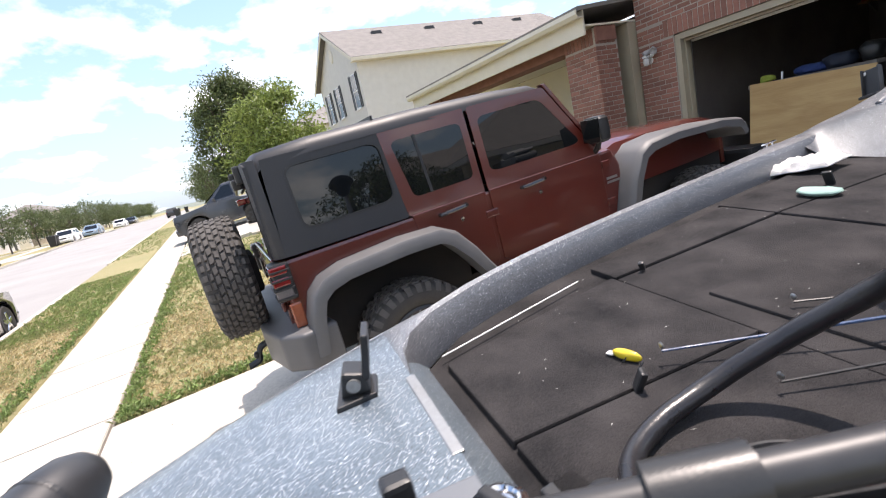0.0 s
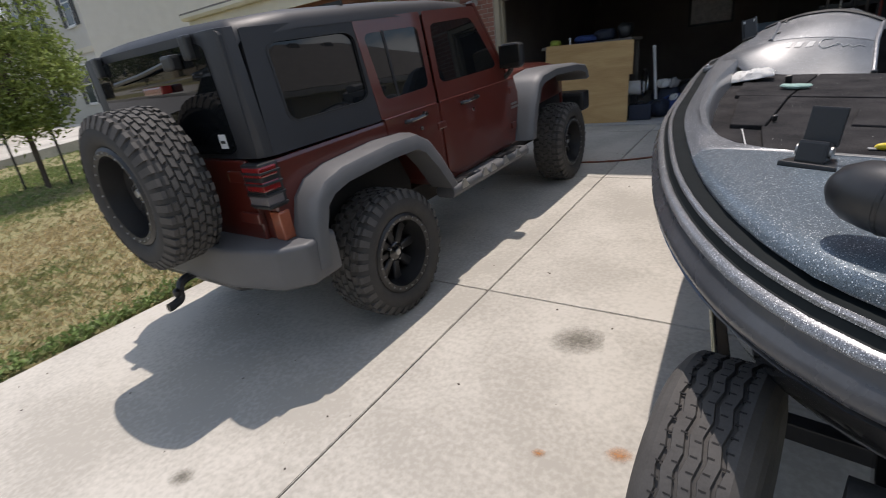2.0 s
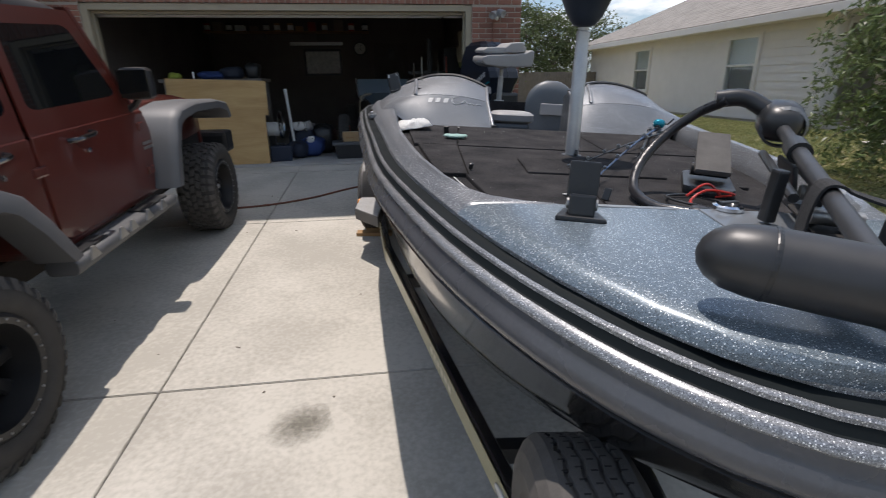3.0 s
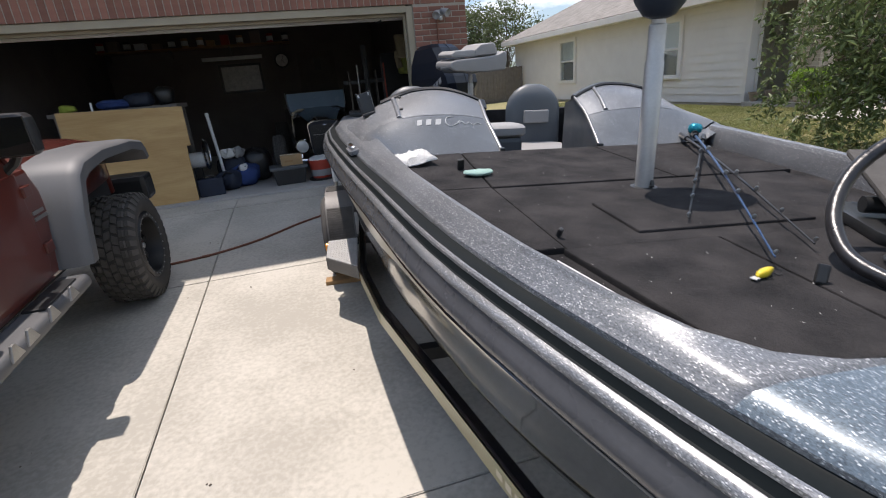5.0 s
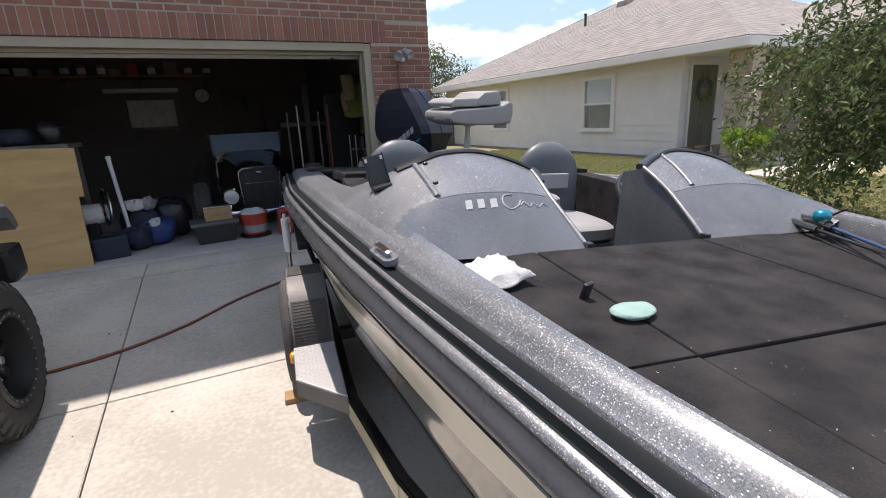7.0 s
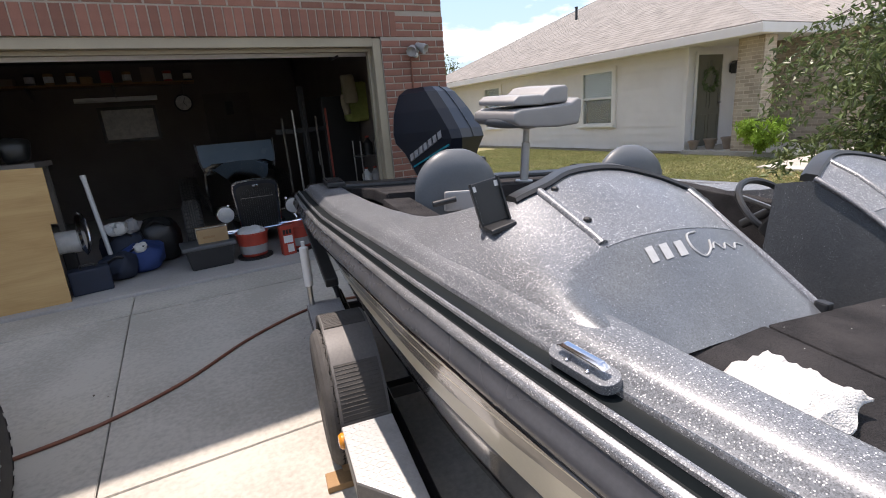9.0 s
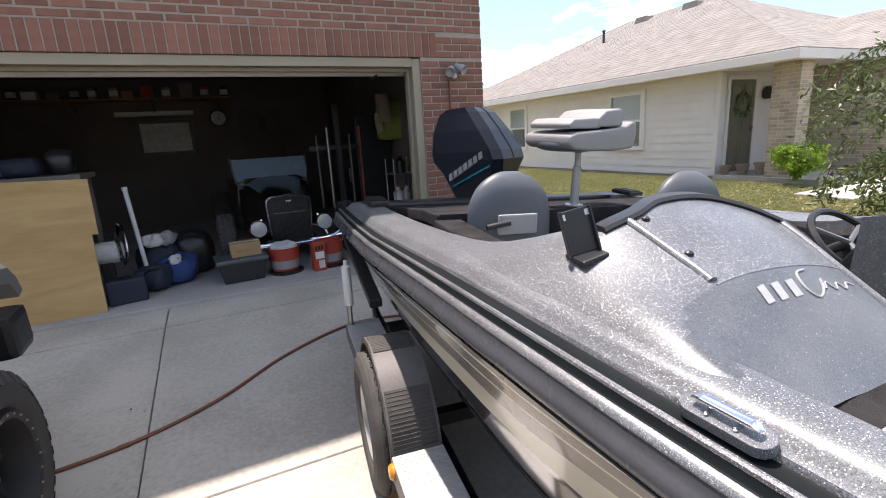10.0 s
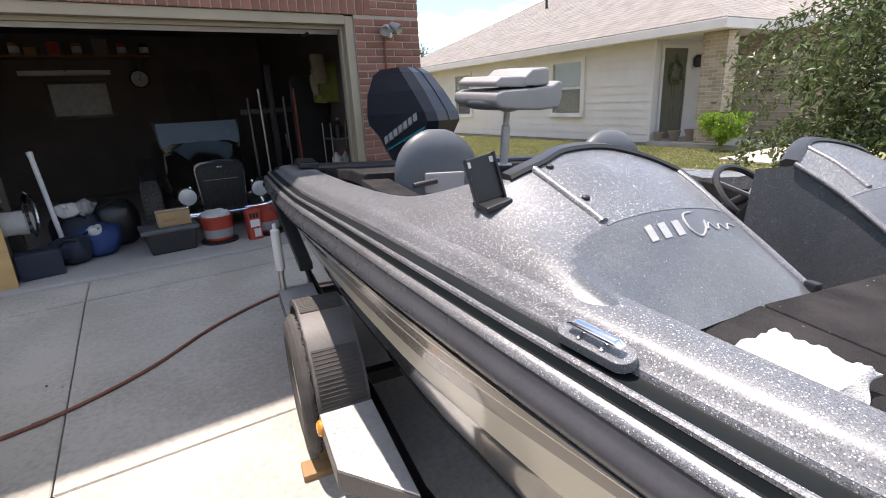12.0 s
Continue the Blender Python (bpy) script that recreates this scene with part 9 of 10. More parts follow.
# green front door with a wreath
dr = put("entry_door", ring_panel([(11.20, 0.21), (12.24, 0.21), (12.24, 2.34), (11.20, 2.34)], [(11.27, 0.22), (12.17, 0.22), (12.17, 2.27), (11.27, 2.27)], RY0 - 0.05, RY0 - 0.012, "y"), "siding", house_r, B3)
M["door_green"] = mat("door_green", (0.13, 0.13, 0.10), (0.16, 0.155, 0.12), 0.45, scale=4, bump=0.05)
put("leaf", box(11.27, 12.17, RY0 - 0.034, RY0 - 0.012, 0.22, 2.27, 0.004), "door_green", dr, B3, "dull olive panelled door leaf")
for px0, px1 in ((11.34, 11.68), (11.76, 12.10)):
    for pz0, pz1 in ((0.35, 0.95), (1.08, 1.62), (1.72, 2.16)):
        put("panel", ring_panel([(px0, pz0), (px1, pz0), (px1, pz1), (px0, pz1)], [(px0 + 0.03, pz0 + 0.03), (px1 - 0.03, pz0 + 0.03), (px1 - 0.03, pz1 - 0.03), (px0 + 0.03, pz1 - 0.03)], RY0 - 0.044, RY0 - 0.030, "y"), "door_green", dr, B3)
put("door_handle", pillow(0.035, 0.035, 0.035, 8, 2.0), "steel", dr, (-(12.10 - B3[0]) + 0, -(RY0 - 0.07 - B3[1]), -(1.2 - B3[2])))
wr = bmesh.new()
for k in range(170):
    a = rnd.uniform(0, 2 * math.pi)
    rr_ = 0.23 + rnd.uniform(-0.05, 0.05)
    c_ = Vector((11.72 + rr_ * math.cos(a), RY0 - 0.06 + rnd.uniform(-0.03, 0.02), 1.72 + rr_ * math.sin(a)))
    d_ = Vector((rnd.uniform(-1, 1), rnd.uniform(-0.6, 0.2), rnd.uniform(-1, 1))).normalized() * 0.05
    e_ = d_.cross(Vector((0.2, 1, 0.1))).normalized() * 0.02
    wr.faces.new([wr.verts.new(c_ + q) for q in (-d_, e_, d_, -e_)])
wreath = thing("door_wreath", pose(11.72, RY0 - 0.05, 1.72), "round leafy wreath hung on the olive door", "wreath")
put("wreath_leaves", wr, "leaf_olive", wreath, (11.72, RY0 - 0.05, 1.72))
r_lamp = thing("wall_lamp", pose(12.5, RY0 - 0.03, 1.95), "dark porch lantern on the siding wall", "wall lamp")
part("back_plate", box(-0.05, 0.05, -0.02, 0.0, -0.09, 0.09, 0.008), "dark_paint", r_lamp)
part("lantern", prism([(-0.05, -0.12), (0.05, -0.12), (0.075, 0.10), (0.0, 0.17), (-0.075, 0.10)], -0.16, -0.035, "y", 0.01), "dark_paint", r_lamp)
path_r = tagged(sheet("garden_path", 9.3, 12.88, -0.75, 0.10, lambda x, y: lawn_z(x, y) + 0.05, 0.12, "concrete", 3, 1, None, 0.01), "pale concrete garden path to the neighbour's porch", "path", kind="structure")
# pots by the door
for pxx, pyy, s in ((11.20, 2.20, 0.8), (11.32, 1.85, 0.9), (11.02, 2.48, 0.7)):
    pot = thing("flower_pot", pose(pxx, pyy, 0.20), "round clay plant pot on the porch floor", "plant pot", "pots on the porch")
    part("pot", lathe([(0.10 * s, 0.0), (0.16 * s, 0.24 * s), (0.18 * s, 0.24 * s), (0.18 * s, 0.29 * s), (0.15 * s, 0.29 * s), (0.145 * s, 0.25 * s)], 20, "z"), "terracotta", pot, smooth=True)


# ---- plants ----
def leaf_mat(name, col, col2, through=0.35, rough=0.5):
    """A leaf: each one differs a little, and lets some light through."""
    m = mat(name, col, col2, rough, scale=1.2, fine=9, bump=0, spec=0.35)
    n, l = m.node_tree.nodes, m.node_tree.links
    b = n["Principled BSDF"]
    src = b.inputs["Base Color"].links[0].from_socket
    geo = n.new("ShaderNodeNewGeometry")
    r = n.new("ShaderNodeMapRange")
    r.inputs["To Min"].default_value, r.inputs["To Max"].default_value = 0.65, 1.45
    l.new(geo.outputs["Random Per Island"], r.inputs["Value"])
    hs = n.new("ShaderNodeHueSaturation")
    l.new(src, hs.inputs["Color"]); l.new(r.outputs["Result"], hs.inputs["Value"])
    l.new(hs.outputs["Color"], b.inputs["Base Color"])
    tr = n.new("ShaderNodeBsdfTranslucent")
    l.new(hs.outputs["Color"], tr.inputs["Color"])
    mx = n.new("ShaderNodeMixShader")
    mx.inputs["Fac"].default_value = through
    l.new(b.outputs[0], mx.inputs[1]); l.new(tr.outputs[0], mx.inputs[2])
    l.new(mx.outputs[0], n["Material Output"].inputs["Surface"])
    return m


M["leaf_oak"] = leaf_mat("leaf_oak", (0.085, 0.115, 0.045), (0.125, 0.155, 0.06))
M["leaf_bright"] = leaf_mat("leaf_bright", (0.165, 0.22, 0.055), (0.24, 0.29, 0.085))
M["leaf_olive"] = leaf_mat("leaf_olive", (0.085, 0.12, 0.045), (0.16, 0.20, 0.085), 0.35, 0.38)
M["leaf_far"] = leaf_mat("leaf_far", (0.085, 0.115, 0.05), (0.125, 0.15, 0.065))
M["fern"] = leaf_mat("fern", (0.20, 0.33, 0.04), (0.30, 0.43, 0.07))
M["grass_green"] = leaf_mat("grass_green", (0.215, 0.24, 0.095), (0.30, 0.30, 0.14), 0.3)
M["grass_dry"] = leaf_mat("grass_dry", (0.50, 0.41, 0.24), (0.40, 0.32, 0.17), 0.2)
M["grass_lush"] = leaf_mat("grass_lush", (0.165, 0.235, 0.075), (0.22, 0.28, 0.10), 0.3)


def leaf_mesh(name, spots, size, material, parent, aspect=0.42, droop=0.0, r=rnd):
    """Many small folded leaves at the given spots, as one mesh."""
    vs, fs = [], []
    for p in spots:
        d = Vector((r.gauss(0, 1), r.gauss(0, 1), r.gauss(0, 0.8) - droop)).normalized()
        s = d.cross(Vector((r.gauss(0, 1), r.gauss(0, 1), r.gauss(0, 1)))).normalized()
        L = size * r.uniform(0.7, 1.3)
        up = d.cross(s) * (0.18 * L)
        k = len(vs)
        vs += [tuple(p), tuple(p + d * L * 0.45 + s * L * aspect / 2 + up), tuple(p + d * L), tuple(p + d * L * 0.45 - s * L * aspect / 2 + up)]
        fs += [(k, k + 1, k + 2), (k, k + 2, k + 3)]
    me = bpy.data.meshes.new(name)
    me.from_pydata(vs, [], fs)
    me.materials.append(M[material])
    ob = new(name, me)
    ob.parent = parent
    ob["kind"] = "stuff"
    return ob


def tree(base, height, spread, low, leaf, size, n_clump, per, label, seed, trunk_r=0.06, stems=1, lean=(0, 0), tight=0.30, squash=1.0):
    """Tapered trunk with limbs and a crown of leaf clumps with gaps between them."""
    r = random.Random(seed)
    t = thing("tree", pose(*base), label, "tree")
    crown_mid = (low + height) / 2
    half = (height - low) / 2
    limbs = bmesh.new()
    tips = []
    for s in range(stems):
        ox = 0.0 if stems == 1 else (s - (stems - 1) / 2) * trunk_r * 3
        line = smooth_line([(ox, 0, -0.08), (ox * 1.4 + lean[0] * 0.3, lean[1] * 0.3, low * 0.6), (ox * 2 + lean[0] * 0.7, lean[1] * 0.7, low + half * 0.5), (lean[0], lean[1], height - half * 0.35)], 5)
        part("trunk", tube(line, trunk_r, 9, 0.3), "bark", t, smooth=True)
        for i in range(n_clump // stems // 2):
            p0 = line[r.randrange(len(line) // 2, len(line))]
            tips.append(p0)
    spots = []
    for i in range(n_clump):
        a, u = r.uniform(0, 2 * math.pi), r.uniform(-1, 1)
        rad = (r.uniform(0.25, 1.0)) ** 0.55
        w = math.sqrt(max(0.03, 1 - abs(u) ** 2.2)) * (1 + 0.18 * math.sin(3 * a + seed))
        c = Vector((lean[0] + spread * rad * w * math.cos(a), lean[1] + spread * rad * w * math.sin(a), crown_mid + half * u * squash * r.uniform(0.85, 1.08)))
        root = tips[i % len(tips)]
        if i % 3 == 0:
            mid = root.lerp(c, 0.5) + Vector((0, 0, 0.1 * spread))
            join(limbs, tube(smooth_line([root, mid, c], 3), trunk_r * 0.28, 5, 0.3))
        cr = spread * tight * r.uniform(0.6, 1.25)
        for k in range(int(per * r.uniform(0.6, 1.3))):
            v = Vector((r.gauss(0, 0.55), r.gauss(0, 0.55), r.gauss(0, 0.42)))
            spots.append(c + v * cr)
    part("branching", limbs, "bark", t)["kind"] = "stuff"
    leaf_mesh("crown", spots, size, leaf, t, r=r)
    return t


green_tree = tree((-10.0, -4.35, lawn_z(-10, -4.35)), 3.55, 1.12, 1.05, "leaf_bright", 0.10, 130, 110, "slim young tree with bright green leaves on the lawn", 7, 0.035, 2, (0.5, -0.1), 0.27)
for sx_, sy_ in ((-9.55, -4.1), (-10.4, -4.6)):
    st = thing("tree_stake", pose(sx_, sy_, lawn_z(sx_, sy_)), "thin metal stake beside the young tree", "stake", "tree stakes")
    part("post", prism([(-0.02, -0.02), (0.02, -0.02), (0.02, -0.012), (-0.012, -0.012), (-0.012, 0.02), (-0.02, 0.02)], -0.1, 1.25, "z"), "dark_paint", st)
oak = tree((-24.0, -4.1, lawn_z(-24, -4.1) + 0.1), 6.8, 1.85, 1.0, "leaf_oak", 0.15, 260, 150, "broad dark green oak in front of the neighbouring house", 5, 0.17, 1, (0, 0), 0.26)

# row of street trees across the road, and trees behind the fences
for k in range(23):
    tx_ = -31.0 - 8.2 * k + rnd.uniform(-1.5, 1.5)
    tree((tx_, -26.6 + rnd.uniform(-0.8, 0.8), ground_z(tx_, -27)), rnd.uniform(4.2, 5.6), rnd.uniform(1.9, 2.6), 1.1, "leaf_far", 0.30, 60, 34, "small rounded street tree across the road", 100 + k, 0.09, 1, (0, 0), 0.34)
for k in range(7):
    tx_ = -62.0 - 13 * k
    tree((tx_, -5.5 + rnd.uniform(-1, 1), ground_z(tx_, -5)), rnd.uniform(4.5, 6.0), rnd.uniform(2.0, 2.7), 1.3, "leaf_far", 0.34, 60, 34, "leafy garden tree along the street", 130 + k, 0.11, 1, (0, 0), 0.34)
for k, (tx_, ty_, th_, tw_) in enumerate(((6.6, 15.5, 3.6, 1.5), (8.4, 16.6, 4.3, 1.7), (10.1, 17.5, 4.2, 1.5), (4.6, 16.8, 3.9, 1.6), (12.3, 18.8, 4.6, 1.7))):
    tree((tx_, ty_, 0.1), th_, tw_, 0.6, "leaf_far", 0.16, 90, 60, "green garden tree behind the timber fence", 150 + k, 0.09, 1, (0, 0), 0.3)

# hanging small-leaved tree beside the driveway
B4 = (7.0, -3.25, lawn_z(7.0, -3.25))
near_tree = thing("tree", pose(*B4), "thin multi-stemmed tree with drooping olive green leaves", "tree")
r4 = random.Random(12)
twigs = bmesh.new()
spots4 = []
for s in range(3):
    ln = smooth_line([(0.05 * s, 0.04 * s, -0.06), (0.02 + 0.1 * s, 0.10 * (s - 1), 0.7), (-0.15 + 0.18 * s, 0.28 * (s - 1), 1.5), (-0.2 + 0.25 * s, 0.5 * (s - 1), 2.2)], 5)
    part("trunk", tube(ln, 0.026, 8, 0.4), "bark", near_tree, smooth=True)
    for k in range(46):
        p0 = ln[r4.randrange(5, len(ln))]
        a = r4.uniform(0, 2 * math.pi)
        reach = r4.uniform(0.5, 1.3)
        p2 = p0 + Vector((reach * 0.85 * math.cos(a), reach * 1.25 * math.sin(a) + 0.25, r4.uniform(-0.35, 0.35)))
        p1 = p0.lerp(p2, 0.5) + Vector((0, 0, 0.22))
        p3 = p2 + Vector((0.15 * math.cos(a), 0.15 * math.sin(a), -r4.uniform(0.25, 0.6)))
        tw = smooth_line([p0, p1, p2, p3], 5)
        join(twigs, tube(tw, 0.007, 5, 0.3))
        for q in tw[4:]:
            for m_ in range(8):
                spots4.append(q + Vector((r4.gauss(0, 0.06), r4.gauss(0, 0.06), r4.gauss(0, 0.05))))
part("branching", twigs, "bark", near_tree)["kind"] = "stuff"
leaf_mesh("crown", spots4, 0.09, "leaf_olive", near_tree, 0.38, 0.7, r4)

# fern at the neighbour's porch
fern = thing("fern_bush", pose(10.55, 0.75, lawn_z(10.55, 0.75) + 0.12) @ Matrix.Diagonal((0.62, 0.62, 0.95, 1)), "bright yellow-green arching fern by the porch column", "bush")
fsp, fst = [], bmesh.new()
for k in range(80):
    a, ln_ = rnd.uniform(0, 2 * math.pi), rnd.uniform(0.5, 0.98)
    fl = smooth_line([(0.05 * math.cos(a), 0.05 * math.sin(a), -0.02), (0.25 * ln_ * math.cos(a), 0.25 * ln_ * math.sin(a), 0.55 * ln_ + 0.1), (0.75 * ln_ * math.cos(a), 0.75 * ln_ * math.sin(a), 0.62 * ln_ * rnd.uniform(0.4, 1.2))], 7)
    join(fst, tube(fl, 0.005, 4, 0.4))
    fsp += [q + Vector((rnd.gauss(0, 0.03), rnd.gauss(0, 0.03), rnd.gauss(0, 0.02))) for q in fl[2:] for _ in range(8)]
part("stem_tuft", fst, "fern", fern)["kind"] = "stuff"
leaf_mesh("frond_tuft", fsp, 0.10, "fern", fern, 0.3, 0.2)

# grey timber fence between the gardens
fence = thing("fence", pose(7.6, 14.2, 0.05), "weathered grey timber picket fence between the gardens", "fence")
fx = 3.30
while fx < 10.9:
    part("picket", box(fx - 7.6, fx - 7.6 + 0.135, -0.01, 0.01, -0.05, 1.50 + rnd.uniform(-0.015, 0.015), 0.004, 1), "wood_grey", fence)
    fx += 0.141
for rz_ in (0.35, 1.2):
    part("rail", box(-4.3, 3.3, 0.012, 0.05, rz_, rz_ + 0.085, 0.004, 1), "wood_grey", fence)
for k in range(4):
    part("post", box(-4.2 + 2.4 * k, -4.11 + 2.4 * k, 0.052, 0.142, -0.1, 1.52, 0.005, 1), "wood_grey", fence)
# far fence closing the gardens behind
fence2 = thing("fence", pose(-12.0, 8.0, 0.1), "weathered timber fence beside the neighbouring garden", "fence")
for k in range(60):
    part("picket", box(-9.5 + 0.2 * k, -9.5 + 0.2 * k + 0.19, -0.01, 0.01, -0.1, 1.75, 0.004, 1), "wood_grey", fence2)


# ---- parked vehicles ----
def vehicle(name, m, paint, length, wb, width, belt, roof, hood, nose, cab, wheel_r, label, category, deck=None, glass="glass_dark", rim_mat="chrome"):
    """A parked car. Local x runs to the nose, origin on the ground between the wheels.
    cab: x of windscreen foot, roof front, roof rear, rear foot."""
    car = thing(name, m, label, category)
    f, b = wb / 2 + (length - wb) * 0.45, -wb / 2 - (length - wb) * 0.55
    w2 = width / 2
    deck = belt if deck is None else deck
    z0 = wheel_r * 0.75

    def arch(cx):
        return [(cx + (wheel_r + 0.10) * math.cos(radians(a)), wheel_r + (wheel_r + 0.10) * math.sin(radians(a))) for a in range(200, -21, -20)]

    low = [(b + 0.05, z0 + 0.1)] + [q for q in arch(-wb / 2)] + [q for q in arch(wb / 2)] + [(f - 0.05, z0 + 0.05), (f, nose * 0.75), (f - 0.08, nose), (cab[0] + 0.15, hood), (cab[0], belt), (cab[3], deck), (b + 0.03, deck - 0.02), (b, deck * 0.7)]
    low = [(x, max(z, z0 * 0.9)) for x, z in low]
    body = prism(low, -w2, w2, "y", 0.045, 2)
    bend(body, lambda c: Vector((c.x, c.y * (1 - 0.10 * max(0.0, (c.x - wb / 2) / (f - wb / 2)) ** 2 - 0.05 * max(0.0, (c.z - 0.6) / belt)), c.z)))
    part("body", body, paint, car, smooth=True)
    tw = w2 * 0.76
    bw = w2 * 0.945
    rings = []
    for (xa, xb, yw, z) in ((cab[0], cab[3], bw, belt - 0.02), (cab[1] + 0.06, cab[2] - 0.04, tw + 0.03, roof - 0.07), (cab[1] - 0.08, cab[2] + 0.06, tw - 0.05, roof - 0.01), (cab[1] - 0.3, cab[2] + 0.3, tw - 0.3, roof)):
        rings.append([(xa, -yw, z), (xa, yw, z), (xb, yw, z), (xb, -yw, z)])
    part("cabin", loft(rings), paint, car)

    def side(x, z, s):
        k = (z - belt + 0.02) / (roof - 0.05 - belt)
        return (x, s * (bw + (tw + 0.03 - bw) * k + 0.006), z)

    zt = roof - 0.13
    for s in (-1, 1):
        xs_ = [cab[0] - 0.30, (cab[0] + cab[3]) / 2 + 0.05, cab[3] + 0.28]
        tops = [cab[1] + 0.02, (cab[0] + cab[3]) / 2 + 0.05, cab[2] + 0.10]
        for k in range(2):
            bm = bmesh.new()
            q = [side(xs_[k] - (0.06 if k else 0), belt + 0.05, s), side(xs_[k + 1] + (0.06 if not k else 0), belt + 0.05, s), side(tops[k + 1] + (0.06 if not k else 0), zt, s), side(tops[k] - (0.06 if k else 0), zt, s)]
            lo = [bm.verts.new(p) for p in q]
            hi = [bm.verts.new((p[0], p[1] - s * 0.03, p[2])) for p in q]
            bm.faces.new(lo), bm.faces.new(hi[::-1])
            for i in range(4):
                bm.faces.new((lo[i], lo[(i + 1) % 4], hi[(i + 1) % 4], hi[i]))
            part("side_window", bm, glass, car)
        part("wing_mirror", move(pillow(0.07, 0.10, 0.08, 8, 3.0), Matrix.Translation((cab[0] - 0.35, s * (bw + 0.12), belt + 0.08))), paint, car, smooth=True)
        part("headlight", move(pillow(0.10, 0.16, 0.075, 8, 3.0), Matrix.Translation((f - 0.10, s * (w2 - 0.28), nose - 0.13))), "lens_clear", car, smooth=True)
        part("tail_light", move(pillow(0.05, 0.08, 0.13, 8, 3.0), Matrix.Translation((b + 0.02, s * (w2 - 0.12), deck - 0.22))), "lens_red", car, smooth=True)
        for k in (0, 1):
            part("door_handle", box(xs_[k + 1] + 0.18, xs_[k + 1] + 0.36, s * w2 * 0.965 - 0.012, s * w2 * 0.965 + 0.012, belt - 0.16, belt - 0.13, 0.006), "chrome", car)
        part("door_seam", box((cab[0] + cab[3]) / 2 + 0.045, (cab[0] + cab[3]) / 2 + 0.055, s * w2 * 0.955 - 0.02, s * w2 * 0.955 + 0.012, wheel_r + 0.05, belt - 0.03), "black", car)
        for cx in (-wb / 2, wb / 2):
            wc = (cx, s * (w2 - 0.14), wheel_r)
            ty = part("tyre", lathe([(wheel_r * 0.62, -0.10), (wheel_r * 0.93, -0.115), (wheel_r, -0.085), (wheel_r, 0.085), (wheel_r * 0.93, 0.115), (wheel_r * 0.62, 0.10)], 28, "y", wc), "rubber", car, smooth=True)
            rim = bmesh.new()
            for k in range(5):
                a = 2 * math.pi * k / 5
                sp = box(-0.045, 0.045, -0.02, 0.02, 0.03, wheel_r * 0.6, 0.008, 1)
                join(rim, move(sp, Matrix.Translation((cx, s * (w2 - 0.045), wheel_r)) @ Matrix.Rotation(a, 4, "Y")))
            join(rim, lathe([(wheel_r * 0.66, 0.0), (wheel_r * 0.66, s * 0.10), (wheel_r * 0.58, s * 0.10), (wheel_r * 0.55, 0.0)], 24, "y", wc))
            join(rim, lathe([(0.01, s * 0.105), (0.06, s * 0.10), (0.065, s * 0.07)], 14, "y", wc))
            part("rim", rim, rim_mat, ty)
            part("brake_disc", lathe([(0.02, s * 0.02), (wheel_r * 0.55, s * 0.02), (wheel_r * 0.55, s * 0.0), (0.02, 0)], 20, "y", wc), "underbody", ty)
    ws = bmesh.new()
    q = [(cab[0] + 0.012, -bw + 0.14, belt + 0.04), (cab[0] + 0.012, bw - 0.14, belt + 0.04), (cab[1] + 0.10, tw - 0.04, zt + 0.02), (cab[1] + 0.10, -tw + 0.04, zt + 0.02)]
    nrm = Vector((roof - belt, 0, cab[0] - cab[1])).normalized() * 0.012
    lo, hi = [ws.verts.new(Vector(p) + nrm) for p in q], [ws.verts.new(Vector(p) - nrm * 2) for p in q]
    ws.faces.new(lo), ws.faces.new(hi[::-1])
    for i in range(4):
        ws.faces.new((lo[i], lo[(i + 1) % 4], hi[(i + 1) % 4], hi[i]))
    part("windscreen", ws, glass, car)
    part("underbody", box(b + 0.2, f - 0.2, -w2 + 0.30, w2 - 0.30, z0 * 0.85, belt - 0.3), "underbody", car)
    part("grille", box(f - 0.06, f + 0.012, -w2 * 0.42, w2 * 0.42, nose * 0.62, nose - 0.06, 0.02), "black", car)
    part("front_bumper", move(pillow(0.14, w2 * 0.93, 0.15, 12, 4.0), Matrix.Translation((f - 0.06, 0, z0 + 0.16))), paint, car, smooth=True)
    return car


def truck_z(y):
    return lawn_z(-20, y) + 0.015 + 0.36 * max(0, min(1, (y + 7.6) / 7))


tz0, tz1 = truck_z(-6.85), truck_z(-3.1)
pickup = vehicle("pickup_truck", Matrix.Translation((-20.95, -4.975, (tz0 + tz1) / 2)) @ Matrix.Rotation(-math.pi / 2, 4, "Z") @ Matrix.Rotation(math.atan2(tz1 - tz0, 3.75), 4, "Y"),
                 "truck_grey", 5.75, 3.75, 1.98, 1.28, 1.92, 1.24, 1.14, (1.35, 0.50, -0.95, -1.2), 0.42, "dark grey metallic crew-cab pickup truck on the sloping driveway", "pickup truck", 1.30, rim_mat="dark_paint")
# the open load bed
bed = bmesh.new()
for bx_ in ((-2.85, -1.15, 0.86, 0.92), (-2.85, -1.15, -0.92, -0.86), (-2.92, -2.85, -0.92, 0.92), (-1.15, -1.10, -0.92, 0.92)):
    box(*bx_, 1.27, 1.40, 0.015, bm=bed)
part("bed_rail", bed, "truck_grey", pickup)
vehicle("saloon_car", Matrix.Translation((-24.6, -5.0, truck_z(-5) + 0.1)) @ Matrix.Rotation(-math.pi / 2, 4, "Z") @ Matrix.Rotation(math.atan2(tz1 - tz0, 3.75), 4, "Y"),
        "white", 4.6, 2.7, 1.8, 0.92, 1.44, 0.88, 0.74, (0.95, 0.25, -1.2, -1.9), 0.32, "pale saloon car parked behind the pickup", "car", 0.98)
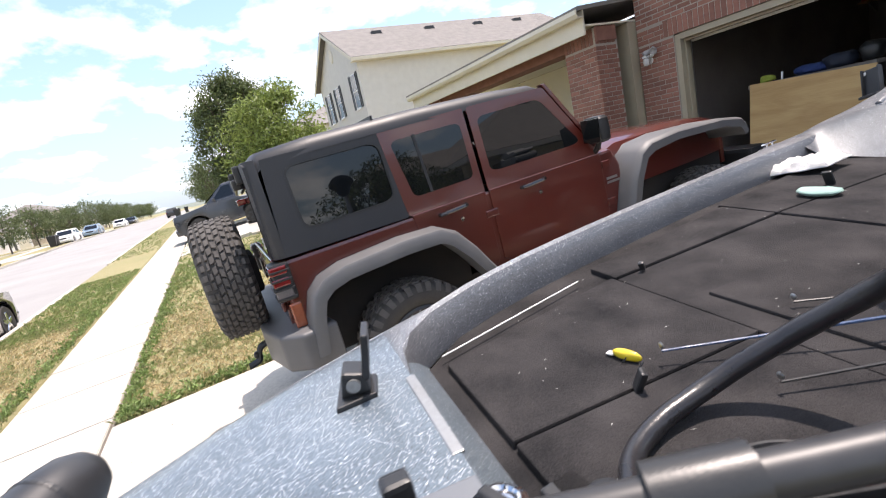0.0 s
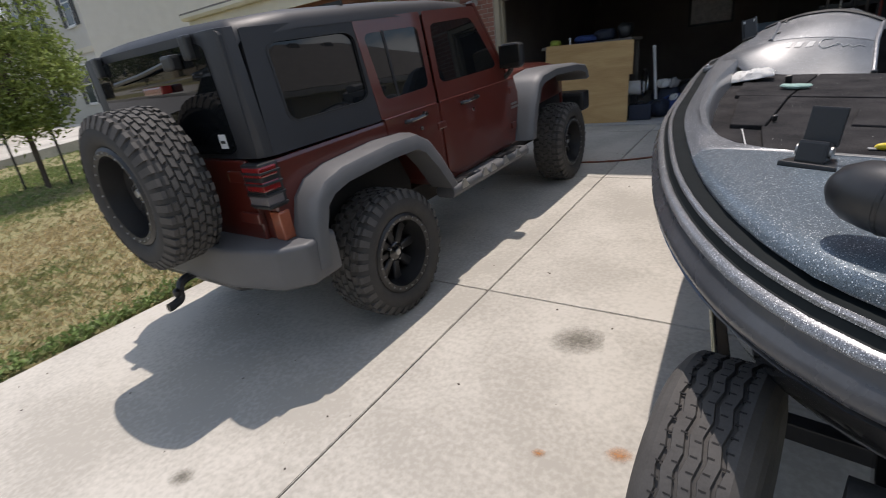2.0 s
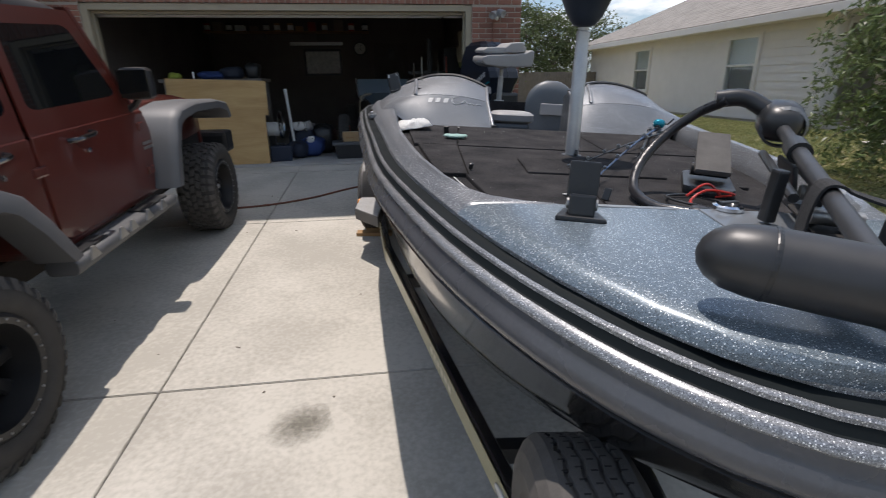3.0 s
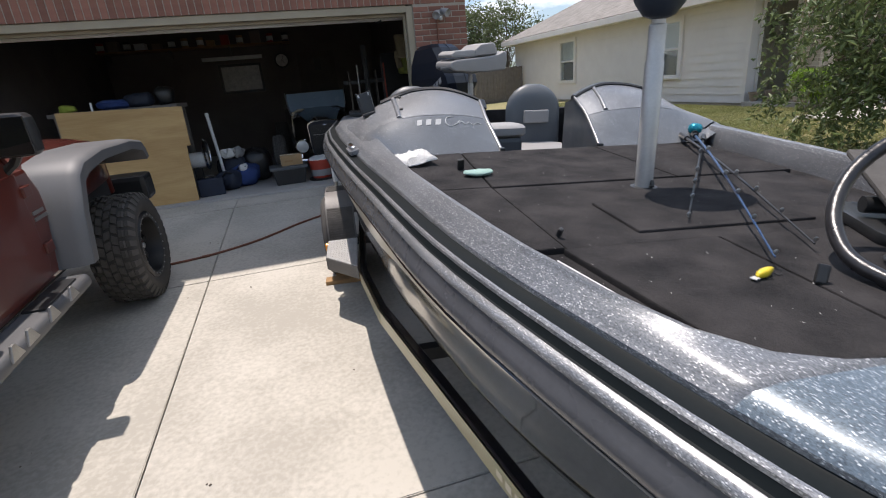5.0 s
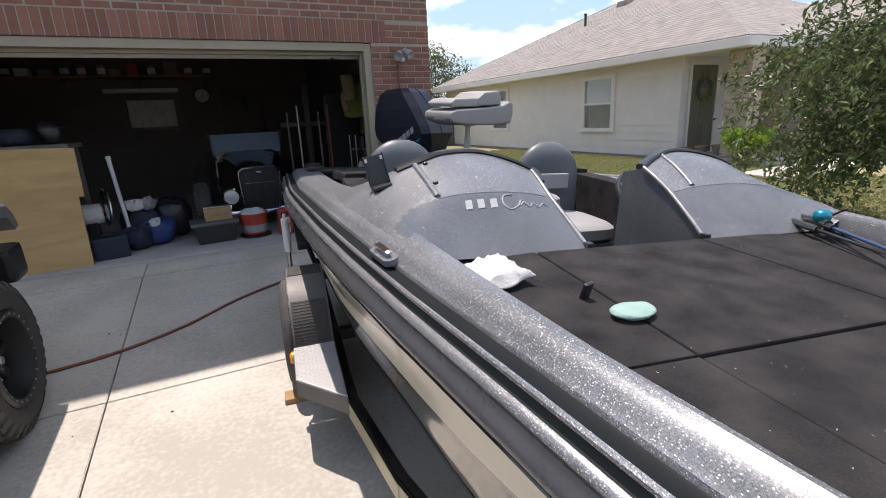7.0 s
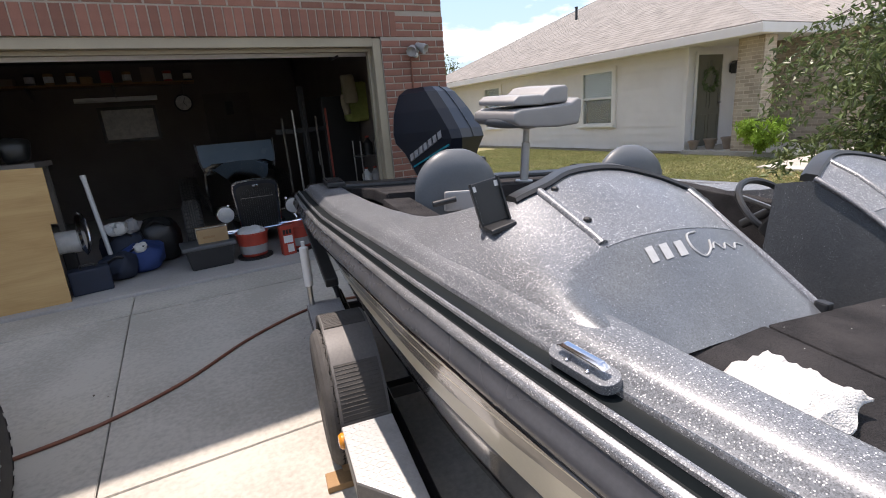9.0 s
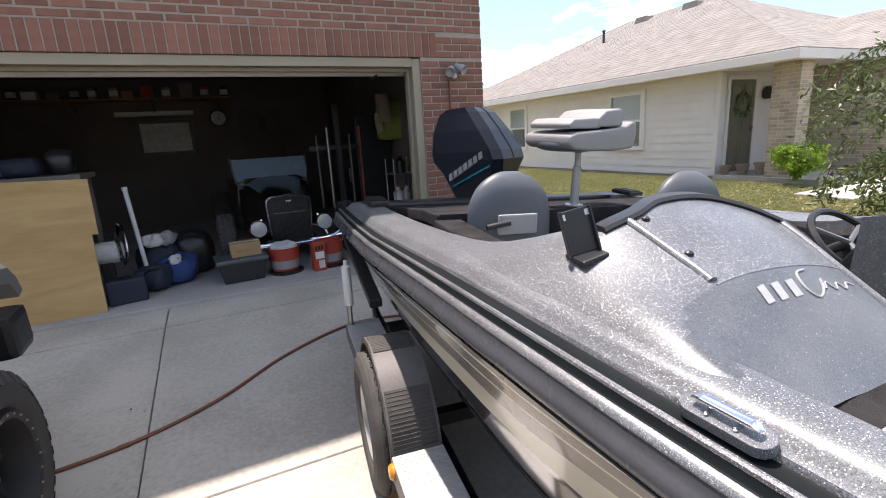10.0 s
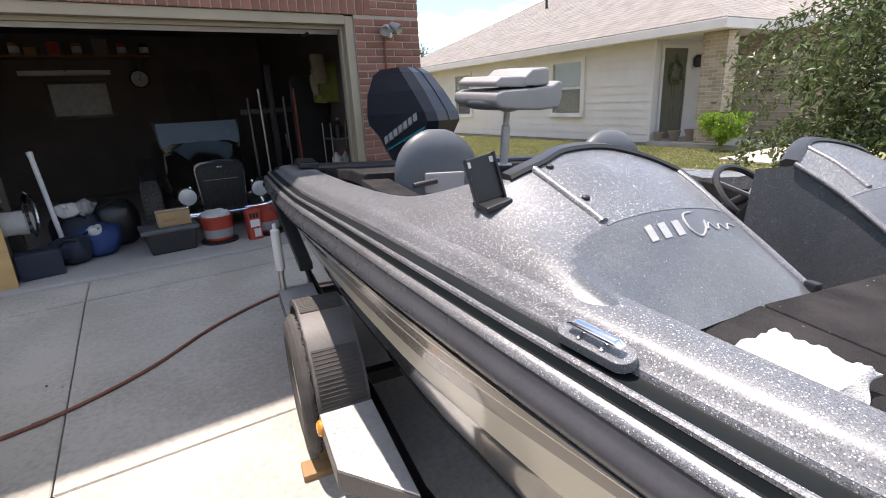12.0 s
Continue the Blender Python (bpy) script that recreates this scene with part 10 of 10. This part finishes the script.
vehicle("estate_car", Matrix.Translation((-9.0, -11.60, -0.665)) @ Matrix.Rotation(math.pi, 4, "Z"), "car_black", 4.75, 2.85, 1.9, 1.10, 1.72, 1.06, 0.95, (0.95, 0.25, -2.15, -2.4), 0.37, "glossy black off-road estate car parked at the kerb", "car", 1.12)
for cx_, cy_, pt, turn in ((-62.0, -20.7, "white", 0), (-75.0, -20.7, "car_blue", 0), (-88.0, -11.8, "car_black", 180), (-112.0, -20.8, "car_black", 0), (-31.5, -25.0, "car_black", 90), (-98.0, -20.8, "white", 0)):
    vehicle("parked_car", Matrix.Translation((cx_, cy_, ground_z(cx_, -12) - 0.13 if cy_ > -21 else ground_z(cx_, -25) + 0.03)) @ Matrix.Rotation(radians(turn), 4, "Z"), pt, 4.6, 2.7, 1.8, 0.95, 1.5, 0.9, 0.78, (0.95, 0.25, -1.5, -2.0), 0.33,
            "%s car parked along the street" % {"white": "white", "car_blue": "pale blue", "car_black": "black"}[pt], "car", 1.0)


# ---- street across the road ----
def wheelie_bin(x, y):
    b = thing("wheelie_bin", pose(x, y, ground_z(x, y) + (0.03 if y < -19.8 or y > -10.5 else -0.1), 0, 0, rnd.uniform(-20, 20)), "dark plastic wheelie bin standing at the kerb", "wheelie bin", "bins along the street")
    part("body", loft([[(-0.24, -0.26, 0.02), (0.24, -0.26, 0.02), (0.24, 0.22, 0.02), (-0.24, 0.22, 0.02)], [(-0.30, -0.34, 0.98), (0.30, -0.34, 0.98), (0.30, 0.36, 0.98), (-0.30, 0.36, 0.98)]]), "tote_black", b)
    part("lid", prism([(-0.38, 0.985), (0.38, 0.985), (0.36, 1.05), (-0.30, 1.09)], -0.32, 0.32, "x", 0.01), "tote_black", b)
    for s in (-1, 1):
        part("wheel", lathe([(0.02, s * 0.24), (0.10, s * 0.245), (0.10, s * 0.29), (0.02, s * 0.295)], 16, "x", (0, 0.27, 0.10)), "rubber", b)
    part("handle", tube([(-0.24, 0.42, 0.96), (0.24, 0.42, 0.96)], 0.018, 8), "tote_black", b)


for bx_, by_ in ((-56.0, -20.6), (-57.2, -20.7), (-40.5, -20.5), (-79.0, -20.7), (-100.0, -20.8), (-101.5, -20.8), (-66.0, -10.0), (-100.0, -10.2)):
    wheelie_bin(bx_, by_)


def far_house(x, y, w, d, eave, peak, wall, label, face=1):
    """A house along the street: walls, hip or gable roof, windows, garage door."""
    z = ground_z(x, y)
    base = (x, y, z)
    h = thing("house", pose(*base), label, "house", "houses along the street")
    part("wall", box(-w / 2, w / 2, -d / 2, d / 2, -0.2, eave), wall, h)
    o = 0.4
    e0, e1, e2, e3 = (-w / 2 - o, -d / 2 - o, eave), (w / 2 + o, -d / 2 - o, eave), (w / 2 + o, d / 2 + o, eave), (-w / 2 - o, d / 2 + o, eave)
    r0, r1 = (-w / 2 + w * 0.32, 0, peak), (w / 2 - w * 0.32, 0, peak)
    part("roof", slope_roof(e0, e1, r1, r0, 12), "shingle_grey", h)["kind"] = "stuff"
    part("roof", slope_roof(e3, e2, r1, r0, 12), "shingle_grey", h)["kind"] = "stuff"
    part("roof", slope_roof(e0, e3, r0, (r0[0], 0.01, peak), 12), "shingle_grey", h)["kind"] = "stuff"
    part("roof", slope_roof(e1, e2, r1, (r1[0], 0.01, peak), 12), "shingle_grey", h)["kind"] = "stuff"
    yf = face * d / 2
    part("garage_door", box(-w * 0.42, -w * 0.42 + 4.8, yf - 0.03, yf + 0.03, 0.0, 2.2, 0.01), "trim_cream", h)
    for wx in (w * 0.16, w * 0.36):
        house_window(h, (0, 0, 0), wall_dir((wx, yf, 0.9), "+y" if face > 0 else "-y"), 1.3, 1.4)
    part("entry_door", box(w * 0.02, w * 0.02 + 0.95, yf - 0.02, yf + 0.03, 0.05, 2.15, 0.01), "dark_paint", h)
    if eave > 4:
        for wx in (-w * 0.3, 0.0, w * 0.3):
            house_window(h, (0, 0, 0), wall_dir((wx, yf, eave - 2.1), "+y" if face > 0 else "-y"), 1.2, 1.4)


for k in range(9):
    far_house(-18.0 - 17 * k, -37.5, 13.5, 11.0, 2.75 if k % 3 else 5.4, 5.2 if k % 3 else 7.9, ("trim_cream", "siding", "brick_pale")[k % 3], ("tan single-storey house with grey shingles across the street", "cream single-storey house with grey shingles across the street", "pale brick two-storey house across the street")[0 if k % 3 == 1 else (1 if k % 3 == 2 else 2)], 1)
for k in range(5):
    far_house(-50.0 - 19 * k, 7.0, 13.0, 11.0, 2.8 if k % 2 else 5.5, 5.2 if k % 2 else 7.8, ("stucco", "brick_pale")[k % 2], ("pale stucco two-storey house along the street", "pale brick single-storey house along the street")[k % 2], -1)
far_house(1.0, -38.0, 13.0, 11.0, 2.75, 5.2, "siding", "cream single-storey house facing the driveway from across the street", 1)
far_house(18.5, -38.0, 13.0, 11.0, 5.4, 7.9, "brick_pale", "pale brick two-storey house across the street", 1)

# distant low hills with woods
hb = bmesh.new()
prev = None
for k in range(97):
    a = 2 * math.pi * k / 96
    hgt = 9 + 4.5 * math.sin(5 * a + 1) + 3.5 * math.sin(13 * a) + 1.5 * math.sin(37 * a + 2)
    cur = [hb.verts.new((R_ * math.cos(a), R_ * math.sin(a), zz)) for R_, zz in ((430, -1.5), (470, hgt * 0.6), (540, hgt), (760, -2.0))]
    if prev:
        for i in range(3):
            hb.faces.new((prev[i], cur[i], cur[i + 1], prev[i + 1]))
    prev = cur
M["hills"] = mat("hills", (0.12, 0.15, 0.12), (0.17, 0.19, 0.16), 0.95, scale=0.02, fine=0.3, bump=0.4, depth=3)
tagged(part("hills", hb, "hills"), "low wooded hills on the horizon", "hills", kind="structure")


# ---- grass ----
def patch(x, y):
    """Slow variation over the lawn, about -1 to 1."""
    return (math.sin(1.9 * x + 0.7 * y + 1.0) + math.sin(0.8 * x - 2.3 * y + 2.2) + math.sin(3.7 * x + 3.1 * y) * 0.7 + math.sin(5.3 * x - 4.1 * y + 0.5) * 0.5) / 2.6


def greenness(x, y):
    g = patch(x, y) * 0.55 - 0.08 + (0.85 if x > 3 else 0.0)
    g += max(0.0, min(1.2, (-x - 7.0) * 0.5))          # watered lawn further along
    if -2.46 - 0.14 < x < -2.46 or 2.9 < x < 3.1:
        g += 0.7                                       # weeds along the driveway's edge
    if -7.62 < y < -7.48 or -8.9 < y < -8.75:
        g += 0.4
    return g


def tufts(name, areas, seed, material, want, h0, h1, width, label, blades=5):
    r = random.Random(seed)
    vs, fs = [], []
    for x0, x1, y0, y1, per in areas:
        for _ in range(int((x1 - x0) * (y1 - y0) * per)):
            x, y = r.uniform(x0, x1), r.uniform(y0, y1)
            if not want(greenness(x, y) + r.gauss(0, 0.25)):
                continue
            z = ground_z(x, y) - 0.004
            for b in range(blades):
                a = r.uniform(0, 6.283)
                h = r.uniform(h0, h1)
                lean = r.uniform(0.3, 1.3) * h
                bx, by = x + r.gauss(0, 0.012), y + r.gauss(0, 0.012)
                ca, sa = math.cos(a), math.sin(a)
                k = len(vs)
                vs += [(bx - sa * width, by + ca * width, z), (bx + sa * width, by - ca * width, z),
                       (bx + ca * lean * 0.45 + sa * width * 0.8, by + sa * lean * 0.45 - ca * width * 0.8, z + h * 0.7), (bx + ca * lean, by + sa * lean, z + h * 0.85)]
                fs += [(k, k + 1, k + 2), (k, k + 2, k + 3)]
    me = bpy.data.meshes.new(name)
    me.from_pydata(vs, [], fs)
    me.materials.append(M[material])
    return tagged(new(name, me), label, "grass", kind="stuff")


LAWN = ((-6.5, -2.475, -7.6, -0.2, 420), (-13.0, -6.5, -7.6, 0.0, 150), (-22.0, -13.0, -7.6, 1.5, 30))
VERGE = ((-9.0, -2.95, -10.42, -8.77, 380), (-15.3, -9.0, -10.42, -8.77, 150), (-40.0, -21.0, -10.42, -8.77, 20))
RIGHT = ((2.91, 5.5, -7.0, 4.0, 260), (5.5, 10.6, -7.0, 9.0, 210))
tufts("lawn_grass", LAWN + VERGE + RIGHT, 1, "grass_green", lambda g: 0.15 < g < 1.6, 0.025, 0.06, 0.0035, "short patchy green lawn grass")
tufts("side_lawn_grass", ((2.95, 10.7, -6.0, 9.5, 260),), 5, "grass_green", lambda g: g > -0.3, 0.03, 0.06, 0.006, "short green lawn grass by the neighbouring house")
tufts("dry_grass", LAWN + VERGE + RIGHT, 2, "grass_dry", lambda g: g < 0.25, 0.02, 0.05, 0.0035, "sun-dried straw-coloured lawn grass")
tufts("lush_grass", LAWN + VERGE, 3, "grass_lush", lambda g: g > 0.75, 0.035, 0.075, 0.0045, "lush green watered lawn grass")
# broad-leaved weeds along the slab edges
weeds = []
rw = random.Random(9)
for _ in range(800):
    x = -2.50 - abs(rw.gauss(0, 0.13))
    weeds.append((x, rw.uniform(-7.6, -1.0)))
for _ in range(450):
    weeds.append((rw.uniform(-9, -2.5), -7.58 + abs(rw.gauss(0, 0.09))))
for _ in range(450):
    weeds.append((rw.uniform(-9, -2.95), -8.79 - abs(rw.gauss(0, 0.10))))
for _ in range(700):
    weeds.append((2.93 + abs(rw.gauss(0, 0.12)), rw.uniform(-7.0, 1.0)))
spots_w = [Vector((x, y, ground_z(x, y) + rw.uniform(0.0, 0.035))) for x, y in weeds for _ in range(5)]
ob = leaf_mesh("edge_weeds", spots_w, 0.045, "grass_lush", None, 0.6, -0.4, rw)
tagged(ob, "small broad-leaved weeds along the concrete edges", "weeds", kind="stuff")


# ---- bricks ----
BL, BH, BD, JT = 0.193, 0.057, 0.09, 0.0105


def brick_mesh(name, w, d, h):
    bm = box(-w / 2, w / 2, 0, d, -h / 2, h / 2)
    fr = [e for e in bm.edges if all(v.co.y < d * 0.5 for v in e.verts)]
    bmesh.ops.bevel(bm, geom=fr, offset=0.004, segments=1, affect="EDGES")
    bmesh.ops.recalc_face_normals(bm, faces=bm.faces[:])
    me = bpy.data.meshes.new(name)
    bm.to_mesh(me)
    bm.free()
    me.materials.append(M["brick"])
    return me


ME_BRICK, ME_HALF, ME_SOLDIER = brick_mesh("brick", BL, 0.05, BH), brick_mesh("half_brick", BL / 2 - JT / 2, 0.05, BH), brick_mesh("soldier_brick", 0.068, 0.05, 0.225)
rb = random.Random(77)


def course_run(x0, x1, k):
    """Brick centres and widths along one course of a stretch, half-bond, cut at the ends."""
    step = BL + JT
    x = x0 - (step / 2 if k % 2 else 0.0)
    while x < x1 - 0.02:
        a, b = max(x, x0), min(x + BL, x1)
        if b - a > 0.03:
            yield (a + b) / 2, b - a
        x += step


def lay(parent, x0, x1, z0, z1, place):
    """Separate bricks over a face. place(u, z) gives the brick's matrix."""
    k, z = 0, z0
    while z + BH <= z1 + 0.005:
        for u, w in course_run(x0, x1, k):
            me = ME_BRICK if w > BL * 0.75 else ME_HALF
            ob = new("brick", me)
            ob.parent = parent
            ob.matrix_basis = place(u, z + BH / 2) @ Matrix.Diagonal((w / (BL if me is ME_BRICK else BL / 2 - JT / 2), 1, 1, 1))
        z += BH + JT
        k += 1


def lay_joined(name, parent, x0, x1, z0, z1, place, material):
    """The bricks further off, as one mesh."""
    vs, fs = [], []
    k, z = 0, z0
    while z + BH <= z1 + 0.005:
        for u, w in course_run(x0, x1, k):
            m = place(u, z + BH / 2)
            c = 0.004
            n = len(vs)
            for xx, yy, zz in ((-w / 2, 0.03, -BH / 2), (w / 2, 0.03, -BH / 2), (w / 2, 0.03, BH / 2), (-w / 2, 0.03, BH / 2), (-w / 2 + c, 0, -BH / 2 + c), (w / 2 - c, 0, -BH / 2 + c), (w / 2 - c, 0, BH / 2 - c), (-w / 2 + c, 0, BH / 2 - c)):
                vs.append(tuple(m @ Vector((xx, yy, zz))))
            fs += [(n + 4, n + 5, n + 6, n + 7), (n, n + 1, n + 5, n + 4), (n + 1, n + 2, n + 6, n + 5), (n + 2, n + 3, n + 7, n + 6), (n + 3, n, n + 4, n + 7)]
        z += BH + JT
        k += 1
    me = bpy.data.meshes.new(name)
    me.from_pydata(vs, [], fs)
    me.materials.append(M[material])
    ob = new(name, me)
    ob.parent = parent
    ob["kind"] = "stuff"
    return ob


def island_brick():
    m = mat("brick_joined", (0.265, 0.125, 0.088), (0.20, 0.09, 0.066), 0.9, scale=9, fine=150, bump=0.5, spot=0.3, spot_col=(0.34, 0.17, 0.12))
    n, l = m.node_tree.nodes, m.node_tree.links
    b = n["Principled BSDF"]
    src = b.inputs["Base Color"].links[0].from_socket
    geo, r, hs = n.new("ShaderNodeNewGeometry"), n.new("ShaderNodeMapRange"), n.new("ShaderNodeHueSaturation")
    r.inputs["To Min"].default_value, r.inputs["To Max"].default_value = 0.80, 1.20
    l.new(geo.outputs["Random Per Island"], r.inputs["Value"]); l.new(r.outputs["Result"], hs.inputs["Value"])
    l.new(src, hs.inputs["Color"]); l.new(hs.outputs["Color"], b.inputs["Base Color"])
    return m


M["brick_joined"] = island_brick()


def front(u, z):
    return Matrix.Translation((u, rb.uniform(-0.002, 0.002), z))


def east(u, z):
    return Matrix.Translation((WX1 + rb.uniform(-0.002, 0.002), u, z)) @ Matrix.Rotation(math.pi / 2, 4, "Z")


# piers beside the opening and the soldier course over it
lay(wall_front, GX1 + 0.004, WX1, -0.06, 2.19, front)
lay(wall_front, WX0, GX0 - 0.004, -0.06, 2.19, front)
x = GX0 - 0.15
while x < GX1 + 0.15:
    ob = new("soldier_brick", ME_SOLDIER)
    ob.parent = wall_front
    ob.matrix_basis = Matrix.Translation((x + 0.034, rb.uniform(-0.004, 0.0), GTOP + 0.012 + 0.1125))
    x += 0.0785
lay(wall_front, GX1 + 0.158, WX1, 2.19 + 0.0005, 2.425, front)
lay(wall_front, WX0, GX0 - 0.158, 2.19 + 0.0005, 2.425, front)
lay_joined("bricks_above", wall_front, WX0, WX1, GTOP + 0.012 + 0.225 + JT, WTOP, front, "brick_joined")
lay_joined("bricks_side", wall_front, 0.02, 9.0, -0.1, WTOP, east, "brick_joined")

# porch columns
for cx0, cx1 in ((-3.76, -3.10), (-8.90, -8.25)):
    col = tagged(new("porch_column"), "square red brick porch column with soldier course at its head", "column", kind="structure")
    part("column_core", box(cx0 + 0.005, cx1 - 0.005, -0.794, -0.362, -0.1, 2.56), "mortar", col)
    lay(col, cx0, cx1, -0.06, 2.32, lambda u, z: Matrix.Translation((u, -0.80 + rb.uniform(-0.002, 0.002), z)))
    lay(col, -0.79, -0.36, -0.06, 2.32, lambda u, z: Matrix.Translation((cx1 + rb.uniform(-0.002, 0.002), u, z)) @ Matrix.Rotation(math.pi / 2, 4, "Z"))
    u = cx0
    while u < cx1 - 0.05:
        ob = new("soldier_brick", ME_SOLDIER)
        ob.parent = col
        ob.matrix_basis = Matrix.Translation((u + 0.034, -0.804, 2.44))
        u += 0.0785
    u = -0.79
    while u < -0.40:
        ob = new("soldier_brick", ME_SOLDIER)
        ob.parent = col
        ob.matrix_basis = Matrix.Translation((cx1 + 0.004, u + 0.034, 2.44)) @ Matrix.Rotation(math.pi / 2, 4, "Z")
        u += 0.0785
